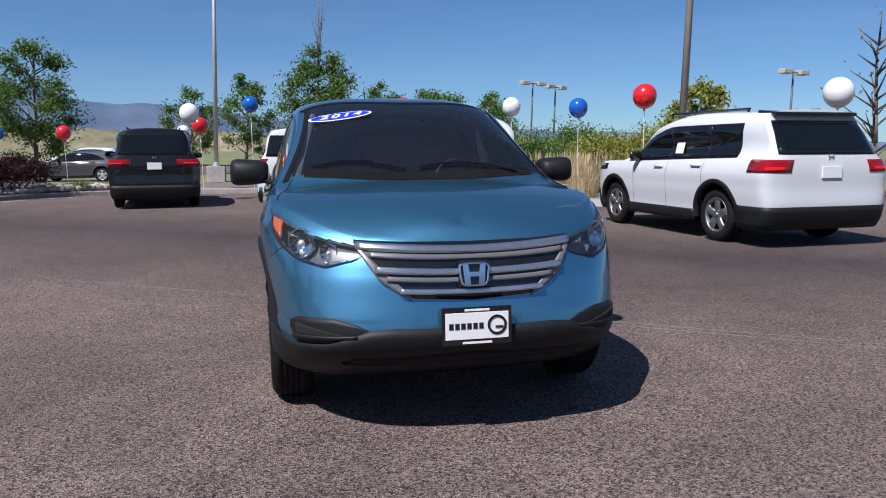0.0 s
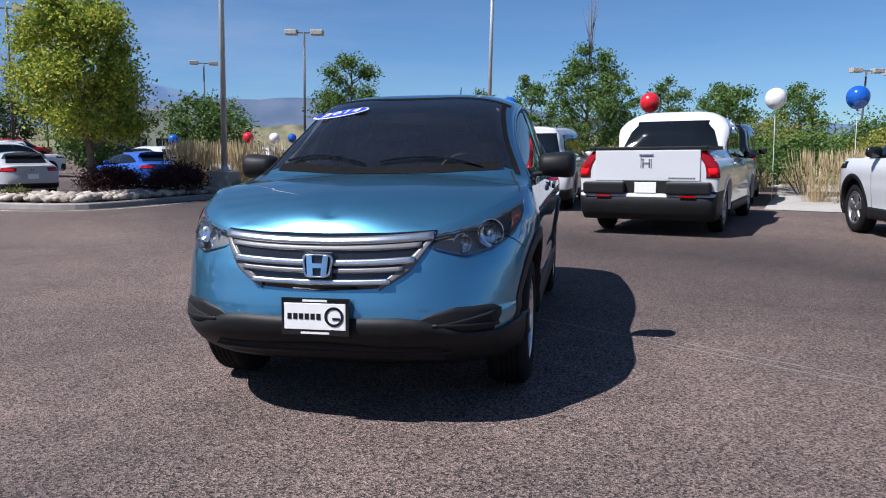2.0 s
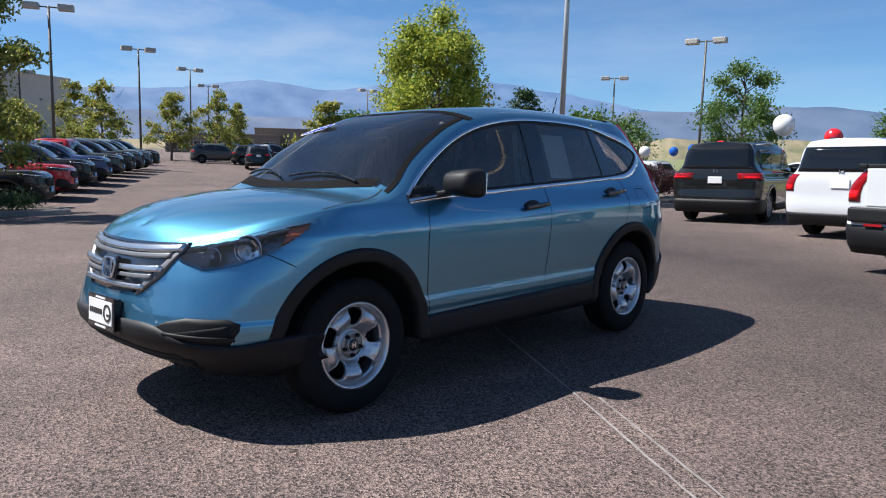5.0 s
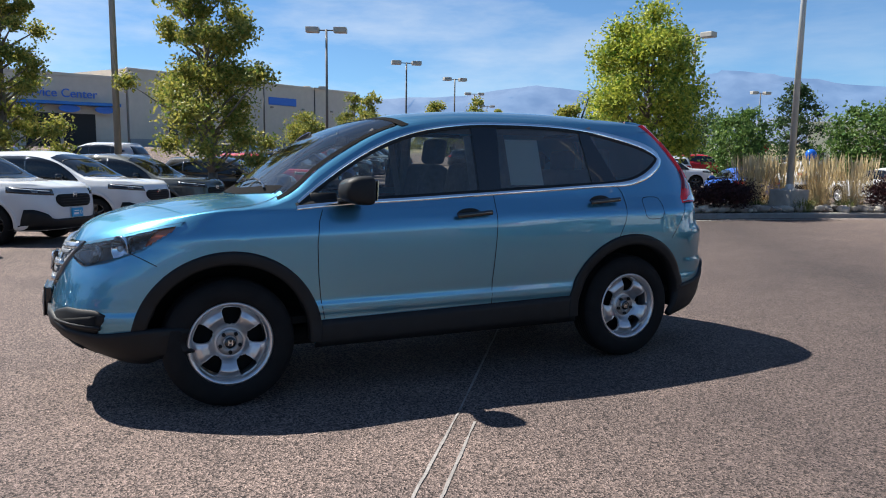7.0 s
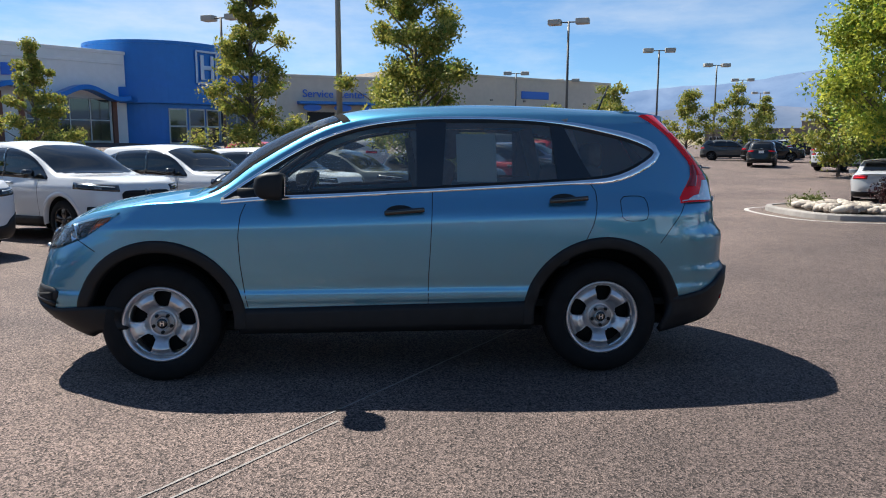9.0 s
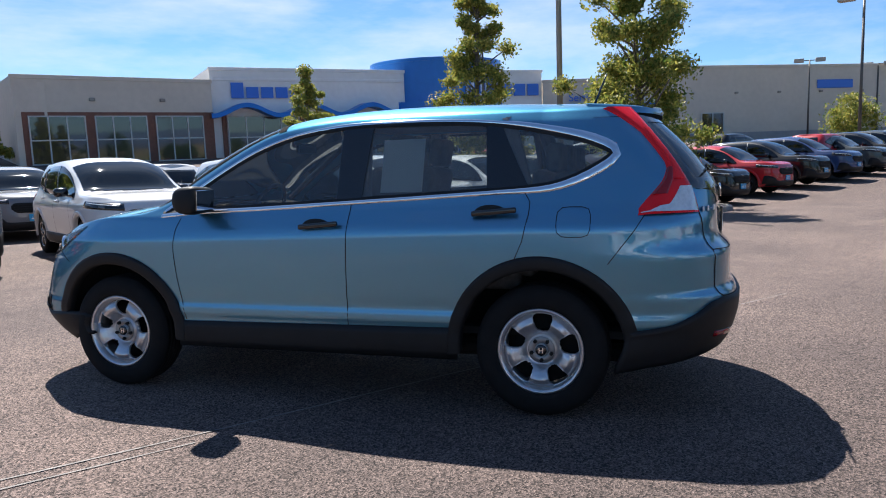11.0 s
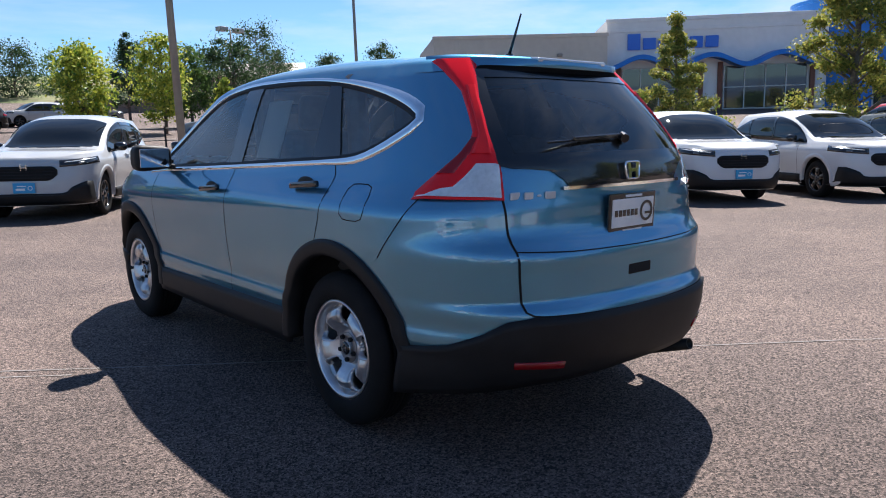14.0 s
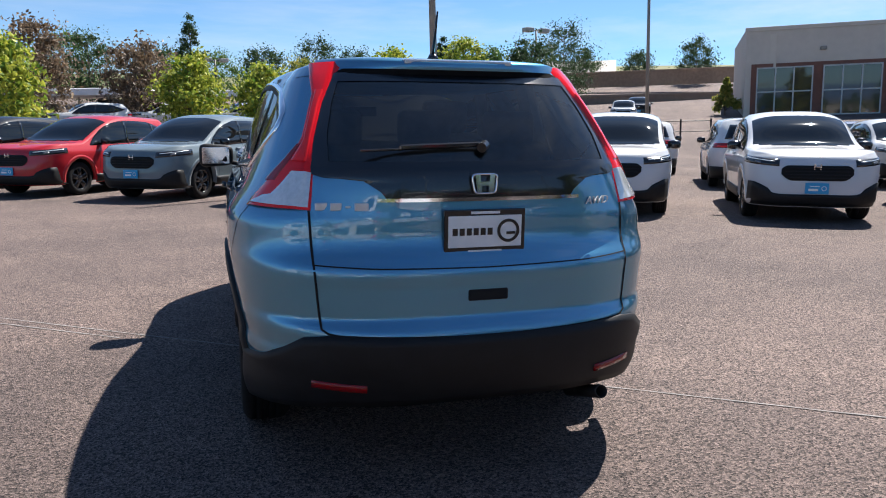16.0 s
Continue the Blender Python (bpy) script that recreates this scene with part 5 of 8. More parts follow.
        hl = link_mesh("headlight", v, f, M_black, car, "slim dark headlight")
        v, f = skin(S, sgn, lin(0.08, 0.9, 12), lambda q: hz0 + 0.058 + (hz1 - hz0 - 0.035) * q, lambda q: hz0 + 0.069 + (hz1 - hz0 - 0.035) * q, cv, 3, 0.010, 0.006)
        link_mesh("lens", v, f, M_whitelens, hl)
        for q0 in (0.36,):
            v, f = skin(S, sgn, lin(q0, q0 + 0.16, 4), lambda q: hz0 + 0.018 + (hz1 - hz0 - 0.045) * q, lambda q: hz0 + 0.050 + (hz1 - hz0 - 0.045) * q, cv, 3, 0.009, 0.006)
            link_mesh("reflector_bowl", v, f, M_reflector, hl)
        tx0, ty1, tz0, tz1 = spec["tail"]
        ua2, ub2 = float(S.u_side(np.array(ty1), np.array(tz1))), float(S.u_rear(np.array(tx0), np.array(tz0)))
        cv2 = lambda a, z: (ua2 + (ub2 - ua2) * a, z)
        v, f = skin(S, sgn, lin(0, 1, 12), tz0, lambda q: tz1 + 0 * q, cv2, 5, 0.010, 0.02)
        tl = link_mesh("tail_lamp", v, f, M_dred, car, "dark red tail lamp")
        v, f = skin(S, sgn, lin(0.35, 0.9, 8), tz0 + 0.02, tz0 + 0.02 + (tz1 - tz0) * 0.3, cv2, 3, 0.014, 0.006)
        link_mesh("lens", v, f, M_red, tl)
    # windscreen and rear window
    def ok_patch(nm, ya, yb, tmin, inside):
        us = S.u_side(lin(ya, yb, 18), 1.0)
        ts = lin(tmin, 1, 9)
        uu, tt = np.meshgrid(us, ts, indexing="ij")
        p = S.top(uu, tt) + S.top_normal(uu, tt) * 0.008
        f = [q for q in grid_faces(18, 9) if inside(p.reshape(-1, 3)[list(q)].mean(0))]
        v = np.concatenate([p.reshape(-1, 3), p.reshape(-1, 3) * np.array([-1, 1, 1])])
        k = 18 * 9
        return link_mesh(nm, v, f + [tuple(i + k for i in q[::-1]) for q in f], M_plain_glass, car, "dark windscreen")

    cy, ry = spec["screen"]
    ok_patch("windscreen", cy - 0.12, ry, 0.10, lambda q: q[1] > cy - 0.10 + 0.12 * (q[0] / 0.7) ** 2)
    gz0, gz1, gx0, gx1 = spec["backlight"]
    items = [skin(S, s_, lin(0, 1, 12), gz0, gz1, lambda a, z: (S.u_rear(a * (gx0 + (gx1 - gx0) * (z - gz0) / (gz1 - gz0)), z), z), 7, 0.006, 0.012) for s_ in (1, -1)]
    v, f = skins(items)
    link_mesh("rear_window", v, f, M_plain_glass, car, "dark rear window")
    # nose
    gx, g0, g1 = spec["grille"]
    items = [skin(S, s_, lin(0, gx, 14), lambda x: g0 + 0.09 * np.clip((x / gx - 0.72) / 0.28, 0, 1) ** 1.5, lambda x: g1 - 0.05 * np.clip((x / gx - 0.8) / 0.2, 0, 1) ** 2, fc, 5, 0.012, 0.02) for s_ in (1, -1)]
    v, f = skins(items)
    gr = link_mesh("grille", v, f, M_void, car, "black mesh grille")
    for k in range(4):
        z = g0 + (g1 - g0) * (k + 0.7) / 4.6
        items = [skin(S, s_, lin(0, gx * 0.9, 8), z, z + 0.012, fc, 2, 0.02, 0.01) for s_ in (1, -1)]
        v, f = skins(items)
        link_mesh("grille_bar", v, f, M_clad, gr)
    items = [skin(S, s_, lin(0, S.W(0.3) * 0.98, 16), 0.26, (lambda x: np.interp(x, [0, 0.5, 0.58, 0.64, 0.80, 0.9], [0.43, 0.43, 0.45, 0.52, 0.60, 0.60])) if spec.get("fang") else (lambda x: np.interp(x, [0, 0.5, 0.72, 0.9], [0.44, 0.42, 0.50, 0.60])), fc, 5, 0.013, 0.02) for s_ in (1, -1)]
    v, f = skins(items)
    link_mesh("front_lower_bumper", v, f, M_clad, car)
    u_arch = float(S.u_side(np.array(hubs[1][0] + arch - 0.01), np.array(0.42)))
    items = [skin(S, s_, lin(u_arch, 3.0, 18), 0.245, spec.get("rbump", 0.52), u_conv(S), 5, 0.013, 0.03) for s_ in (1, -1)]
    v, f = skins(items)
    link_mesh("rear_bumper", v, f, M_clad, car)
    bd = float(S.P(np.array(0.0), np.array(g1 - 0.01))[1])
    part("badge", join_bm(*[box_bm(sx, 0.02, sz, Matrix.Translation((cx, bd - 0.012, g1 - 0.015 + cz)), 0.003, 1) for cx, cz, sx, sz in ((-0.04, 0, 0.018, 0.085), (0.04, 0, 0.018, 0.085), (0, 0, 0.08, 0.016))]), M_chrome, car)
    if plate:
        pz = spec.get("plate_z", 0.50)
        py = float(S.P(np.array(0.0), np.array(pz))[1])
        pf = part("plate", box_bm(0.31, 0.02, 0.155, Matrix.Translation((0, py - 0.022, pz)), 0.004, 1), M_cyan if plate == "blue" else M_plate, car, "blue dealer plate")
        for k in range(2):
            part("bar", box_bm(0.13, 0.003, 0.012 + 0.02 * k, Matrix.Translation((-0.03 - 0.02 * k, py - 0.034, pz + 0.03 - 0.05 * k))), M_plate, pf)
        ring, rf = revolve([(-0.002, 0.026), (-0.002, 0.034), (0.002, 0.034), (0.002, 0.026)], 18)
        rm = Matrix.Translation((0.09, py - 0.034, pz)) @ Euler((0, 0, radians(90))).to_matrix().to_4x4()
        link_mesh("ring", [rm @ Vector(q) for q in ring], rf, M_plate, pf)
    # tail plate and badge
    tz_ = spec.get("tail_plate", 0.95)
    ty_ = float(S.P(np.array(2.999), np.array(tz_))[1])
    part("plate", box_bm(0.31, 0.02, 0.155, Matrix.Translation((0, ty_ + 0.012, tz_)), 0.004, 1), M_plate, car, "white tail plate")
    ty_ = float(S.P(np.array(2.999), np.array(tz_ + 0.20))[1])
    part("badge", join_bm(*[box_bm(sx, 0.02, sz, Matrix.Translation((cx, ty_ + 0.01, tz_ + 0.20 + cz)), 0.003, 1) for cx, cz, sx, sz in ((-0.035, 0, 0.016, 0.08), (0.035, 0, 0.016, 0.08), (0, 0, 0.07, 0.014))]), M_chrome, car)
    liners(car, hubs, arch, S.W(0.6) - 0.40, S.W(0.6) - 0.04)
    part("underbody", box_bm(1.4, S.Yr(0.5) - S.Yf(0.5) - 0.7, 0.12, Matrix.Translation((0, 0, 0.33)), 0.03, 1), M_void, car)
    put_wheels(car, S, hubs, float(S.W(0.5)) - 0.015, r, 0.225, r * 0.66, spec.get("rim", M_black), spec.get("spokes", 5), lugs=False)
    if rails:
        for sgn in (1, -1):
            b = [tube_between((sgn * 0.58, -0.35, spec["H"] + 0.01), (sgn * 0.58, 1.5, spec["H"] - 0.0), 0.018, 0.018, 8)]
            b += [tube_between((sgn * 0.58, y, spec["H"] - 0.06), (sgn * 0.58, y, spec["H"] + 0.01), 0.016, 0.016, 8) for y in (-0.33, 0.55, 1.48)]
            part("roof_rail", join_bm(*b), M_black, car)
    return car


def spec_hrv():
    S = gen_shape(4.57, 1.84, 1.66, 0.985, 1.10, -1.10, -0.20, 1.75, 1.02, 1.12, [(0.2, 2.12), (0.3, 2.22), (0.5, 2.285), (0.7, 2.27), (0.95, 2.24), (1.1, 2.19), (1.3, 2.05), (1.5, 1.86), (1.6, 1.75)], nf=3.5, zlow=0.24)
    S.crown, S.crown_back = 2.6, 3.6
    return dict(S=S, hubs=[(-1.33, 0.345), (1.33, 0.345)], r=0.345, H=1.62, belt=stab((-1.1, 1.01), (0, 1.05), (1.3, 1.14), (1.75, 1.26)), dlo=stab((-1.0, 1.03), (-0.5, 1.38), (-0.1, 1.50), (0.5, 1.535), (1.1, 1.50), (1.75, 1.29)), win=(-0.98, 1.74),
                pillars=(0.20, 1.15), doors=(-0.78, 0.20, 1.12), handles=(-0.02, 1.0), head=(0.50, -1.66, 0.825, 0.925), clad=False, fang=True, tail=(0.45, 1.85, 0.95, 1.06), screen=(-1.08, -0.28), backlight=(1.15, 1.48, 0.62, 0.50),
                grille=(0.47, 0.625, 0.84), plate_z=0.52, sill=0.42, mirror_mat=M_black)


def spec_boxy(L, Wd, H, slant=0.0):
    """Tall square-tailed body; slant moves the roof's end forward."""
    h = L / 2
    k = H / 1.82
    S = gen_shape(L, Wd, H, 1.02 * k, 1.14 * k, -1.12, -0.10, h - 0.20 - slant, 1.12 * k, 1.17 * k, [(0.2, h - 0.12), (0.32, h - 0.05), (0.55, h), (0.75, h - 0.02), (1.1, h - 0.04), (1.2, h - 0.06), (1.45, h - 0.11 - slant * 0.5), (1.7, h - 0.18 - slant), (H, h - 0.21 - slant)], nf=3.2, nr=6.5, tumble=0.855, zlow=0.30)
    S.ysr, S.crown, S.crown_back = h - 0.42, 2.4, 3.2
    ends = [(-h + 0.85, 1.02 * k + 0.07), (-1.17, 1.14 * k - 0.03), (-1.0, 1.14 * k + 0.03), (-0.25, H - 0.22), (0.15, H - 0.11), (h - 0.42, H - 0.085)]
    S.edge_y = stab(*ends)
    return dict(S=S, hubs=[(-h + 0.98, 0.37), (h - 1.07, 0.37)], r=0.37, H=H, belt=stab((-1.1, 1.09 * k), (0, 1.12 * k), (h - 0.3, 1.17 * k)), dlo=stab((-1.02, 1.11 * k), (-0.55, 1.42 * k), (-0.2, 1.54 * k), (0.3, 1.62 * k), (h - 0.7, 1.62 * k), (h - 0.5, 1.60 * k)), win=(-1.0, h - 0.52 - slant),
                pillars=(0.15, 1.05), doors=(-0.8, 0.15, 1.05), handles=(-0.05, 0.9), head=(0.52, -h + 0.75, 0.90 * k, 1.0 * k), tail=(0.70, h - 0.30, 0.98 * k, 1.20 * k), screen=(-1.10, -0.38), backlight=(1.20 * k, 1.64 * k, 0.77, 0.68),
                grille=(0.60, 0.66, 0.96), plate_z=0.52, sill=0.42, tail_plate=0.98, rim=M_steel, spokes=5, rbump=0.54)


def spec_sedan():
    S = gen_shape(4.67, 1.80, 1.415, 0.80, 0.93, -0.95, -0.05, 1.30, 0.90, 0.95, [(0.2, 2.16), (0.3, 2.26), (0.5, 2.33), (0.7, 2.30), (0.88, 2.26), (0.98, 2.18), (1.02, 1.85), (1.15, 1.55), (1.3, 1.25), (1.4, 1.1)], tumble=0.74, zlow=0.2)
    return dict(S=S, hubs=[(-1.37, 0.325), (1.37, 0.325)], r=0.325, H=1.415, belt=stab((-0.9, 0.90), (0, 0.94), (1.5, 1.0)), dlo=stab((-0.85, 0.92), (-0.35, 1.20), (0.0, 1.28), (0.6, 1.29), (1.1, 1.20), (1.5, 1.02)), win=(-0.83, 1.48),
                pillars=(0.25,), doors=(-0.65, 0.25, 1.1), handles=(0.08, 0.98), head=(0.45, -1.7, 0.66, 0.78), tail=(0.45, 1.95, 0.78, 0.90), screen=(-0.95, -0.15), backlight=(1.03, 1.28, 0.60, 0.52),
                grille=(0.5, 0.42, 0.66), plate_z=0.42, sill=0.32, clad=False, tail_plate=0.62, rim=M_silver, rbump=0.40)


def on_ground(x, y, heading):
    """A car's pose: heading is the way its nose points, in degrees from +x."""
    return Matrix.Translation((x, y, H(x, y))) @ Euler((0, 0, radians(heading + 90))).to_matrix().to_4x4()


def recolor(car, color):
    for o in car.children:
        if o.name.split(".")[0] in ("body", "door_handle", "door_mirror", "arch_cladding", "tailgate"):
            o.color = (*color, 1)


def place_copy(proto, m, label, color, group=""):
    c = copy_thing(proto, m)
    tagged(c, label, "car", group)
    recolor(c, color)
    return c


WHITE, SILVER, GREY, DGREY, BLGREY, RED, BLACK, NAVY = (0.58, 0.59, 0.60), (0.42, 0.43, 0.44), (0.16, 0.165, 0.175), (0.045, 0.055, 0.058), (0.13, 0.17, 0.19), (0.42, 0.012, 0.02), (0.0035, 0.0035, 0.004), (0.02, 0.05, 0.15)

# ---- ground ----
LEAN = Matrix.Rotation(radians(1.66), 4, "Y")  # the lot falls slightly; upright things lean to its surface by this much


def H(x, y):
    """Height of the ground over the lot's plane: it rises towards the showroom and the hill behind it."""
    k = 0.075 - 0.030 * min(max((y - 5) / 15, 0), 1)
    a = min(max(0.0, -x - 20.0), 42) * k + max(0.0, min(-x - 62.0, 300)) * 0.03
    b = 0.062 * min(max(0.0, -y - 21.0), 60)
    return a + b + 0.16 * min(max(0.0, -y - 74.0), 34.0)


def upright(x, y, z=None, rz=0.0):
    return Matrix.Translation((x, y, H(x, y) if z is None else z)) @ LEAN @ Matrix.Rotation(radians(rz), 4, "Z")


def ground_sheet():
    ext = [0, 4, 8, 12, 16, 20, 24, 28, 34, 42, 52, 65, 80, 100, 130, 180, 260, 400, 700, 1200, 2400]
    ax = [-e for e in ext[:0:-1]] + ext
    v = [(x, y, H(x, y) if abs(x) < 900 and abs(y) < 900 else H(x, y) - 4) for x in ax for y in ax]
    return link_mesh("ground", v, grid_faces(len(ax), len(ax)), M_asphalt, None, "")


def asphalt():
    m = bpy.data.materials.new("asphalt")
    m.use_nodes = True
    n, l = m.node_tree.nodes, m.node_tree.links
    p = n["Principled BSDF"]
    co = n.new("ShaderNodeTexCoord")

    def noise_(scale, detail=4, rough=0.6):
        t = n.new("ShaderNodeTexNoise")
        t.inputs["Scale"].default_value, t.inputs["Detail"].default_value, t.inputs["Roughness"].default_value = scale, detail, rough
        l.new(co.outputs["Object"], t.inputs["Vector"])
        return t

    def ramp(src, a, ca, b, cb):
        r = n.new("ShaderNodeValToRGB")
        r.color_ramp.elements[0].position, r.color_ramp.elements[0].color = a, (*ca, 1)
        r.color_ramp.elements[1].position, r.color_ramp.elements[1].color = b, (*cb, 1)
        l.new(src, r.inputs["Fac"])
        return r

    stones = n.new("ShaderNodeTexVoronoi")
    stones.inputs["Scale"].default_value = 120
    l.new(co.outputs["Object"], stones.inputs["Vector"])
    hue = n.new("ShaderNodeSeparateColor")
    l.new(stones.outputs["Color"], hue.inputs["Color"])
    chips = ramp(hue.outputs[0], 0.05, (0.022, 0.018, 0.017), 1.0, (0.285, 0.228, 0.207))
    fine = ramp(noise_(260, 3).outputs["Fac"], 0.32, (0.35, 0.35, 0.35), 0.70, (1.75, 1.72, 1.68))
    blot = ramp(noise_(0.35, 6, 0.65).outputs["Fac"], 0.30, (0.62, 0.60, 0.61), 0.68, (1.16, 1.09, 1.05))
    mid = ramp(noise_(3.0, 5, 0.7).outputs["Fac"], 0.3, (0.86, 0.86, 0.87), 0.7, (1.1, 1.1, 1.09))
    last = chips.outputs["Color"]
    grain = ramp(noise_(46, 2, 0.5).outputs["Fac"], 0.34, (0.78, 0.78, 0.79), 0.66, (1.24, 1.22, 1.20))
    for r in (fine, grain, blot, mid):
        k = n.new("ShaderNodeMixRGB")
        k.blend_type, k.inputs["Fac"].default_value = "MULTIPLY", 1.0
        l.new(last, k.inputs["Color1"])
        l.new(r.outputs["Color"], k.inputs["Color2"])
        last = k.outputs["Color"]
    # a later, darker paving pass on one side of the seam
    side, wob, add = n.new("ShaderNodeVectorMath"), noise_(0.9, 5, 0.6), n.new("ShaderNodeMath")
    side.operation, side.inputs[1].default_value = "DOT_PRODUCT", (0.59, 0.81, 0)
    l.new(co.outputs["Object"], side.inputs[0])
    add.operation = "MULTIPLY_ADD"
    add.inputs[1].default_value = 1.3
    l.new(wob.outputs["Fac"], add.inputs[0])
    l.new(side.outputs["Value"], add.inputs[2])
    lane = n.new("ShaderNodeValToRGB")
    for q, c in ((0.0, (1, 1, 1)), (0.12, (0.36, 0.37, 0.39)), (0.5, (0.44, 0.45, 0.47)), (1.0, (0.88, 0.88, 0.88))):
        if q in (0.0, 1.0):
            el = lane.color_ramp.elements[int(q)]
        else:
            el = lane.color_ramp.elements.new(q)
        el.color = (*c, 1)
    mr = n.new("ShaderNodeMapRange")
    mr.inputs["From Min"].default_value, mr.inputs["From Max"].default_value = 1.1, 9.0
    l.new(add.outputs[0], mr.inputs["Value"])
    l.new(mr.outputs["Result"], lane.inputs["Fac"])
    k = n.new("ShaderNodeMixRGB")
    k.blend_type, k.inputs["Fac"].default_value = "MULTIPLY", 1.0
    l.new(last, k.inputs["Color1"])
    l.new(lane.outputs["Color"], k.inputs["Color2"])
    last = k.outputs["Color"]
    l.new(last, p.inputs["Base Color"])
    p.inputs["Roughness"].default_value = 0.88
    p.inputs["Specular IOR Level"].default_value = 0.35
    b = n.new("ShaderNodeBump")
    b.inputs["Strength"].default_value, b.inputs["Distance"].default_value = 1.0, 0.007
    l.new(stones.outputs["Distance"], b.inputs["Height"])
    l.new(b.outputs["Normal"], p.inputs["Normal"])
    return m


M_asphalt = asphalt()
ground = ground_sheet()
tagged(ground, "brown-grey worn asphalt of the car lot", "ground", "", "structure")


# ---- site materials ----
from mathutils import geometry

M_concrete = mat("concrete", (0.36, 0.34, 0.31), 0.85, 0, 0.16, 5, 0.25, 90, dist=0.004)
M_kerb = mat("kerb_concrete", (0.27, 0.25, 0.23), 0.88, 0, 0.2, 6, 0.3, 60, dist=0.006)
M_soil = mat("mulch_soil", (0.16, 0.125, 0.10), 0.95, 0, 0.4, 3, 0.4, 25, dist=0.01)
M_drygrass = mat("dry_grass_ground", (0.20, 0.17, 0.09), 0.95, 0, 0.35, 0.6, 0.5, 8, col2=(0.12, 0.17, 0.05), dist=0.05)
M_bark = mat("bark", (0.13, 0.10, 0.08), 0.9, 0, 0.3, 18, 0.7, 50, dist=0.01)
M_palebark = mat("pale_bark", (0.15, 0.13, 0.11), 0.9, 0, 0.3, 18, 0.5, 50, dist=0.01)
M_galv = mat("galvanised_pole", (0.46, 0.46, 0.45), 0.5, 0.3, 0.12, 4)
M_brownpole = mat("bronze_pole", (0.27, 0.245, 0.215), 0.5, 0.15, 0.12, 4)
M_lamppole = mat("dark_bronze_lamp", (0.095, 0.085, 0.075), 0.5, 0.2, 0.12, 4)
M_lamphead = mat("beige_lamp_head", (0.40, 0.375, 0.33), 0.5, 0.0, 0.1, 5)
M_lampglass = mat("lamp_glass", (0.55, 0.56, 0.55), 0.25)
M_stucco = mat("beige_stucco", (0.60, 0.535, 0.455), 0.9, 0, 0.06, 2, 0.2, 120, dist=0.004)
M_whitewall = mat("white_panel", (0.76, 0.755, 0.74), 0.6, 0, 0.05, 2)
M_brick = mat("red_brown_band", (0.19, 0.085, 0.06), 0.85, 0, 0.2, 6)
M_bluepanel = mat("blue_metal_panel", (0.012, 0.16, 0.52), 0.35, 0.1, 0.06, 2)
M_bluesign = mat("blue_sign_face", (0.03, 0.16, 0.62), 0.4)
M_palesign = mat("pale_sign_face", (0.55, 0.66, 0.80), 0.4)
M_shopglass = mat("shop_glass", (0.02, 0.026, 0.03), 0.05, 0, coat=1.0)
M_mullion = mat("pale_mullion", (0.5, 0.5, 0.48), 0.5)
M_dark = mat("dark_doorway", (0.03, 0.028, 0.027), 0.8)
M_wallbrown = mat("retaining_block", (0.21, 0.165, 0.13), 0.9, 0, 0.15, 2, 0.3, 12)
M_fence = mat("timber_fence", (0.30, 0.20, 0.135), 0.85, 0, 0.2, 3)
M_roofgrey = mat("grey_roof", (0.30, 0.30, 0.31), 0.7, 0, 0.1, 2)


def leaf_mat(name, col, col2, trans=0.25):
    m = bpy.data.materials.new(name)
    m.use_nodes = True
    n, l = m.node_tree.nodes, m.node_tree.links
    p = n["Principled BSDF"]
    g, r = n.new("ShaderNodeNewGeometry"), n.new("ShaderNodeValToRGB")
    r.color_ramp.elements[0].color, r.color_ramp.elements[1].color = (*col, 1), (*col2, 1)
    l.new(g.outputs["Random Per Island"], r.inputs["Fac"])
    l.new(r.outputs["Color"], p.inputs["Base Color"])
    p.inputs["Roughness"].default_value, p.inputs["Specular IOR Level"].default_value = 0.5, 0.3
    t, mx_ = n.new("ShaderNodeBsdfTranslucent"), n.new("ShaderNodeMixShader")
    l.new(r.outputs["Color"], t.inputs["Color"])
    mx_.inputs["Fac"].default_value = trans
    l.new(p.outputs["BSDF"], mx_.inputs[1])
    l.new(t.outputs["BSDF"], mx_.inputs[2])
    l.new(mx_.outputs["Shader"], n["Material Output"].inputs["Surface"])
    return m


L_lime = leaf_mat("lime_green_leaves", (0.09, 0.19, 0.025), (0.56, 0.55, 0.08), 0.38)
L_green = leaf_mat("green_leaves", (0.045, 0.11, 0.025), (0.17, 0.25, 0.06), 0.33)
L_gold = leaf_mat("gold_green_leaves", (0.10, 0.17, 0.03), (0.46, 0.40, 0.09), 0.42)
L_dark = leaf_mat("dark_green_leaves", (0.025, 0.06, 0.018), (0.075, 0.12, 0.045))
L_rust = leaf_mat("rust_brown_leaves", (0.13, 0.09, 0.06), (0.30, 0.22, 0.14))
L_purple = leaf_mat("dark_purple_leaves", (0.018, 0.006, 0.008), (0.06, 0.018, 0.02))
L_straw = leaf_mat("straw_grass", (0.38, 0.29, 0.15), (0.66, 0.54, 0.33))
L_bunch = leaf_mat("green_grass_blades", (0.07, 0.11, 0.025), (0.20, 0.20, 0.06))


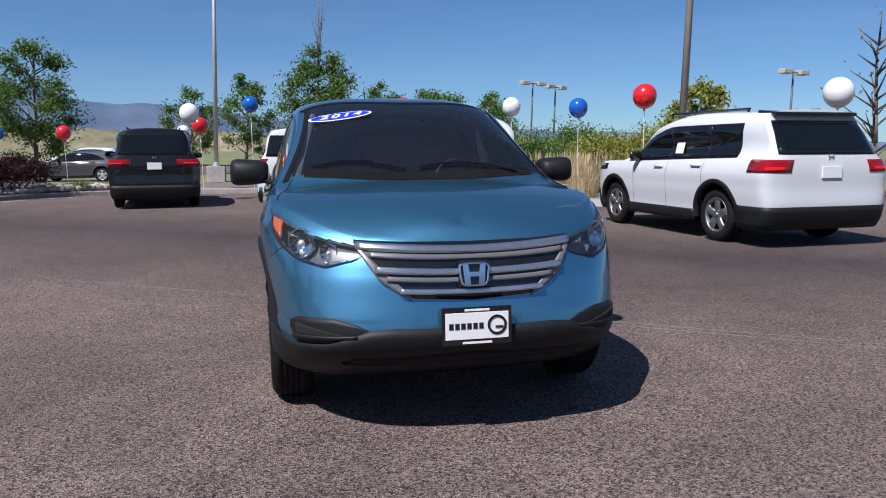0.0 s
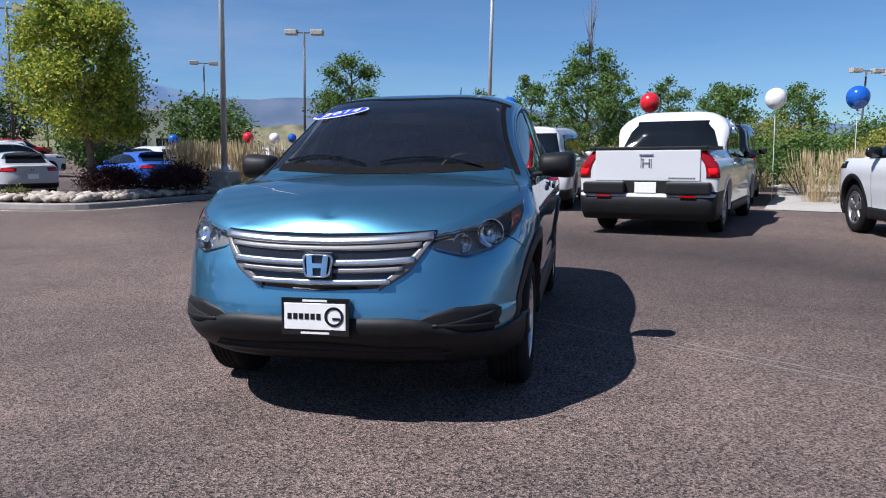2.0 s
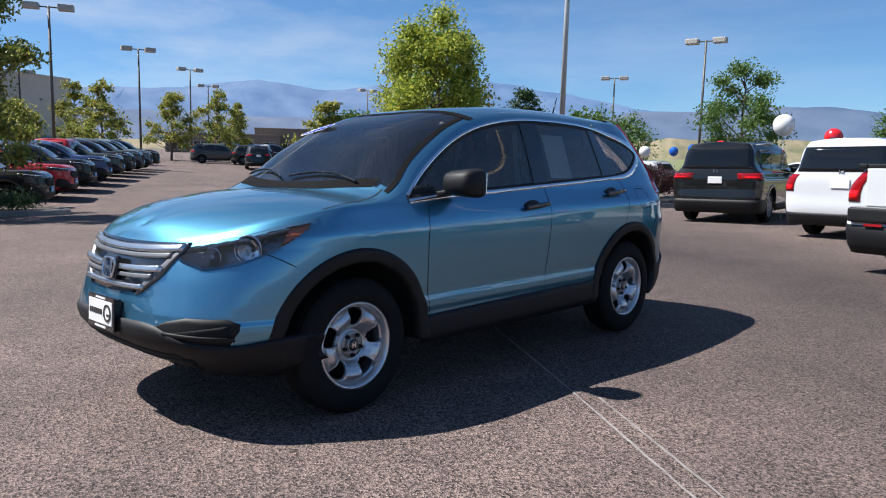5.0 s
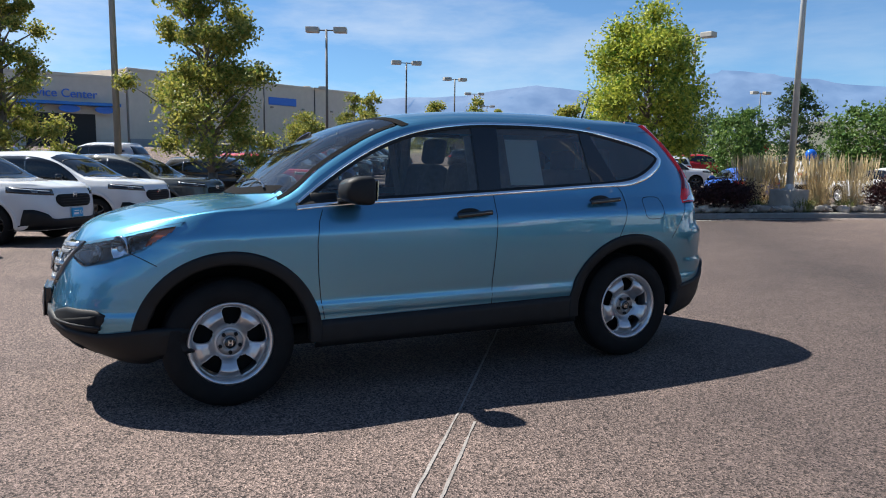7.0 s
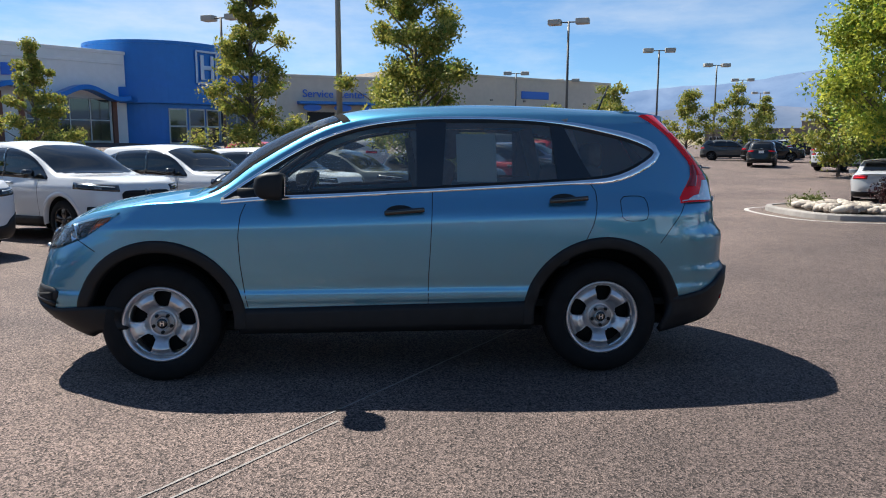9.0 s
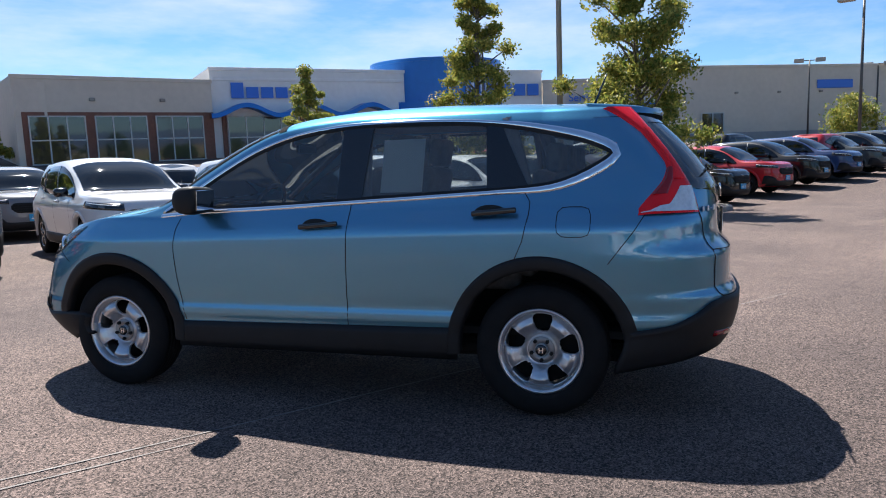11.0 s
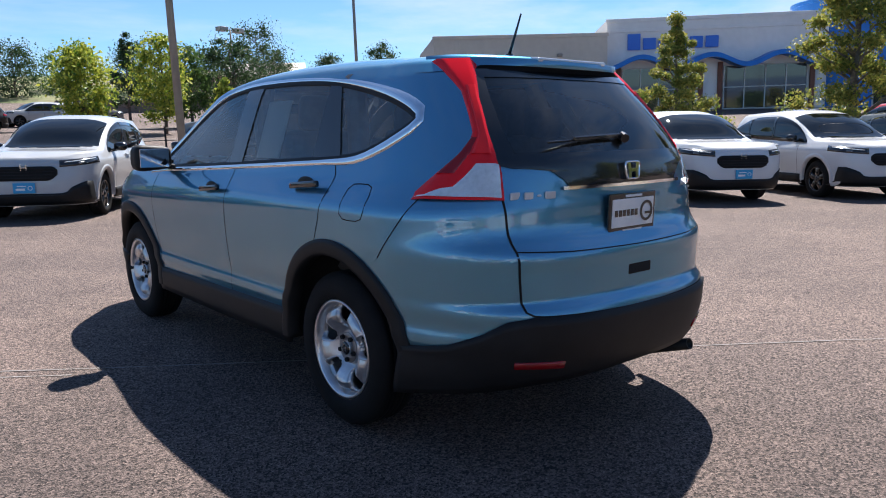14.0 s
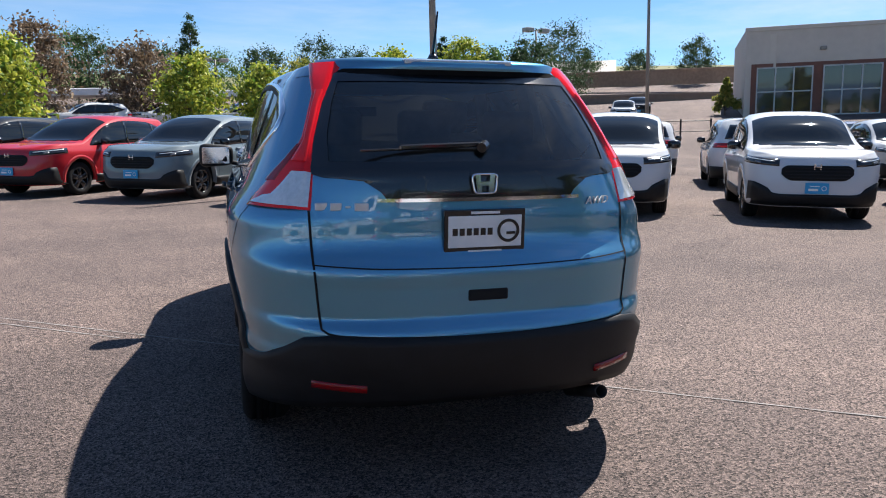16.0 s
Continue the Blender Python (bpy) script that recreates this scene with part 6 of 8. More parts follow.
# ---- vegetation ----
def leaf_cloud(centres, radii, count, size, rng, flat=0.75, reach=1.12):
    """Many small bent leaves strewn round the clump centres."""
    idx = rng.integers(0, len(centres), count)
    d = rng.normal(size=(count, 3))
    d /= np.linalg.norm(d, axis=1, keepdims=True)
    pos = centres[idx] + d * (radii[idx] * np.minimum(np.abs(rng.normal(0, 0.55 * reach, count)), reach))[:, None] * np.array([1, 1, flat])
    a = rng.normal(size=(count, 3))
    a[:, 2] -= 0.4
    a /= np.linalg.norm(a, axis=1, keepdims=True)
    b = np.cross(a, rng.normal(size=(count, 3)))
    b /= np.linalg.norm(b, axis=1, keepdims=True) + 1e-9
    s = size * rng.uniform(0.6, 1.4, count)[:, None]
    nrm = np.cross(a, b)
    v = np.stack([pos - a * s * 0.5, pos + b * s * 0.30 + nrm * s * 0.10, pos + a * s * 0.6, pos - b * s * 0.30 + nrm * s * 0.10], 1).reshape(-1, 3)
    f = [(4 * i, 4 * i + 1, 4 * i + 2, 4 * i + 3) for i in range(count)]
    return v, f


def make_tree(name, label, x, y, height, crown_r, trunk_h, leaves, n=3500, size=0.13, form="round", seed=1, bark=None, bare_top=0.0, base=None, lobes=26, reach=1.12):
    rng = np.random.default_rng(seed)
    t = empty(name, upright(x, y, base), label, "tree")
    lean = rng.normal(0, 0.03, 2)
    rt = 0.016 * height + 0.03
    top = Vector((lean[0] * height, lean[1] * height, height * 0.93))
    segs = []
    prev = Vector((0, 0, -0.05))
    for k in range(1, 7):
        q = Vector((top.x * k / 6 + rng.normal(0, 0.03), top.y * k / 6 + rng.normal(0, 0.03), top.z * k / 6))
        segs.append(tube_between(prev, q, rt * (1 - (k - 1) / 6.5), rt * (1 - k / 6.5), 8))
        prev = q
    cents, rads = [], []
    ch = height - trunk_h
    for k in range(lobes):
        u = (k + 0.5) / lobes
        z = trunk_h + ch * (0.05 + 0.93 * u)
        if form == "cone":
            prof = 1.02 - 0.93 * u
        elif form == "column":
            prof = 0.55 + 0.55 * math.sin(math.pi * min(1, u * 1.1 + 0.12))
            prof *= 1 - 0.55 * max(0, u - 0.55) / 0.45
        else:
            prof = math.sin(math.pi * (0.16 + 0.78 * u)) ** 0.75
        an = k * 2.4 + rng.normal(0, 0.35)
        rr = crown_r * prof * (rng.uniform(0.45, 0.88) if form == "round" else rng.uniform(0.22, 1.12))
        c = Vector((math.cos(an) * rr + lean[0] * z, math.sin(an) * rr + lean[1] * z, z + rng.normal(0, 0.05 * ch)))
        cents.append(c)
        rads.append(crown_r * (rng.uniform(0.26, 0.46) if form == "round" else rng.uniform(0.13, 0.30)) * (0.55 + 0.5 * prof))
        zb = min(max(trunk_h * 0.8, c.z - rr * 0.7), height * 0.84)
        o = Vector((lean[0] * zb, lean[1] * zb, zb))
        segs.append(tube_between(o, c, rt * 0.32, 0.008, 5))
    if bare_top:
        for k in range(9):
            an, z0 = rng.uniform(0, 6.28), height * rng.uniform(0.8, 0.95)
            p0 = Vector((0, 0, z0))
            p1 = p0 + Vector((math.cos(an) * 0.18, math.sin(an) * 0.18, bare_top * rng.uniform(0.5, 1.0)))
            segs.append(tube_between(p0, p1, 0.02, 0.005, 5))
            segs.append(tube_between(p0.lerp(p1, 0.5), p1 + Vector((rng.normal(0, 0.2), rng.normal(0, 0.2), -0.2)), 0.01, 0.004, 4))
    part("trunk", join_bm(*segs), bark or M_bark, t, smooth=True)
    v, f = leaf_cloud(np.array([tuple(c) for c in cents]), np.array(rads), n, size, rng, 0.75, reach)
    link_mesh("crown", v, f, leaves, t, smooth=False)
    return t


def make_shrub(name, label, x, y, rx, h, leaves, n=1600, size=0.06, seed=1, z0=0.0, cat="shrub"):
    rng = np.random.default_rng(seed)
    s = empty(name, Matrix.Translation((x, y, H(x, y) + z0)), label, cat)
    cents, rads = [], []
    for k in range(16):
        an, rr = k * 2.4, rx * math.sqrt((k + 0.5) / 16) * 0.75
        cents.append((math.cos(an) * rr, math.sin(an) * rr, h * (0.35 + 0.35 * (1 - rr / rx) + rng.normal(0, 0.04))))
        rads.append(rx * rng.uniform(0.28, 0.42))
    stems = [tube_between((c[0] * 0.15, c[1] * 0.15, -0.03), c, 0.018, 0.006, 5) for c in cents]
    part("stem", join_bm(*stems), M_bark, s)
    v, f = leaf_cloud(np.array(cents), np.array(rads), n, size, rng, 0.9)
    v[:, 2] = np.maximum(v[:, 2], 0.01)
    link_mesh("foliage", v, f, leaves, s, smooth=False)
    return s


def make_grass(name, label, x, y, r, h, mat_, n=260, seed=1, z0=0.0, plume=True):
    """A clump of blades; tall dry kinds carry feathery heads."""
    rng = np.random.default_rng(seed)
    V, F = [], []
    for k in range(n):
        an, rr = rng.uniform(0, 6.28), r * math.sqrt(rng.uniform()) * 0.45
        b = np.array([math.cos(an) * rr, math.sin(an) * rr, -0.02])
        out = np.array([math.cos(an), math.sin(an), 0]) * rng.uniform(0.1, 0.75) * r
        hh = h * rng.uniform(0.6, 1.05)
        side = np.array([-math.sin(an), math.cos(an), 0]) * 0.0045
        i = len(V)
        mid, tip = b + out * 0.35 + np.array([0, 0, hh * 0.65]), b + out + np.array([0, 0, hh])
        V += [b - side, b + side, mid + side, mid - side, tip]
        F += [(i, i + 1, i + 2, i + 3), (i + 3, i + 2, i + 4)]
        if plume:
            w = side * 3.5
            j = len(V)
            up = np.array([out[0] * 0.1, out[1] * 0.1, hh * 0.22])
            V += [tip - up * 0.5, tip - w + up * 0.2, tip + up, tip + w + up * 0.2]
            F += [(j, j + 1, j + 2, j + 3)]
    g_ = link_mesh(name, V, F, mat_, None, label, smooth=False)
    g_.matrix_world = Matrix.Translation((x, y, H(x, y) + z0))
    return tagged(g_, label, "grass")


# ---- paving, kerbs, beds ----
def offset_poly(pts, d):
    n, out = len(pts), []
    for i in range(n):
        p0, p1, p2 = (Vector(pts[(i + k) % n]) for k in (-1, 0, 1))
        e0, e1 = (p1 - p0).normalized(), (p2 - p1).normalized()
        m = Vector((-(e0.y + e1.y), e0.x + e1.x))
        m = m.normalized() / max(0.4, math.cos(e0.angle(e1) / 2)) if m.length > 1e-6 else Vector((-e0.y, e0.x))
        out.append(p1 + m * d)
    return out


def smooth_loop(pts, times=2):
    for _ in range(times):
        out = []
        for i in range(len(pts)):
            a, b = Vector(pts[i]), Vector(pts[(i + 1) % len(pts)])
            out += [a.lerp(b, 0.25), a.lerp(b, 0.75)]
        pts = out
    return [tuple(p) for p in pts]


def island(pts, bed_mat, bed_label, kerb_w=0.16, kerb_h=0.14):
    """A kerbed bed. The loop runs anticlockwise."""
    loop = smooth_loop(pts)
    inner = offset_poly(loop, kerb_w)
    n = len(loop)
    V, F = [], []
    prof = [(0.0, -0.05), (0.012, kerb_h - 0.03), (0.035, kerb_h), (kerb_w, kerb_h), (kerb_w, -0.05)]
    for i in range(n):
        o, q = Vector(loop[i]), Vector(inner[i])
        for t, z in prof:
            p = o.lerp(q, t / kerb_w)
            V.append((p.x, p.y, z + H(p.x, p.y)))
    m = len(prof)
    for i in range(n):
        for j in range(m - 1):
            k = (i + 1) % n
            F.append((i * m + j, k * m + j, k * m + j + 1, i * m + j + 1))
    kb = link_mesh("kerb", V, F, M_kerb, None, smooth=False)
    tagged(kb, "grey concrete kerb round a planted bed", "kerb", "", "structure")
    bm = bmesh.new()
    bv = [bm.verts.new((p.x, p.y, H(p.x, p.y) + kerb_h - 0.03)) for p in inner]
    for tri in geometry.tessellate_polygon([[Vector((p.x, p.y, 0)) for p in inner]]):
        f_ = bm.faces.new([bv[i] for i in tri])
        if f_.calc_area() and (f_.normal_update() or f_.normal.z < 0):
            f_.normal_flip()
    bed = part("planting_bed", bm, bed_mat)
    tagged(bed, bed_label, "bed", "", "structure")
    return bed, inner


def flat_patch(name, pts, z, mat_, label, cat, sub=0):
    bm = bmesh.new()
    bm.faces.new([bm.verts.new((x, y, H(x, y) + z)) for x, y in pts])
    bmesh.ops.triangulate(bm, faces=bm.faces)
    for _ in range(sub):
        bmesh.ops.subdivide_edges(bm, edges=bm.edges, cuts=1, use_grid_fill=True)
    for v_ in bm.verts:
        v_.co.z = H(v_.co.x, v_.co.y) + z
    ob = part(name, bm, mat_)
    return tagged(ob, label, cat, "", "structure")


ISLE = [(-14.9, 11.0), (-14.2, 10.3), (-12.5, 9.9), (-10.6, 9.75), (-9.9, 10.6), (-9.6, 13.0), (-8.6, 16.2), (-7.4, 18.2), (-5.6, 19.3), (-3.2, 19.6), (-1.6, 19.2), (0.4, 18.9), (2.6, 19.3), (4.8, 20.2), (6.4, 21.3), (7.6, 22.8), (4.0, 25.2), (-4.0, 27.5), (-9.0, 26.0), (-12.0, 21.5), (-13.6, 16.0), (-15.1, 12.0)]
bed, inner_loop = island(ISLE, M_soil, "dark mulch bed of the planted island")
line_in, line_out = offset_poly(smooth_loop(ISLE), -0.42), offset_poly(smooth_loop(ISLE), -0.54)
V = [(p.x, p.y, H(p.x, p.y) + 0.005) for a_, b_ in zip(line_in, line_out) for p in (a_, b_)]
m_ = len(line_in)
tagged(link_mesh("kerb_line", V, [(2 * i, 2 * i + 1, 2 * ((i + 1) % m_) + 1, 2 * ((i + 1) % m_)) for i in range(m_)], mat("worn_white_line", (0.42, 0.40, 0.37), 0.85, 0, 0.3, 20), None, smooth=False), "worn pale line along the island kerb", "ground marking", "", "structure")
ISLE2 = [(-15.7, 3.0), (-16.9, 3.6), (-18.1, 3.0), (-19.6, 0.6), (-21.0, -2.2), (-20.6, -3.0), (-19.3, -3.2), (-17.6, -0.8)]
island(ISLE2, M_soil, "mulch bed with a young tree and low junipers")
flat_patch("driveway_apron", [(4.75, 11.05), (9.6, 8.6), (13.5, 16.0), (12.0, 20.5), (8.0, 23.6), (6.4, 17.0)], 0.012, M_concrete, "pale concrete driveway apron", "pavement")
flat_patch("verge", [(7.8, 23.8), (12.2, 20.6), (13.8, 16.0), (22, 10), (60, 14), (40, 46), (0, 46), (-12, 34), (-9, 26.4), (-4, 27.9), (4, 25.6)], 0.02, M_drygrass, "dry grass verge beyond the lot", "ground", 2)
flat_patch("far_field", [(-300, 110), (-120, 100), (0, 70), (120, 60), (400, 100), (600, 900), (-700, 900)], 0.03, M_drygrass, "dry grass fields towards the hills", "ground", 2)
flat_patch("hillside", [(-90, -95), (60, -58), (90, -60), (200, -200), (-200, -260), (-180, -120)], 0.05, M_drygrass, "grassy slope behind the showroom lot", "ground", 5)
# pale seam lines in the asphalt
for a, b in (((1.42, -0.24), (4.4, -2.42)), ((1.60, -0.24), (4.6, -2.42)), ((1.45, -0.26), (-3.2, 3.0))):
    a, b = Vector(a), Vector(b)
    d = (b - a).normalized()
    nrm = Vector((-d.y, d.x)) * 0.007
    rng = np.random.default_rng(3)
    V, F = [], []
    for k in range(41):
        p = a.lerp(b, k / 40) + Vector((rng.normal(0, 0.0015), rng.normal(0, 0.0015)))
        w = rng.uniform(0.5, 1.2)
        V += [(*(p - nrm * w), 0.004), (*(p + nrm * w), 0.004)]
        if k and rng.uniform() > 0.12:
            F.append((2 * k - 2, 2 * k, 2 * k + 1, 2 * k - 1))
    tagged(link_mesh("seam_line", V, F, mat("pale_seam", (0.24, 0.22, 0.205), 0.9, 0, 0.3, 60), None, smooth=False), "faint pale seam line in the asphalt", "ground marking", "", "structure")

# ---- planting on the islands ----
make_tree("maple_tree", "bushy lime-green maple with yellowing leaves in the rock bed", -12.0, 12.5, 5.5, 1.95, 1.75, L_lime, 46000, 0.10, "round", 5, lobes=40)
make_tree("young_maple_tree", "tall slim green maple with first yellow leaves", -16.8, 1.06, 7.6, 2.6, 1.5, L_gold, 52000, 0.10, "cone", 8, M_palebark, lobes=75)
make_tree("slim_maple_tree", "slim maple turning gold behind the parked cars", -19.2, -4.3, 7.4, 1.9, 1.5, L_gold, 34000, 0.10, "cone", 9, M_palebark, lobes=64)
make_tree("small_maple_tree", "rounded gold-green maple before the showroom", -26.0, -14.0, 5.6, 1.9, 0.9, L_gold, 22000, 0.12, "cone", 10, M_palebark, lobes=44)
make_shrub("barberry_shrub", "dark purple rounded barberry bush", -10.1, 13.5, 1.0, 1.05, L_purple, 15000, 0.055, 1, 0.1)
make_shrub("barberry_shrub", "dark purple rounded barberry bush", -11.7, 12.9, 0.95, 1.0, L_purple, 15000, 0.055, 2, 0.1)
make_shrub("barberry_shrub", "dark purple rounded barberry bush", -8.2, 18.4, 1.25, 1.35, L_purple, 18000, 0.06, 3, 0.1)
for i, (x, y) in enumerate(((-10.6, 15.0), (-10.3, 15.9), (-9.4, 16.4), (-9.9, 16.9), (-9.0, 17.2), (-11.0, 15.8))):
    make_grass("feather_grass", "clump of tall straw-coloured feather grass", x, y, 0.65, 1.35, L_straw, 240, 20 + i, 0.1)
for i, (x, y) in enumerate(((-9.9, 14.5), (-9.2, 15.5), (-8.8, 16.6), (-6.6, 19.2), (-5.4, 20.0))):
    make_grass("bunch_grass", "low clump of green-yellow grass", x, y, 0.5, 0.5, L_bunch, 200, 40 + i, 0.1, False)
make_shrub("juniper_shrub", "low spreading green juniper", -17.2, 2.2, 0.9, 0.5, L_dark, 1800, 0.07, 6, 0.1)
make_shrub("juniper_shrub", "low spreading green juniper", -13.4, 11.2, 0.6, 0.4, L_bunch, 1200, 0.06, 7, 0.1)
for i, (x, y, r_, h_) in enumerate(((7.0, 16.6, 1.3, 2.1), (8.9, 15.5, 1.2, 2.2), (6.0, 19.0, 1.3, 2.2), (10.6, 15.4, 1.3, 2.3), (11.9, 13.6, 1.3, 2.4), (5.0, 21.0, 1.2, 2.2), (9.5, 18.6, 1.6, 2.6), (12.2, 17.4, 1.6, 2.6), (14.6, 14.8, 1.6, 2.7), (8.0, 24.0, 1.8, 2.8), (11.0, 22.0, 1.7, 2.7), (3.4, 23.4, 1.5, 2.2))):
    make_shrub("shrub", "tall loose olive-green shrub behind the driveway", x, y, r_ * 1.15, h_ * 1.05, L_gold if i % 2 else L_green, 7000, 0.085, 50 + i, 0, "shrub")
for i, (x, y) in enumerate(((6.5, 13.6), (7.0, 12.9), (7.6, 13.6), (9.3, 13.2), (7.9, 14.8), (6.8, 20.6), (7.6, 20.2))):
    make_grass("feather_grass", "clump of tall straw-coloured feather grass", x, y, 0.8, 1.05, L_straw, 170, 60 + i)
make_tree("cottonwood_tree", "green tree with a bare dead top", 1.0, 25.6, 5.2, 1.9, 1.2, L_green, 16000, 0.11, "round", 12, bare_top=2.9, lobes=44)
make_tree("ash_tree", "loose green ash beyond the lot", -12.9, 37.0, 6.6, 2.4, 1.3, L_green, 16000, 0.14, "round", 13)
make_tree("ash_tree", "small loose green tree beyond the lot", -2.2, 36.0, 5.2, 1.6, 1.3, L_green, 7000, 0.13, "round", 14)
for i, (x, y, h_, r_) in enumerate(((5.5, 38, 5.0, 1.6), (8.5, 40, 4.8, 1.7), (3.0, 44, 5.4, 1.7), (14.0, 18.5, 3.6, 1.4), (12.0, 37, 4.6, 1.8), (7.5, 31, 4.2, 1.5), (-5.5, 41, 4.8, 1.9))):
    make_tree("ash_tree", "small loose green tree beyond the lot", x, y, h_, r_, 1.2, L_gold if i == 3 else L_green, 7000, 0.13, "round", 15 + i)
make_tree("bare_tree", "leafless young tree by the driveway", 14.0, 10.6, 4.6, 1.3, 1.2, L_rust, 60, 0.1, "round", 19, lobes=30)
FAR_TREES = [(-33.4, 44.4, 7.0, 3.0, L_dark, "cone"), (-32.2, 24.0, 4.6, 1.8, L_gold, "column"), (-33.5, 26.5, 4.0, 1.8, L_green, "round"), (-41.1, 36.6, 5.6, 1.6, L_gold, "cone"), (-59.5, 27.0, 6.0, 2.0, L_gold, "column"), (-58.0, 30.5, 6.2, 2.2, L_gold, "column"),
             (-70.0, 39.6, 6.0, 2.2, L_gold, "cone"), (-52.0, 18.2, 5.6, 1.9, L_gold, "column"), (-71.3, 22.9, 7.0, 2.2, L_gold, "column"), (-63.0, 15.5, 4.0, 2.0, L_gold, "round"), (-26.0, 31.0, 4.2, 2.0, L_green, "round"), (-22.0, 36.0, 4.4, 2.2, L_green, "round"),
             (-48.0, 50.0, 5.0, 2.6, L_dark, "round"), (-29.0, 52.0, 5.0, 2.6, L_green, "round"), (-64.0, 62.0, 6.0, 3.0, L_dark, "round"),
             (-22.9, -50.6, 6.5, 3.2, L_dark, "round"), (-18.6, -62.8, 7.0, 1.8, L_dark, "cone"), (-14.5, -43.1, 5.8, 1.7, L_lime, "round"), (-35.4, -72.1, 8.5, 3.6, L_dark, "round"), (-15.8, -37.2, 3.4, 1.1, L_lime, "cone"), (-35.6, -43.9, 2.6, 1.0, L_gold, "cone"),
             (8.6, -24.5, 4.4, 1.6, L_lime, "round"), (11.0, -40.0, 5.6, 2.2, L_rust, "round"), (5.8, -43.1, 5.0, 2.3, L_rust, "round"), (2.6, -35.3, 4.0, 1.7, L_lime, "round"), (-0.8, -33.3, 3.6, 1.5, L_lime, "round"), (3.8, -70.3, 8.5, 2.4, L_dark, "cone"),
             (-8.7, -39.4, 5.0, 1.6, L_lime, "round"), (-19.0, -50.0, 5.8, 1.8, L_green, "round"), (-3.0, -75.0, 6.0, 3.0, L_dark, "round"), (-9.0, -80.0, 7.0, 3.2, L_dark, "round"), (-14.0, -84.0, 6.5, 3.4, L_dark, "round"), (13.0, -72.0, 7.0, 3.2, L_dark, "round"),
             (20.0, -60.0, 6.0, 3.0, L_green, "round"), (-27.0, -86.0, 7.0, 3.4, L_dark, "round"), (-46.0, -88.0, 6.0, 2.6, L_dark, "round"), (-52.0, -84.0, 5.0, 2.4, L_dark, "round"), (-58.0, -80.0, 6.0, 2.6, L_dark, "round"), (-5.0, -58.0, 4.5, 2.0, L_gold, "round"),
             (24.0, -70.0, 6.5, 3.4, L_dark, "round"), (17.0, -82.0, 7.0, 3.6, L_green, "round"), (8.0, -84.0, 6.0, 3.4, L_dark, "round"), (30.0, -64.0, 5.5, 3.2, L_green, "round"), (2.0, -88.0, 6.0, 3.4, L_green, "round"), (-20.0, -90.0, 6.5, 3.4, L_green, "round"), (-40.0, -96.0, 7.0, 3.0, L_dark, "round")]
for i, (x, y, h_, r_, lm, fm_) in enumerate(FAR_TREES):
    words = {L_dark: "dark green", L_gold: "gold-green", L_green: "green", L_lime: "bright green", L_rust: "rust-brown"}[lm]
    make_tree("distant_tree", words + {"cone": " pointed tree", "round": " rounded tree", "column": " slim young tree"}[fm_] + " far beyond the lot", x, y, h_, r_, 0.16 * h_, lm, 6500, 0.20, fm_, 100 + i, lobes=36, reach=1.7, base=H(x, max(y, -78.0)))


# ---- poles, lamps, balloons ----
def tall_pole(x, y, label, m_, r=0.10, h=11.5, plinth=True):
    e = empty("tall_pole", upright(x, y), label, "pole")
    z0 = 0.75 if plinth else 0.0
    part("shaft", cyl_bm(r, r * 0.62, h - z0, 18, Matrix.Translation((0, 0, z0))), m_, e, smooth=True)
    part("flange", join_bm(cyl_bm(r * 2.0, r * 2.0, 0.03, 18, Matrix.Translation((0, 0, z0))), cyl_bm(r * 1.3, r * 1.1, 0.12, 18, Matrix.Translation((0, 0, z0 + 0.03)))), m_, e)
    if plinth:
        part("plinth", box_bm(0.72, 0.72, 0.9, Matrix.Translation((0, 0, 0.30)), 0.03, 2), M_concrete, e, "square concrete plinth")
    return e


for x, y, mt, nm, pl in ((-3.07, 25.96, M_galv, "tall grey steel pole on a concrete plinth", True), (-9.72, 15.51, M_galv, "tall grey steel pole on a concrete plinth among grasses", True), (9.31, 11.85, M_brownpole, "tall tan steel pole beside the driveway", True),
                     (-18.2, -1.4, M_brownpole, "tall bronze steel pole behind the parked cars", True), (-20.66, -30.4, M_brownpole, "tall bronze steel pole towards the showroom", True), (-4.37, -13.98, M_brownpole, "tall bronze steel pole behind the parked cars", True)):
    tall_pole(x, y, nm, mt, 0.092 if mt is M_galv else 0.10, 11.5, pl)


def make_lamp(x, y, h, rz=20, base=None):
    e = empty("lot_lamp", upright(x, y, base, rz), "twin-headed parking lot lamp on a bronze pole", "street lamp", "parking lot lamps")
    part("pole", cyl_bm(0.10, 0.07, h, 12), M_lamppole, e, smooth=True)
    part("arm", box_bm(1.1, 0.07, 0.08, Matrix.Translation((0, 0, h - 0.06)), 0.01, 1), M_lamppole, e)
    for sgn in (1, -1):
        hd = part("lamp_head", box_bm(0.86, 0.66, 0.36, Matrix.Translation((sgn * 0.92, 0, h - 0.04)), 0.06, 2), M_lamphead, e)
        part("lens", box_bm(0.62, 0.50, 0.03, Matrix.Translation((sgn * 0.92, 0, h - 0.20)), 0.01, 1), M_lampglass, hd)
    return e


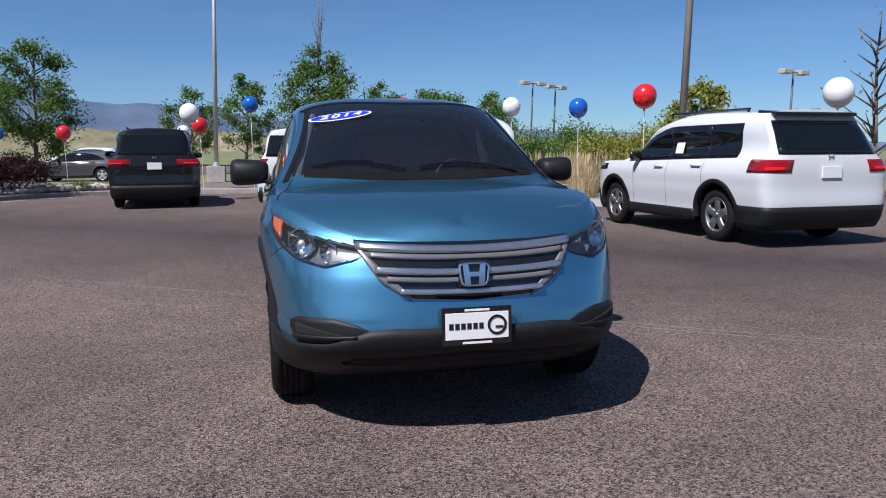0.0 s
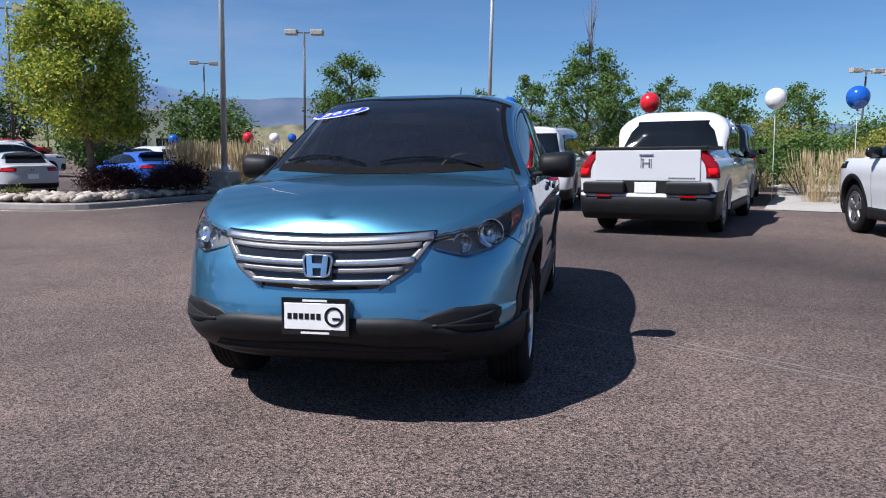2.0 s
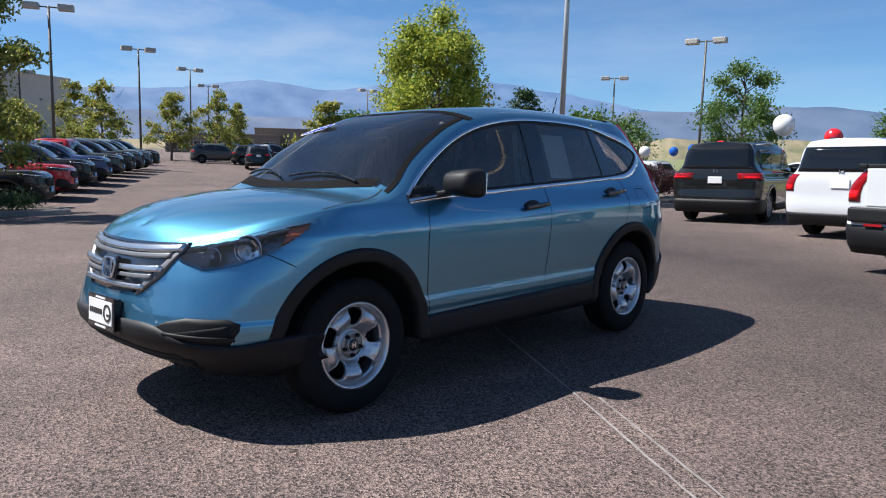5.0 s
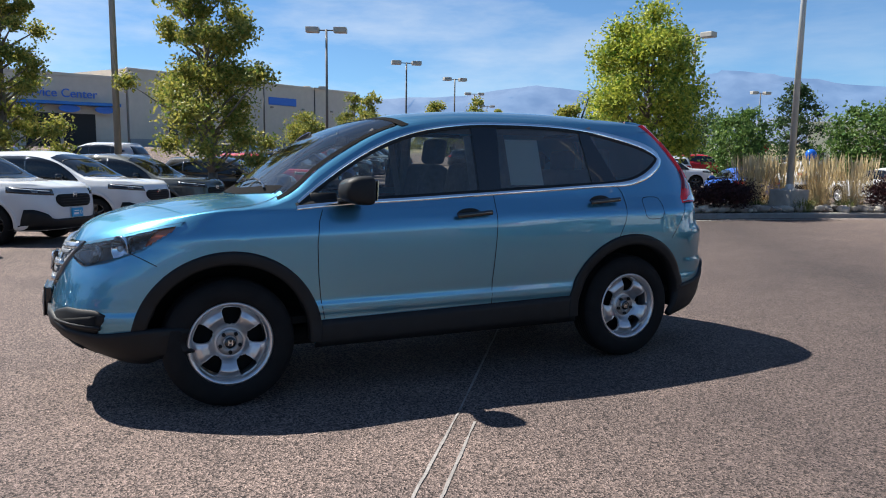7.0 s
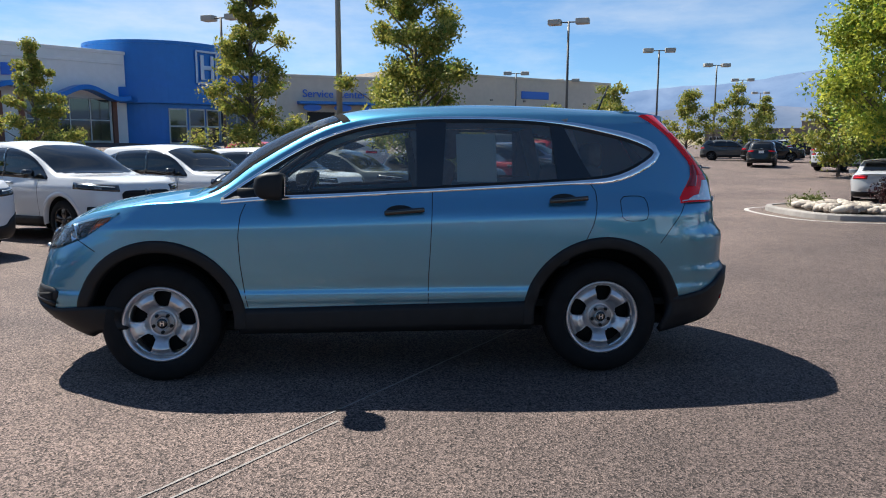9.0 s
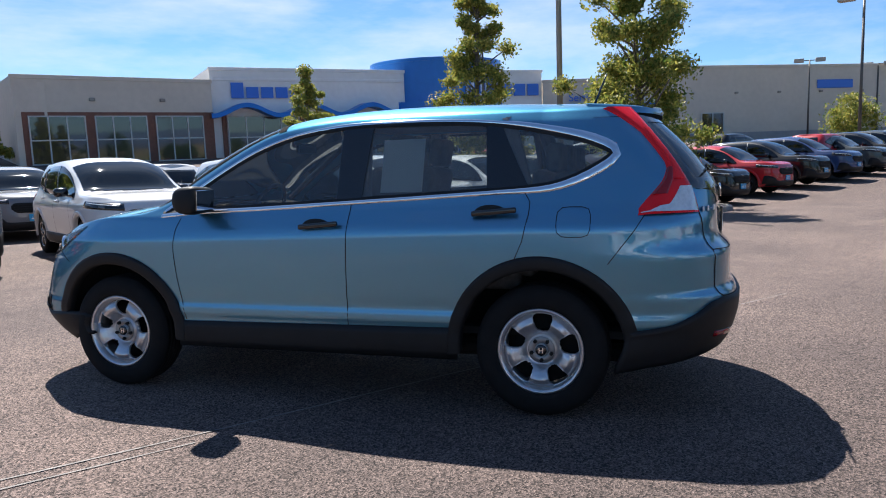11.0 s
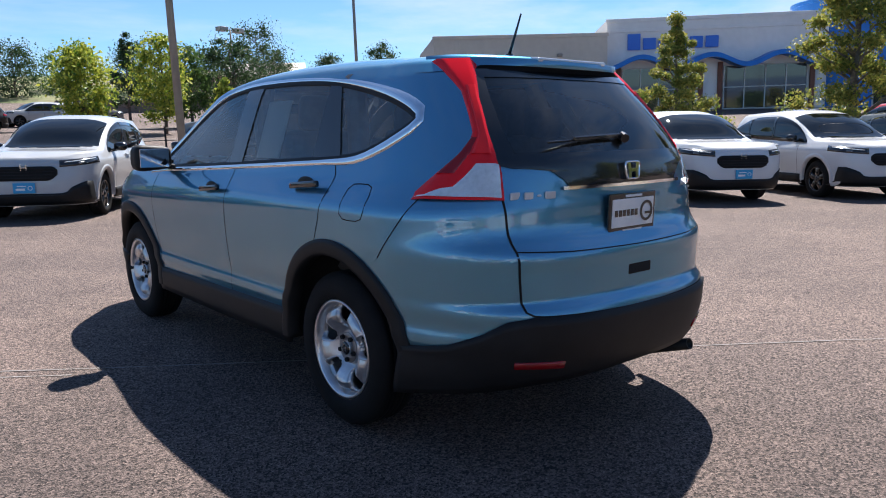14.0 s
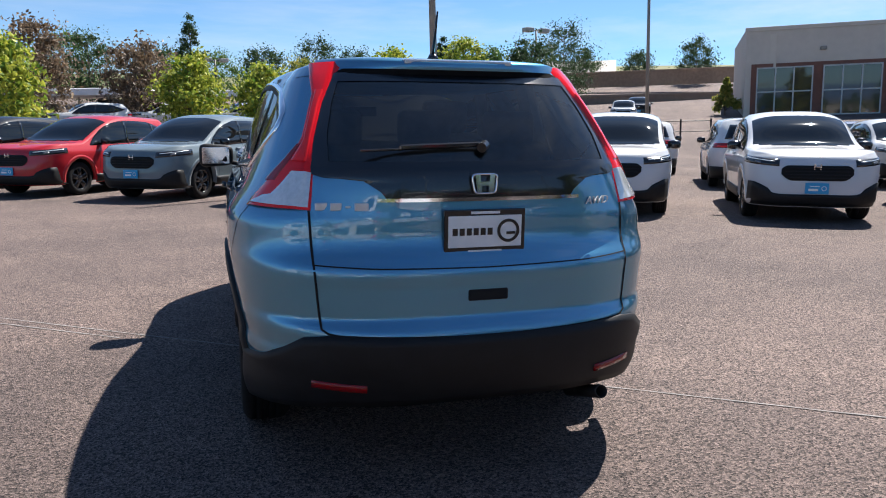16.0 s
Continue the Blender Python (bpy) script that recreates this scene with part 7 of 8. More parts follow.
LAMPS = [(-18.9, 45.0, 9.2), (-52.7, 47.3, 9.2), (-72.3, 60.5, 9.2), (-33.8, 34.6, 9.2), (-36.5, 62.8, 9.2), (-43.8, 12.1, 8.9), (-58.0, 23.6, 8.9), (-69.4, 34.0, 8.9), (-86.5, 45.3, 8.8), (-73.9, 14.0, 8.2), (-82.3, 21.7, 8.2), (-63.9, 74.4, 9.0), (-44.2, -10.4, 8.9), (-25.2, -55.8, 8.8), (1.7, -71.8, 7.0), (22.8, 60.6, 8.0), (26.0, 63.0, 8.0), (37.6, 44.0, 8.0), (-110, 60, 9), (-98, 75, 9)]
for i, (x, y, h_) in enumerate(LAMPS):
    gz = H(x, y)
    up_z = 1.25 - 0.029 * x  # eye level carried out along the true horizontal
    make_lamp(x, y, up_z + (8.0 if h_ > 8.4 else 7.4 if h_ == 8.2 else 7.0) - gz, (62 + (i * 37) % 26) if x < -40 and y > -20 else (8 + (i * 37) % 26))


def balloon(name, x, y, z, col_mat, label, r=0.25, stick=True):
    bm = bmesh.new()
    bmesh.ops.create_uvsphere(bm, u_segments=28, v_segments=18, radius=r)
    for v_ in bm.verts:
        if v_.co.z < 0:
            v_.co.z *= 1.12
    bm = join_bm(bm, cyl_bm(0.03, 0.012, 0.05, 10, Matrix.Translation((0, 0, -r * 1.12 - 0.035))))
    e = empty(name, Matrix.Translation((x, y, z)), label, "balloon", "balloons on sticks")
    part("ball", bm, col_mat, e, smooth=True)
    part("stick", tube_between((0, 0, -r * 1.15), (0.03, 0.05, -(z - H(x, y)) - 0.02), 0.008, 0.008, 6), M_plate, e)


B_red, B_white, B_blue = mat("red_balloon", (0.62, 0.015, 0.02), 0.22, 0, coat=0.5), mat("white_balloon", (0.78, 0.77, 0.74), 0.3, 0, coat=0.3), mat("blue_balloon", (0.012, 0.10, 0.45), 0.18, 0, coat=0.6)
for x, y, z, m_, w in ((6.88, 9.21, 2.42, B_red, "red"), (7.15, 13.3, 2.42, B_blue, "blue"), (8.75, 5.85, 2.26, B_white, "white"), (-2.9, 15.2, 2.31, B_white, "white"), (-3.05, 19.65, 2.16, B_red, "red"), (-8.0, 23.4, 2.02, B_red, "red"), (5.65, 14.4, 2.50, B_white, "white"), (-1.46, 19.66, 2.83, B_blue, "blue"),
                  (-14.6, 27.3, 2.05, B_red, "red"), (-13.5, 27.8, 2.02, B_white, "white"), (-15.5, 34.7, 2.18, B_blue, "blue"), (-12.4, 30.5, 2.16, B_blue, "blue"), (-18.6, 27.5, 2.0, B_blue, "blue"), (2.7, 14.9, 2.5, B_red, "red"), (-4.05, 24.1, 2.06, B_white, "white"), (-26.8, 31.9, 2.6, B_red, "red"), (-27.6, 31.0, 2.6, B_white, "white"), (-25.9, 32.8, 2.6, B_red, "red")):
    balloon("balloon", x, y, z, m_, "shiny " + w + " balloon on a thin stick")


# ---- showroom ----
def facade(name, A, B, h, depth, label, mat_, z0=None):
    """A block whose front runs from A to B; local x along the front, -y towards the lot. Returns the parent and its length."""
    A, B = Vector(A), Vector(B)
    d = B - A
    e = empty(name, Matrix.Translation((A.x, A.y, H(A.x, A.y) - 0.3 if z0 is None else z0)) @ LEAN @ Matrix.Rotation(math.atan2(d.y, d.x), 4, "Z"), label, "building")
    L = d.length
    part("wall", box_bm(L, depth, h + 0.3, Matrix.Translation((L / 2, depth / 2, (h + 0.3) / 2 - 0.0))), mat_, e)
    part("parapet", box_bm(L + 0.16, 0.4, 0.28, Matrix.Translation((L / 2, 0.12, h + 0.22)), 0.02, 1), mat_, e)
    return e, L


def shop_window(e, s0, s1, z0, z1, cols, rows, name="window", frame=None):
    w = part(name, box_bm(s1 - s0, 0.10, z1 - z0, Matrix.Translation(((s0 + s1) / 2, -0.04, (z0 + z1) / 2))), M_dark, e)
    fm_ = frame or M_mullion
    for i in range(cols):
        for j in range(rows):
            a0, a1 = s0 + (s1 - s0) * i / cols, s0 + (s1 - s0) * (i + 1) / cols
            b0, b1 = z0 + (z1 - z0) * j / rows, z0 + (z1 - z0) * (j + 1) / rows
            part("pane", box_bm(a1 - a0 - 0.06, 0.02, b1 - b0 - 0.06, Matrix.Translation(((a0 + a1) / 2, -0.105, (b0 + b1) / 2))), M_shopglass, w)
    bars = [box_bm(0.09, 0.10, z1 - z0, Matrix.Translation((s0 + (s1 - s0) * i / cols, -0.13, (z0 + z1) / 2))) for i in range(cols + 1)]
    bars += [box_bm(s1 - s0 + 0.09, 0.09, 0.09, Matrix.Translation(((s0 + s1) / 2, -0.128, z0 + (z1 - z0) * j / rows))) for j in range(rows + 1)]
    for b in bars:
        part("mullion", b, fm_, w)


def sign_bars(e, s0, s1, z, h, mat_, count, y=-0.15, name="sign"):
    """Brand lettering as plain blocks."""
    w = (s1 - s0) / count
    for k in range(count):
        hh = h * (1.0 if k == 0 or count < 6 else 0.72)
        part(name, box_bm(w * 0.84, 0.12, hh, Matrix.Translation((s0 + w * (k + 0.5), y, z - (h - hh) / 2)), 0.045, 2), mat_, e)


def text_sign(e, words, s0, z, size, mat_, y=-0.16):
    cu = bpy.data.curves.new("sign_text", "FONT")
    cu.body, cu.size, cu.extrude, cu.align_x = words, size, 0.05, "CENTER"
    ob = new("lettering", cu)
    cu.materials.append(mat_)
    me = bpy.data.meshes.new_from_object(ob)
    bpy.data.objects.remove(ob)
    ob = new("lettering", me)
    me.materials.clear()
    me.materials.append(mat_)
    ob.parent = e
    ob.matrix_basis = Matrix.Translation((s0, y, z)) @ Euler((radians(90), 0, 0)).to_matrix().to_4x4()
    return ob


FL = 1.25
e, L = facade("showroom_building", (-35.2, -41.2), (-46.6, -33.3), 6.2, 16, "beige single-storey wing of the showroom with brown-framed windows", M_stucco)
part("window_band", box_bm(L - 0.4, 0.06, 3.9, Matrix.Translation((L / 2 + 0.2, -0.02, 2.05))), M_brick, e)
n_w = 3
for k in range(n_w):
    s0 = 0.8 + k * (L - 1.0) / n_w
    shop_window(e, s0, s0 + (L - 1.0) / n_w - 0.7, 0.35, 3.7, 3, 2)
for k in (0.36, 0.72):
    part("wall_lamp", box_bm(0.4, 0.2, 0.25, Matrix.Translation((L * k, -0.1, 4.9)), 0.04, 1), M_brownpole, e)
# return wall of the wing, with its own windows
e2, L2 = facade("showroom_building", (-49.0, -55.0), (-35.4, -41.4), 6.15, 2.0, "beige side wall of the showroom wing", M_stucco, H(-35.2, -41.2) - 0.3)
shop_window(e2, L2 - 7.5, L2 - 2.0, 0.6, 3.4, 3, 2)
part("sign", box_bm(2.6, 0.12, 0.8, Matrix.Translation((L2 - 6.0, -0.1, 5.2)), 0.05, 1), M_palesign, e2)
e, L = facade("showroom_building", (-47.2, -33.8), (-59.2, -21.6), 7.2, 16, "pale grey showroom front with a wavy blue canopy", M_whitewall)
part("panel_frame", box_bm(L - 0.3, 0.12, 0.25, Matrix.Translation((L / 2, -0.04, 6.6)), 0.02, 1), M_whitewall, e)
shop_window(e, 1.2, 7.0, 0.2, 3.6, 4, 2)
shop_window(e, 9.2, 15.6, 0.2, 3.6, 4, 2)
for s in (0.9, 7.4, 8.9, 16.0):
    part("pier", box_bm(0.35, 0.25, 3.9, Matrix.Translation((s, -0.12, 1.95))), M_brick, e)
V, F = [], []
for k in range(61):
    s = -0.3 + (L - 0.0) * k / 60
    z = 4.25 + 0.42 * math.sin(2 * math.pi * (s - 1.2) / 5.4)
    for yy, dz in ((-0.05, 0.0), (-1.5, -0.05), (-1.55, -0.42), (-0.05, -0.40)):
        V.append((s, yy, z + dz))
F = [(k * 4 + j, k * 4 + (j + 1) % 4, (k + 1) * 4 + (j + 1) % 4, (k + 1) * 4 + j) for k in range(60) for j in range(4)]
link_mesh("canopy", V, F, M_bluepanel, e, "wavy blue metal canopy", smooth=False)
sign_bars(e, 1.5, 8.8, 5.7, 1.25, M_bluesign, 6)
# blue drum
drum = empty("showroom_tower", upright(-65.5, -20.6, H(-62, -20) - 0.3, 46), "blue rounded entrance drum of the showroom", "building")
part("wall", cyl_bm(6.3, 6.3, 8.7, 72), M_bluepanel, drum)
part("rim", cyl_bm(6.38, 6.38, 0.3, 72, Matrix.Translation((0, 0, 8.5))), M_bluepanel, drum)
part("visor", cyl_bm(6.9, 6.9, 1.3, 72, Matrix.Translation((0, 0, 3.6))), M_bluepanel, drum)
for an in (-18, -3, 12, 27):
    a = radians(an)
    m_ = Matrix.Translation((6.32 * math.cos(a), 6.32 * math.sin(a), 1.7)) @ Matrix.Rotation(a, 4, "Z")
    w = part("window", box_bm(0.08, 1.5, 3.0, m_), M_mullion, drum)
    part("pane", box_bm(0.1, 1.3, 1.3, m_ @ Matrix.Translation((0, 0, 0.72))), M_shopglass, w)
    part("pane", box_bm(0.1, 1.3, 1.3, m_ @ Matrix.Translation((0, 0, -0.72))), M_shopglass, w)
lg = radians(8)
for cx, cz, sx, sz in ((-1.1, 0, 0.18, 2.7), (1.1, 0, 0.18, 2.7), (0, 1.35, 2.4, 0.18), (0, -1.35, 2.0, 0.18), (-0.55, 0, 0.34, 2.1), (0.55, 0, 0.34, 2.1), (0, 0, 0.9, 0.36)):
    aa = lg + cx / 6.4
    part("emblem_bar", box_bm(0.14, sx, sz, Matrix.Translation((6.42 * math.cos(aa), 6.42 * math.sin(aa), 6.75 + cz)) @ Matrix.Rotation(aa, 4, "Z"), 0.04, 1), M_palesign, drum)
e, L = facade("entrance_block", (-62.6, -16.6), (-67.0, -10.4), 7.3, 12, "pale entrance block with tall windows", M_whitewall)
shop_window(e, 1.5, 5.6, 0.1, 4.3, 4, 3)
sign_bars(e, 0.3, 7.3, 5.8, 1.1, M_bluesign, 5)
e, L = facade("service_wing", (-66.6, -10.2), (-70.2, 0.6), 6.3, 14, "beige service wing with blue canopy and garage doors", M_stucco)
part("canopy", box_bm(8.6, 1.2, 0.28, Matrix.Translation((6.2, -0.6, 4.0)), 0.03, 1), M_bluepanel, e)
for s in (3.0, 6.0):
    part("garage_door", box_bm(2.7, 0.12, 3.1, Matrix.Translation((s + 1.2, -0.05, 1.6))), M_dark, e)
for s in (2.6, 5.6, 8.6):
    part("oval_sign", cyl_bm(0.55, 0.55, 0.1, 24, Matrix.Translation((s + 0.6, -0.75, 3.55)) @ Euler((radians(90), 0, 0)).to_matrix().to_4x4() @ Matrix.Diagonal((1.6, 0.6, 1, 1))), M_bluesign, e)
text_sign(e, "Service Center", 5.6, 4.55, 1.05, M_bluesign)
e, L = facade("workshop_wing", (-70.2, 0.8), (-86.0, 28.0), 7.2, 20, "long plain beige workshop wing", M_stucco)
shop_window(e, 4.0, 6.4, 0.6, 3.0, 2, 1)
part("sign", box_bm(4.2, 0.1, 0.85, Matrix.Translation((19.0, -0.1, 5.6)), 0.04, 1), M_bluesign, e)
for k in range(6):
    part("wall_lamp", box_bm(0.35, 0.2, 0.2, Matrix.Translation((3 + 4.8 * k, -0.1, 4.9)), 0.03, 1), M_brownpole, e)
part("base_band", box_bm(L, 0.08, 0.9, Matrix.Translation((L / 2, -0.03, 0.6))), M_roofgrey, e)

# hill behind: retaining wall, fence, house, carport roofs
e, L = facade("retaining_wall", (-15.0, -72.0), (-58.0, -62.0), 3.4, 1.0, "long brown block retaining wall below the slope", M_wallbrown, 0.8)
e, L = facade("timber_fence", (-30.0, -86.0), (-60.0, -68.0), 1.5, 0.15, "brown timber fence on the slope", M_fence, 6.3)
e, L = facade("house", (-43.0, -96.0), (-52.0, -91.0), 3.0, 8, "dark grey house with a low gable behind the fence", M_roofgrey, 6.2)
V = [(-0.5, -0.6, 3.0), (L + 0.5, -0.6, 3.0), (L + 0.5, 8.6, 3.0), (-0.5, 8.6, 3.0), (-0.5, 4, 5.2), (L + 0.5, 4, 5.2)]
link_mesh("roof", V, [(0, 1, 5, 4), (2, 3, 4, 5), (0, 4, 3), (1, 2, 5)], M_brownpole, e, smooth=False)
for x, y in ((11.0, -54.0), (1.0, -58.0)):
    e = empty("carport", upright(x, y, H(x, y) - 1.0, -4), "pale flat carport roof on thin posts", "carport")
    part("roof", box_bm(10, 5, 0.5, Matrix.Translation((0, 0, 2.9)), 0.05, 1), M_whitewall, e)
    for sx in (-4.5, 0, 4.5):
        part("post", cyl_bm(0.08, 0.08, 2.7, 10, Matrix.Translation((sx, 0, 0))), M_galv, e)
# far buildings towards the hills
for A, B, h_, mt, nm in (((-125, 76), (-114, 90), 5.2, M_wallbrown, "low tan shop building far across the lots"), ((-130, 60), (-119, 78), 3.8, M_wallbrown, "low brown shop building far across the lots"), ((-90, 116), (-74, 126), 7.5, M_stucco, "tan office building far across the lots"), ((14, 84), (36, 80), 3.2, M_stucco, "plain tan building beyond the road")):
    e, L = facade("far_building", A, B, h_, 10, nm, mt, H(*A) - 0.4)
    for k in range(5):
        shop_window(e, L * (k + 0.2) / 5, L * (k + 0.8) / 5, 0.8, 2.6, 2, 1)

# ---- hills on the horizon ----
def hills(name, label, R, table, mat_, seed, rough):
    rng = np.random.default_rng(seed)
    az = np.linspace(-125, 60, 260)
    el = np.interp(az, [p[0] for p in table], [p[1] for p in table])
    jit = sum(np.interp(az, np.linspace(-125, 60, k), rng.normal(0, rough / math.sqrt(k / 16), k)) for k in (16, 40, 110))
    el = np.maximum(el + jit, 0.3)
    V = []
    for a, e_ in zip(az, el):
        x, y = R * math.sin(radians(a)), R * math.cos(radians(a))
        top = R * math.tan(radians(e_)) - 0.029 * x + 1
        for k, q in enumerate((0.0, 0.25, 0.5, 0.72, 0.88, 1.0)):
            rr = 1 - 0.22 * (1 - q)
            V.append((x * rr + rng.normal(0, R * 0.003), y * rr + rng.normal(0, R * 0.003), -60 + (top + 60) * q ** 0.9))
        V.append((x * 1.05, y * 1.05, -60))
    ob = link_mesh(name, V, grid_faces(len(az), 7), mat_, None, smooth=True)
    tagged(ob, label, "hills", "", "structure")
    ob["category"] = "hills"


# distance haze is put into the surface itself, as a blotchy blue emission
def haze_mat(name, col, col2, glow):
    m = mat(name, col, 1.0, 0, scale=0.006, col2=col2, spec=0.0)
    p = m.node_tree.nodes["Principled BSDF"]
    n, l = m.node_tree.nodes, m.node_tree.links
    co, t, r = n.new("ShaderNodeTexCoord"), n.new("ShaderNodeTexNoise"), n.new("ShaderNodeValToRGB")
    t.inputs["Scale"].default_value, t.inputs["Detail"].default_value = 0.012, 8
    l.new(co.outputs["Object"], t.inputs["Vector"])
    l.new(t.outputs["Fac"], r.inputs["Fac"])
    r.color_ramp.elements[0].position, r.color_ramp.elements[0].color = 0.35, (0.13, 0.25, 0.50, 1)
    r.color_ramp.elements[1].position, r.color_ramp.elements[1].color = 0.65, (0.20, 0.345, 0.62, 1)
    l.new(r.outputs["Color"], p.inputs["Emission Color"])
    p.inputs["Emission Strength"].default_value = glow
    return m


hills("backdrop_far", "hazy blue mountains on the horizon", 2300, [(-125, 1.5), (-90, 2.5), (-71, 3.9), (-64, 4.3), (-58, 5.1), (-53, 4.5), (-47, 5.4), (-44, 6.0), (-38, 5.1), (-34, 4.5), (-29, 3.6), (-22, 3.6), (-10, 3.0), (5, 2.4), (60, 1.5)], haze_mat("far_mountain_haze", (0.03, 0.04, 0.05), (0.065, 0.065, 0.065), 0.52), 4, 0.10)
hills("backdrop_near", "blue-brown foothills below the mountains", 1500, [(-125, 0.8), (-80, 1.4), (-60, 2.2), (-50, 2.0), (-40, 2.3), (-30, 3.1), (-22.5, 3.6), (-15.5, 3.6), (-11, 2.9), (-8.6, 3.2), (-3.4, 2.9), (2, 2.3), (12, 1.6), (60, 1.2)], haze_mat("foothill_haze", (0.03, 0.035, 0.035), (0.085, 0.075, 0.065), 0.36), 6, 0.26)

M_scrub = mat("dry_scrub_slope", (0.30, 0.24, 0.15), 0.95, 0, 0.3, 0.10, col2=(0.085, 0.10, 0.05))
hills("backdrop_slope", "dry tan slopes dotted with scrub below the foothills", 620, [(-125, 0.3), (-60, 0.4), (-45, 0.7), (-32, 1.2), (-22, 1.7), (-14, 1.5), (-6, 1.9), (4, 1.4), (14, 1.1), (60, 0.5)], M_scrub, 9, 0.16)

# black picket fence below the upper lot
e = empty("metal_fence", upright(-24.0, -29.5), "thin black metal fence below the upper lot", "fence")
for k in range(22):
    part("post", box_bm(0.07, 0.07, 1.2, Matrix.Translation((1.75 * k, -0.16 * k, 0.6 + 0.01 * k))), M_clad, e)
for z in (0.55, 1.1):
    part("rail", tube_between((0, 0, z), (36.75, -3.36, z + 0.21), 0.025, 0.025, 6), M_clad, e)

# ---- parked vehicles ----
proto_hrv = build_car("parked_crossover", "white small crossover with black grille and blue front plate", spec_hrv(), WHITE, group="row of parked crossovers")
HEAD = 58.0
fx, fy = math.cos(radians(HEAD)), math.sin(radians(HEAD))
ROW = {-4: ("dark grey", DGREY), -3: ("white", WHITE), -2: ("white", WHITE), -1: ("white", WHITE), 0: ("white", WHITE), 1: ("grey", GREY), 2: ("silver-grey", SILVER), 3: ("blue-grey", BLGREY), 4: ("red", RED), 5: ("black", BLACK), 6: ("black", BLACK),
       -6: ("black", BLACK), -7: ("red", RED), -8: ("black", BLACK), -9: ("navy blue", NAVY), -10: ("dark grey", DGREY), -11: ("black", BLACK), -12: ("dark grey", DGREY), -13: ("blue-grey", BLGREY), -14: ("black", BLACK)}
placed = False
for k, (nm, col) in ROW.items():
    px, py = -4.7 + 2.45 * k, -5.4 - 1.55 * k
    m = on_ground(px - fx * 2.29, py - fy * 2.29, HEAD)
    lab = nm + " small crossover with black grille and blue front plate"
    if not placed:
        proto_hrv.matrix_world = m
        tagged(proto_hrv, lab)
        recolor(proto_hrv, col)
        placed = True
    else:
        place_copy(proto_hrv, m, lab, col)
# cars standing behind the first row, nose to the showroom
for x, y, hd, nm, col in ((-9.2, -13.2, 58, "dark grey", GREY), (-11.8, -11.4, 238, "white", WHITE), (-15.5, -10.2, 58, "silver", SILVER), (-6.2, -16.0, 238, "dark grey", DGREY), (-24.0, -8.0, 238, "black", BLACK), (-21.5, -11.5, 238, "white", WHITE), (-27.0, -5.0, 58, "red", RED),
                      (-30.0, -2.0, 238, "silver", SILVER), (-18.6, -14.6, 58, "blue", NAVY), (-33.0, 4.5, 148, "black", BLACK), (-30.6, 8.0, 148, "red", RED), (-12.5, -17.0, 238, "white", WHITE), (-27.0, -44.0, 60, "silver", SILVER), (-30.0, -47.0, 60, "black", BLACK)):
    place_copy(proto_hrv, on_ground(x, y, hd), nm + " small crossover parked near the showroom", col, "cars near the showroom")
for i, (x, y, hd, nm, col) in enumerate(((8.3, -40.5, 20, "white", WHITE), (4.5, -42.5, 25, "white", WHITE), (0.0, -44.5, 20, "silver", SILVER), (-4.0, -46.0, 15, "black", BLACK), (13, -41, 20, "black", BLACK), (-9.0, -52.0, 10, "silver", SILVER), (-13.0, -54.0, 190, "dark grey", GREY), (4.0, -52.0, 100, "dark grey", GREY), (9.0, -53.0, 100, "silver", SILVER))):
    place_copy(proto_hrv, on_ground(x, y, hd), nm + " car in the upper lot", col, "cars in the upper lot")
# lots towards the hills
for i, (x, y, hd, nm, col) in enumerate(((-43.0, 25.5, 150, "black", BLACK), (-37.8, 27.8, 120, "silver", SILVER), (-31.0, 30.5, 150, "white", WHITE), (-26.5, 26.2, 60, "white", WHITE), (-50.0, 30.0, 60, "black", BLACK), (-53.0, 28.0, 60, "dark grey", DGREY), (-56.0, 34.0, 150, "silver", SILVER), (-48.0, 34.5, 60, "dark grey", GREY), (-46.0, 40.0, 150, "white", WHITE),
                                     (-40.0, 42.0, 60, "red", RED), (-60.0, 38.0, 60, "black", BLACK), (-64.0, 36.0, 60, "navy blue", NAVY), (-22.0, 30.5, 160, "white", WHITE), (-17.0, 33.5, 165, "silver", SILVER), (-30.0, 38.0, 160, "dark grey", DGREY), (-36.0, 47.0, 160, "black", BLACK), (-12.0, 44.0, 175, "white", WHITE), (-8.0, 46.0, 175, "silver", SILVER), (9.5, 32.0, 10, "silver", SILVER), (-68, 42, 60, "black", BLACK), (-72, 40, 60, "silver", SILVER))):
    place_copy(proto_hrv, on_ground(x, y, hd), nm + " car in a lot across the road", col, "cars in the lots across the road")

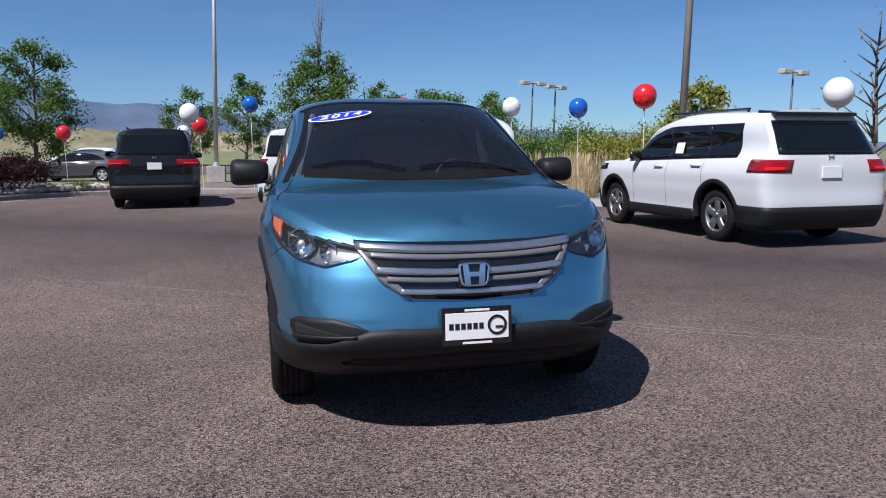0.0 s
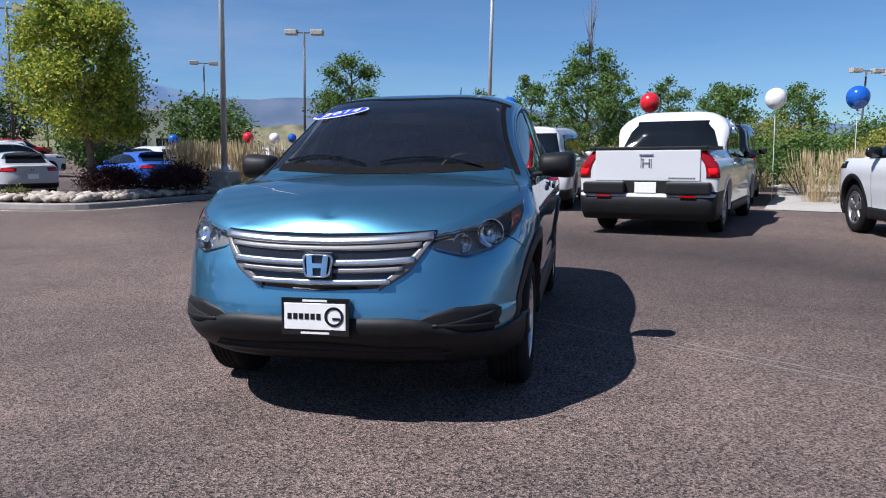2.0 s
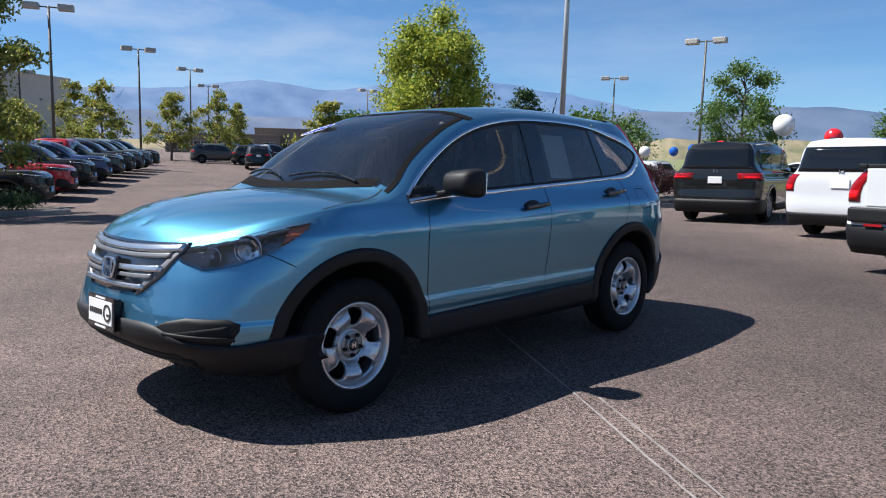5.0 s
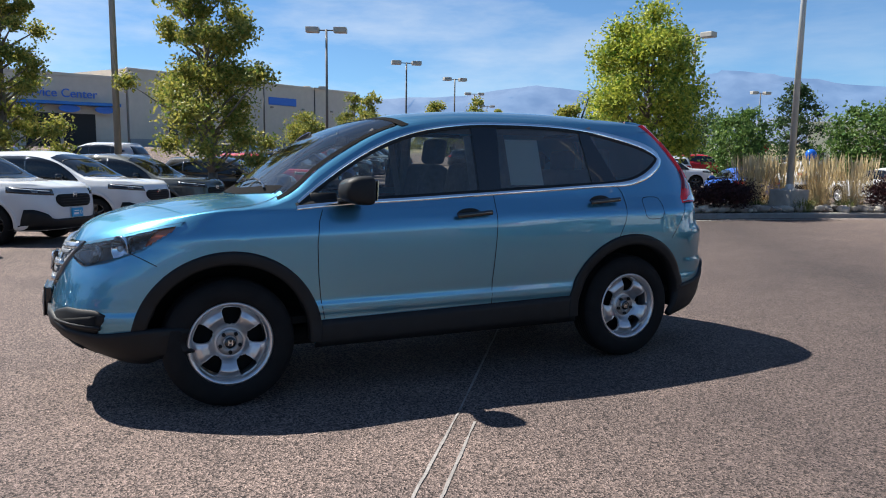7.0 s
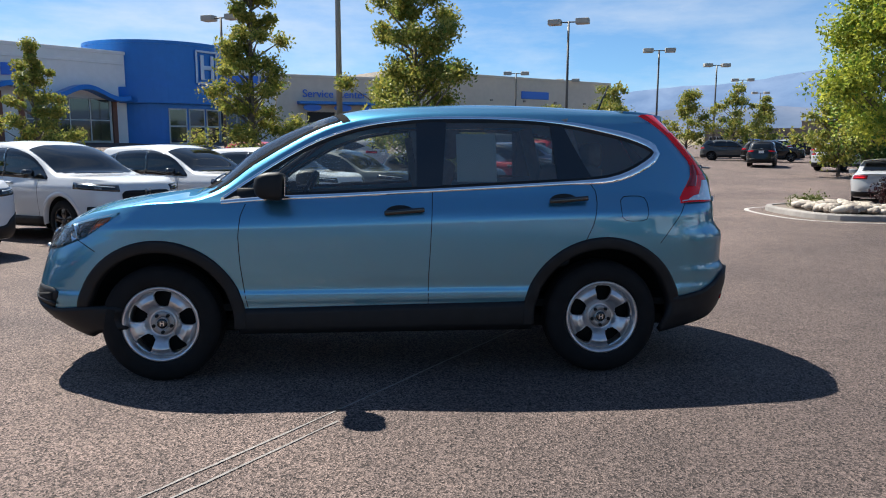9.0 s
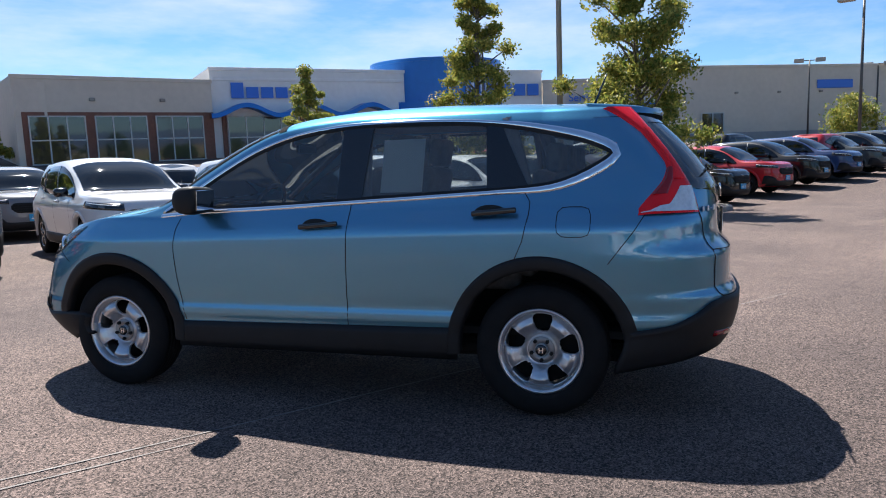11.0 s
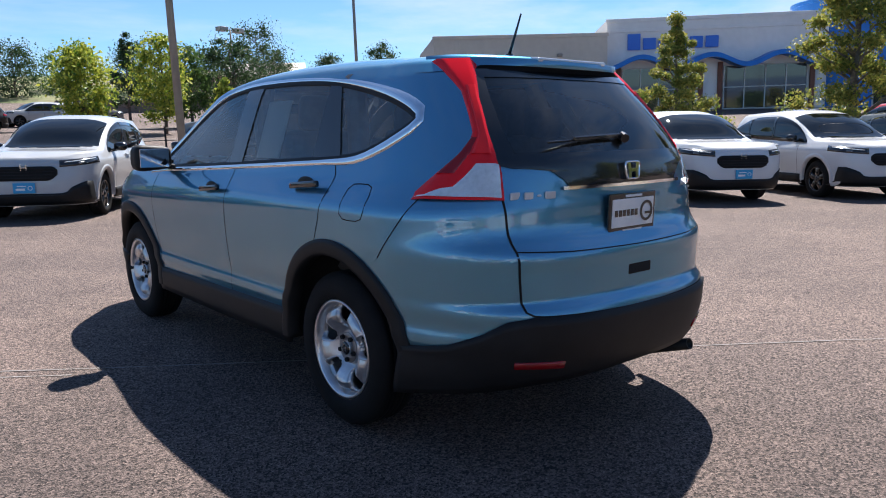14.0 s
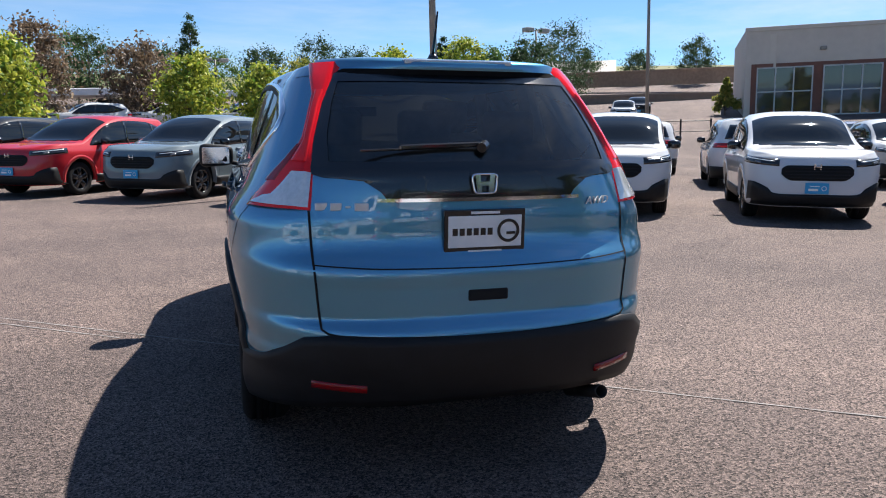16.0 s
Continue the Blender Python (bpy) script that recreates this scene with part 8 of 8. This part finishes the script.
passport = build_car("white_suv", "white five-door sport utility vehicle with black trim and roof rails", dict(spec_boxy(4.84, 1.99, 1.83, 0.22), tail=(0.62, 2.02, 0.98, 1.14), rim=M_steel, mirror_mat=M_black), WHITE, plate=None, rails=True)
passport.matrix_world = on_ground(6.08, 5.35, 93)
part("window_sheet", box_bm(0.004, 0.20, 0.36, Matrix.Translation((0.862, 0.36, 1.40)) @ Euler((0, radians(-14), 0)).to_matrix().to_4x4()), M_plate, passport, "white paper price sheet")
for suv_, h_, top_ in ((passport, 2.25, 1.83),):
    sp_ = part("spoiler", box_bm(1.30, 0.36, 0.05, Matrix.Translation((0, h_ - 0.33, top_ - 0.075)) @ Euler((radians(-7), 0, 0)).to_matrix().to_4x4(), 0.018, 2), M_black, suv_, "gloss black roof spoiler")
    part("chrome_strip", box_bm(1.30, 0.02, 0.03, Matrix.Translation((0, h_ - 0.075, 1.19)), 0.006, 1), M_black, suv_)
    part("tail_pipe", cyl_bm(0.045, 0.045, 0.12, 14, Matrix.Translation((0.55, h_ - 0.06, 0.33)) @ Euler((radians(-90), 0, 0)).to_matrix().to_4x4()), M_chrome, suv_)
old = build_car("old_white_suv", "older boxy white sport utility vehicle seen from behind", dict(spec_boxy(4.86, 1.99, 1.80), clad=False, tail=(0.80, 2.28, 0.84, 1.14), mirror_mat=M_paint, rbump=0.46), WHITE, plate=None, rails=True)
old.matrix_world = on_ground(0.05, 12.7, 84)
black = build_car("black_suv", "glossy black three-row sport utility vehicle with red tail lamps", dict(spec_boxy(4.98, 1.99, 1.87, 0.06), clad=False, tail=(0.50, 2.20, 1.00, 1.13)), BLACK, plate=None, rails=True)
black.matrix_world = on_ground(-3.75, 15.1, 97)

place_copy(black, on_ground(4.35, 14.5, 76), "black three-row sport utility vehicle standing before the driveway", BLACK)


def spec_pickup():
    s = spec_boxy(5.33, 1.995, 1.79)
    S, h = s["S"], 5.33 / 2
    S.edge_y = stab((-h + 0.85, 1.07), (-1.30, 1.12), (-1.05, 1.18), (-0.5, 1.54), (-0.1, 1.67), (0.4, 1.745), (0.68, 1.735), (0.78, 1.65), (1.04, 1.275), (1.09, 1.255), (1.5, 1.255), (h, 1.255))
    S.Zc = stab((-h + 0.1, 1.0), (-h + 0.35, 1.06), (-1.35, 1.15), (-1.2, 1.17), (-0.75, 1.5), (-0.35, 1.72), (0.2, 1.845), (0.66, 1.835), (0.79, 1.73), (1.05, 1.27), (1.10, 1.245), (1.6, 1.24), (h, 1.24))
    S.Yr = stab((0.2, h - 0.12), (0.32, h - 0.04), (0.5, h), (0.62, h - 0.02), (0.66, h - 0.07), (1.0, h - 0.06), (1.22, h - 0.07), (1.35, h - 0.09))
    S.ysr, S.nr, S.yc_rear, S.crown_back = h - 0.25, 8.0, h - 0.1, 5.0
    s.update(hubs=[(-1.62, 0.37), (1.56, 0.37)], dlo=stab((-1.0, 1.12), (-0.55, 1.46), (-0.2, 1.57), (0.5, 1.61), (0.72, 1.56), (0.86, 1.40)), win=(-1.0, 0.84), pillars=(0.08,), doors=(-0.85, 0.10, 1.0), handles=(-0.08, 0.85), tail=(0.83, 2.53, 0.85, 1.23), backlight=(0.70, 0.705, 0.01, 0.01), tail_plate=0.70, mirror_mat=M_black, clad=False, rbump=0.66)
    return s


pick = build_car("white_pickup", "white crew-cab pickup truck with closed tailgate", spec_pickup(), WHITE, plate=None)
for c in list(pick.children):
    if c.name.split(".")[0] in ("rear_window", "badge", "plate"):
        bpy.data.objects.remove(c)
S = pick_S = spec_pickup()["S"]
v, f = [], []
for z in np.linspace(1.29, 1.72, 8):
    y = np.interp(z, [1.275, 1.65, 1.735], [1.045, 0.785, 0.735]) + 0.030
    hw = 0.75 - 0.34 * (z - 1.29)
    v += [(x * hw, y + 0.060 * (1 - x ** 12) * min(1, (z - 1.28) / 0.25), z) for x in np.linspace(-1, 1, 9)]
link_mesh("rear_window", v, grid_faces(8, 9, True), M_plain_glass, pick, "dark cab rear window")
part("bed_lining", box_bm(1.5, 1.36, 0.02, Matrix.Translation((0, 1.92, 1.262)), 0.004, 1), M_clad, pick)
part("bed_rim", join_bm(box_bm(0.10, 1.42, 0.05, Matrix.Translation((0.80, 1.92, 1.275)), 0.012, 2), box_bm(0.10, 1.42, 0.05, Matrix.Translation((-0.80, 1.92, 1.275)), 0.012, 2), box_bm(1.60, 0.07, 0.05, Matrix.Translation((0, 2.58, 1.270)), 0.012, 2)), M_clad, pick)
tg = part("tailgate", box_bm(1.50, 0.03, 0.44, Matrix.Translation((0, 2.605, 1.025)), 0.012, 2), M_paint, pick, "white tailgate")
tg.color = (*WHITE, 1)
part("tailgate_handle", box_bm(0.20, 0.02, 0.035, Matrix.Translation((0, 2.622, 1.175)), 0.008, 2), M_satin, pick)
part("badge", join_bm(*[box_bm(sx, 0.02, sz, Matrix.Translation((cx, 2.620, 1.06 + cz)), 0.004, 1) for cx, cz, sx, sz in ((-0.045, 0, 0.022, 0.13), (0.045, 0, 0.022, 0.13), (0, 0, 0.09, 0.022), (-0.075, 0, 0.010, 0.15), (0.075, 0, 0.010, 0.15))]), M_satin, pick, "chrome badge")
part("model_mark", join_bm(*[box_bm(0.036, 0.006, 0.024, Matrix.Translation((-0.67 + 0.042 * k, 2.622, 0.845)), 0.003, 1) for k in range(9)]), M_greyplas, pick)
for sx in (1, -1):
    st = part("rear_step", box_bm(0.62, 0.17, 0.17, Matrix.Translation((sx * 0.60, 2.635, 0.70)), 0.035, 3), M_clad, pick, "dark step bumper end")
    part("step_top", box_bm(0.58, 0.10, 0.02, Matrix.Translation((sx * 0.60, 2.65, 0.787)), 0.008, 1), M_greyplas, st)
    part("rear_reflector", box_bm(0.22, 0.01, 0.03, Matrix.Translation((sx * 0.60, 2.70, 0.585)), 0.004, 1), M_dred, pick)
part("bumper_recess", box_bm(0.70, 0.08, 0.26, Matrix.Translation((0, 2.595, 0.68)), 0.015, 2), M_void, pick)
part("plate", box_bm(0.31, 0.012, 0.155, Matrix.Translation((0, 2.645, 0.71)), 0.004, 1), M_plate, pick, "white tail plate")
pick.matrix_world = on_ground(2.76, 8.34, 72.5)

sedan = build_car("silver_sedan", "silver four-door sedan with dark red tail lamps", spec_sedan(), SILVER, plate=None)
sedan.matrix_world = on_ground(-17.9, 16.4, 145)
b2 = place_copy(sedan, on_ground(-15.8, 20.2, 150), "bright blue sedan behind the rock bed", (0.02, 0.09, 0.40))
g2 = place_copy(sedan, on_ground(-9.5, 31.5, 170), "dark grey sedan beyond the planted island", (0.05, 0.05, 0.055))
w2 = place_copy(sedan, on_ground(-13.0, 24.5, 165), "white sedan behind the feather grass", WHITE)

# ---- river rocks on the island, the nearest ones singly ----
def rock_mesh(seed):
    rng = np.random.default_rng(seed)
    bm = bmesh.new()
    bmesh.ops.create_icosphere(bm, subdivisions=1, radius=1.0)
    sc_ = rng.uniform(0.75, 1.25, 3) * np.array([1.0, 0.8, 0.55])
    for v_ in bm.verts:
        v_.co = Vector((v_.co.x * sc_[0], v_.co.y * sc_[1], v_.co.z * sc_[2])) * (1 + rng.normal(0, 0.07))
    me = bpy.data.meshes.new("rock")
    bm.to_mesh(me)
    bm.free()
    me.polygons.foreach_set("use_smooth", [True] * len(me.polygons))
    me.materials.append(M_rockv)
    return me


def rock_material(joined=False):
    m = mat("river_rock_varied", (0.3, 0.27, 0.24), 0.8, 0, bump=0.3, bscale=25, dist=0.01)
    n, l = m.node_tree.nodes, m.node_tree.links
    o, r = n.new("ShaderNodeNewGeometry" if joined else "ShaderNodeObjectInfo"), n.new("ShaderNodeValToRGB")
    r.color_ramp.elements[0].color, r.color_ramp.elements[1].color = (0.17, 0.135, 0.11, 1), (0.56, 0.50, 0.42, 1)
    l.new(o.outputs["Random Per Island" if joined else "Random"], r.inputs["Fac"])
    l.new(r.outputs["Color"], n["Principled BSDF"].inputs["Base Color"])
    return m


M_rockv = rock_material()
rocks = [rock_mesh(200 + i) for i in range(8)]
rng = np.random.default_rng(77)
near_edge = [Vector(p) for p in ((-14.5, 11.4), (-13.4, 10.6), (-12.0, 10.2), (-10.7, 10.1), (-10.1, 11.2), (-9.75, 13.0), (-9.2, 15.0), (-8.4, 16.7), (-7.3, 18.3), (-5.6, 19.5))]
lens = [(b - a).length for a, b in zip(near_edge, near_edge[1:])]
tot = sum(lens)
rest_v, rest_f = [], []
for i in range(2200):
    s = rng.uniform(0, tot)
    k = 0
    while s > lens[k]:
        s -= lens[k]
        k += 1
    a, b = near_edge[k], near_edge[k + 1]
    d = (b - a).normalized()
    depth = 0.12 + 1.7 * rng.uniform() ** 1.2
    p = a + d * s + Vector((-d.y, d.x)) * depth
    r_ = rng.uniform(0.06, 0.19)
    z = 0.11 + r_ * 0.25 + (0.05 if depth < 1.2 else 0.0) + rng.uniform(0, 0.04)
    m = Matrix.Translation((p.x, p.y, z)) @ Euler((rng.normal(0, 0.2), rng.normal(0, 0.2), rng.uniform(0, 6.28))).to_matrix().to_4x4() @ Matrix.Scale(r_, 4)
    if i < 300:
        o = new("rock", rocks[i % 8])
        o.parent = bed
        o.matrix_basis = m
    else:
        me = rocks[i % 8]
        base = len(rest_v)
        rest_v += [m @ v_.co for v_ in me.vertices]
        rest_f += [tuple(base + j for j in q.vertices) for q in me.polygons]
o = link_mesh("river_rocks", rest_v, rest_f, rock_material(True), bed, "")
o["kind"] = "stuff"

# year sticker on the windscreen
def sticker():
    c = Vector((-0.415, -0.585, 1.452))
    S = hero_S
    uu = S.u_side(np.array(c.y), np.array(1.0))
    t = float(np.clip(1 - abs(c.x) / S.top(uu, 0.0)[0], 0, 1))
    q, n_ = S.top(uu, np.array(t)), S.top_normal(uu, np.array(t))
    nrm = Vector((-n_[0], n_[1], n_[2]))
    if nrm.y > 0:
        nrm = -nrm
    xa = Vector((1, 0, 0)) - nrm * nrm.x
    xa.normalize()
    za = xa.cross(nrm) * -1 if xa.cross(nrm).z < 0 else xa.cross(nrm)
    m = Matrix((( xa.x, za.x, nrm.x, -q[0]), (xa.y, za.y, nrm.y, q[1]), (xa.z, za.z, nrm.z, q[2]), (0, 0, 0, 1)))
    e = part("year_sticker", cyl_bm(1, 1, 0.002, 40, m @ Matrix.Translation((0, 0, 0.006)) @ Matrix.Diagonal((0.195, 0.057, 1, 1))), M_stkwhite, hero, "oval white and blue year sticker")
    part("oval", cyl_bm(1, 1, 0.002, 40, m @ Matrix.Translation((0, 0, 0.009)) @ Matrix.Diagonal((0.181, 0.046, 1, 1))), M_stkblue, e)
    cu = bpy.data.curves.new("year", "FONT")
    cu.body, cu.size, cu.extrude, cu.align_x, cu.align_y = "2014", 0.086, 0.001, "CENTER", "CENTER"
    cu.shear, cu.space_character, cu.offset = 0.25, 1.25, 0.002
    ob = new("year", cu)
    me = bpy.data.meshes.new_from_object(ob)
    bpy.data.objects.remove(ob)
    me.materials.clear()
    me.materials.append(M_stkwhite)
    ob = new("year", me)
    ob.parent = e
    ob.matrix_basis = m @ Matrix.Translation((0, -0.002, 0.012)) @ Matrix.Diagonal((1.25, 0.85, 1, 1))


sticker()
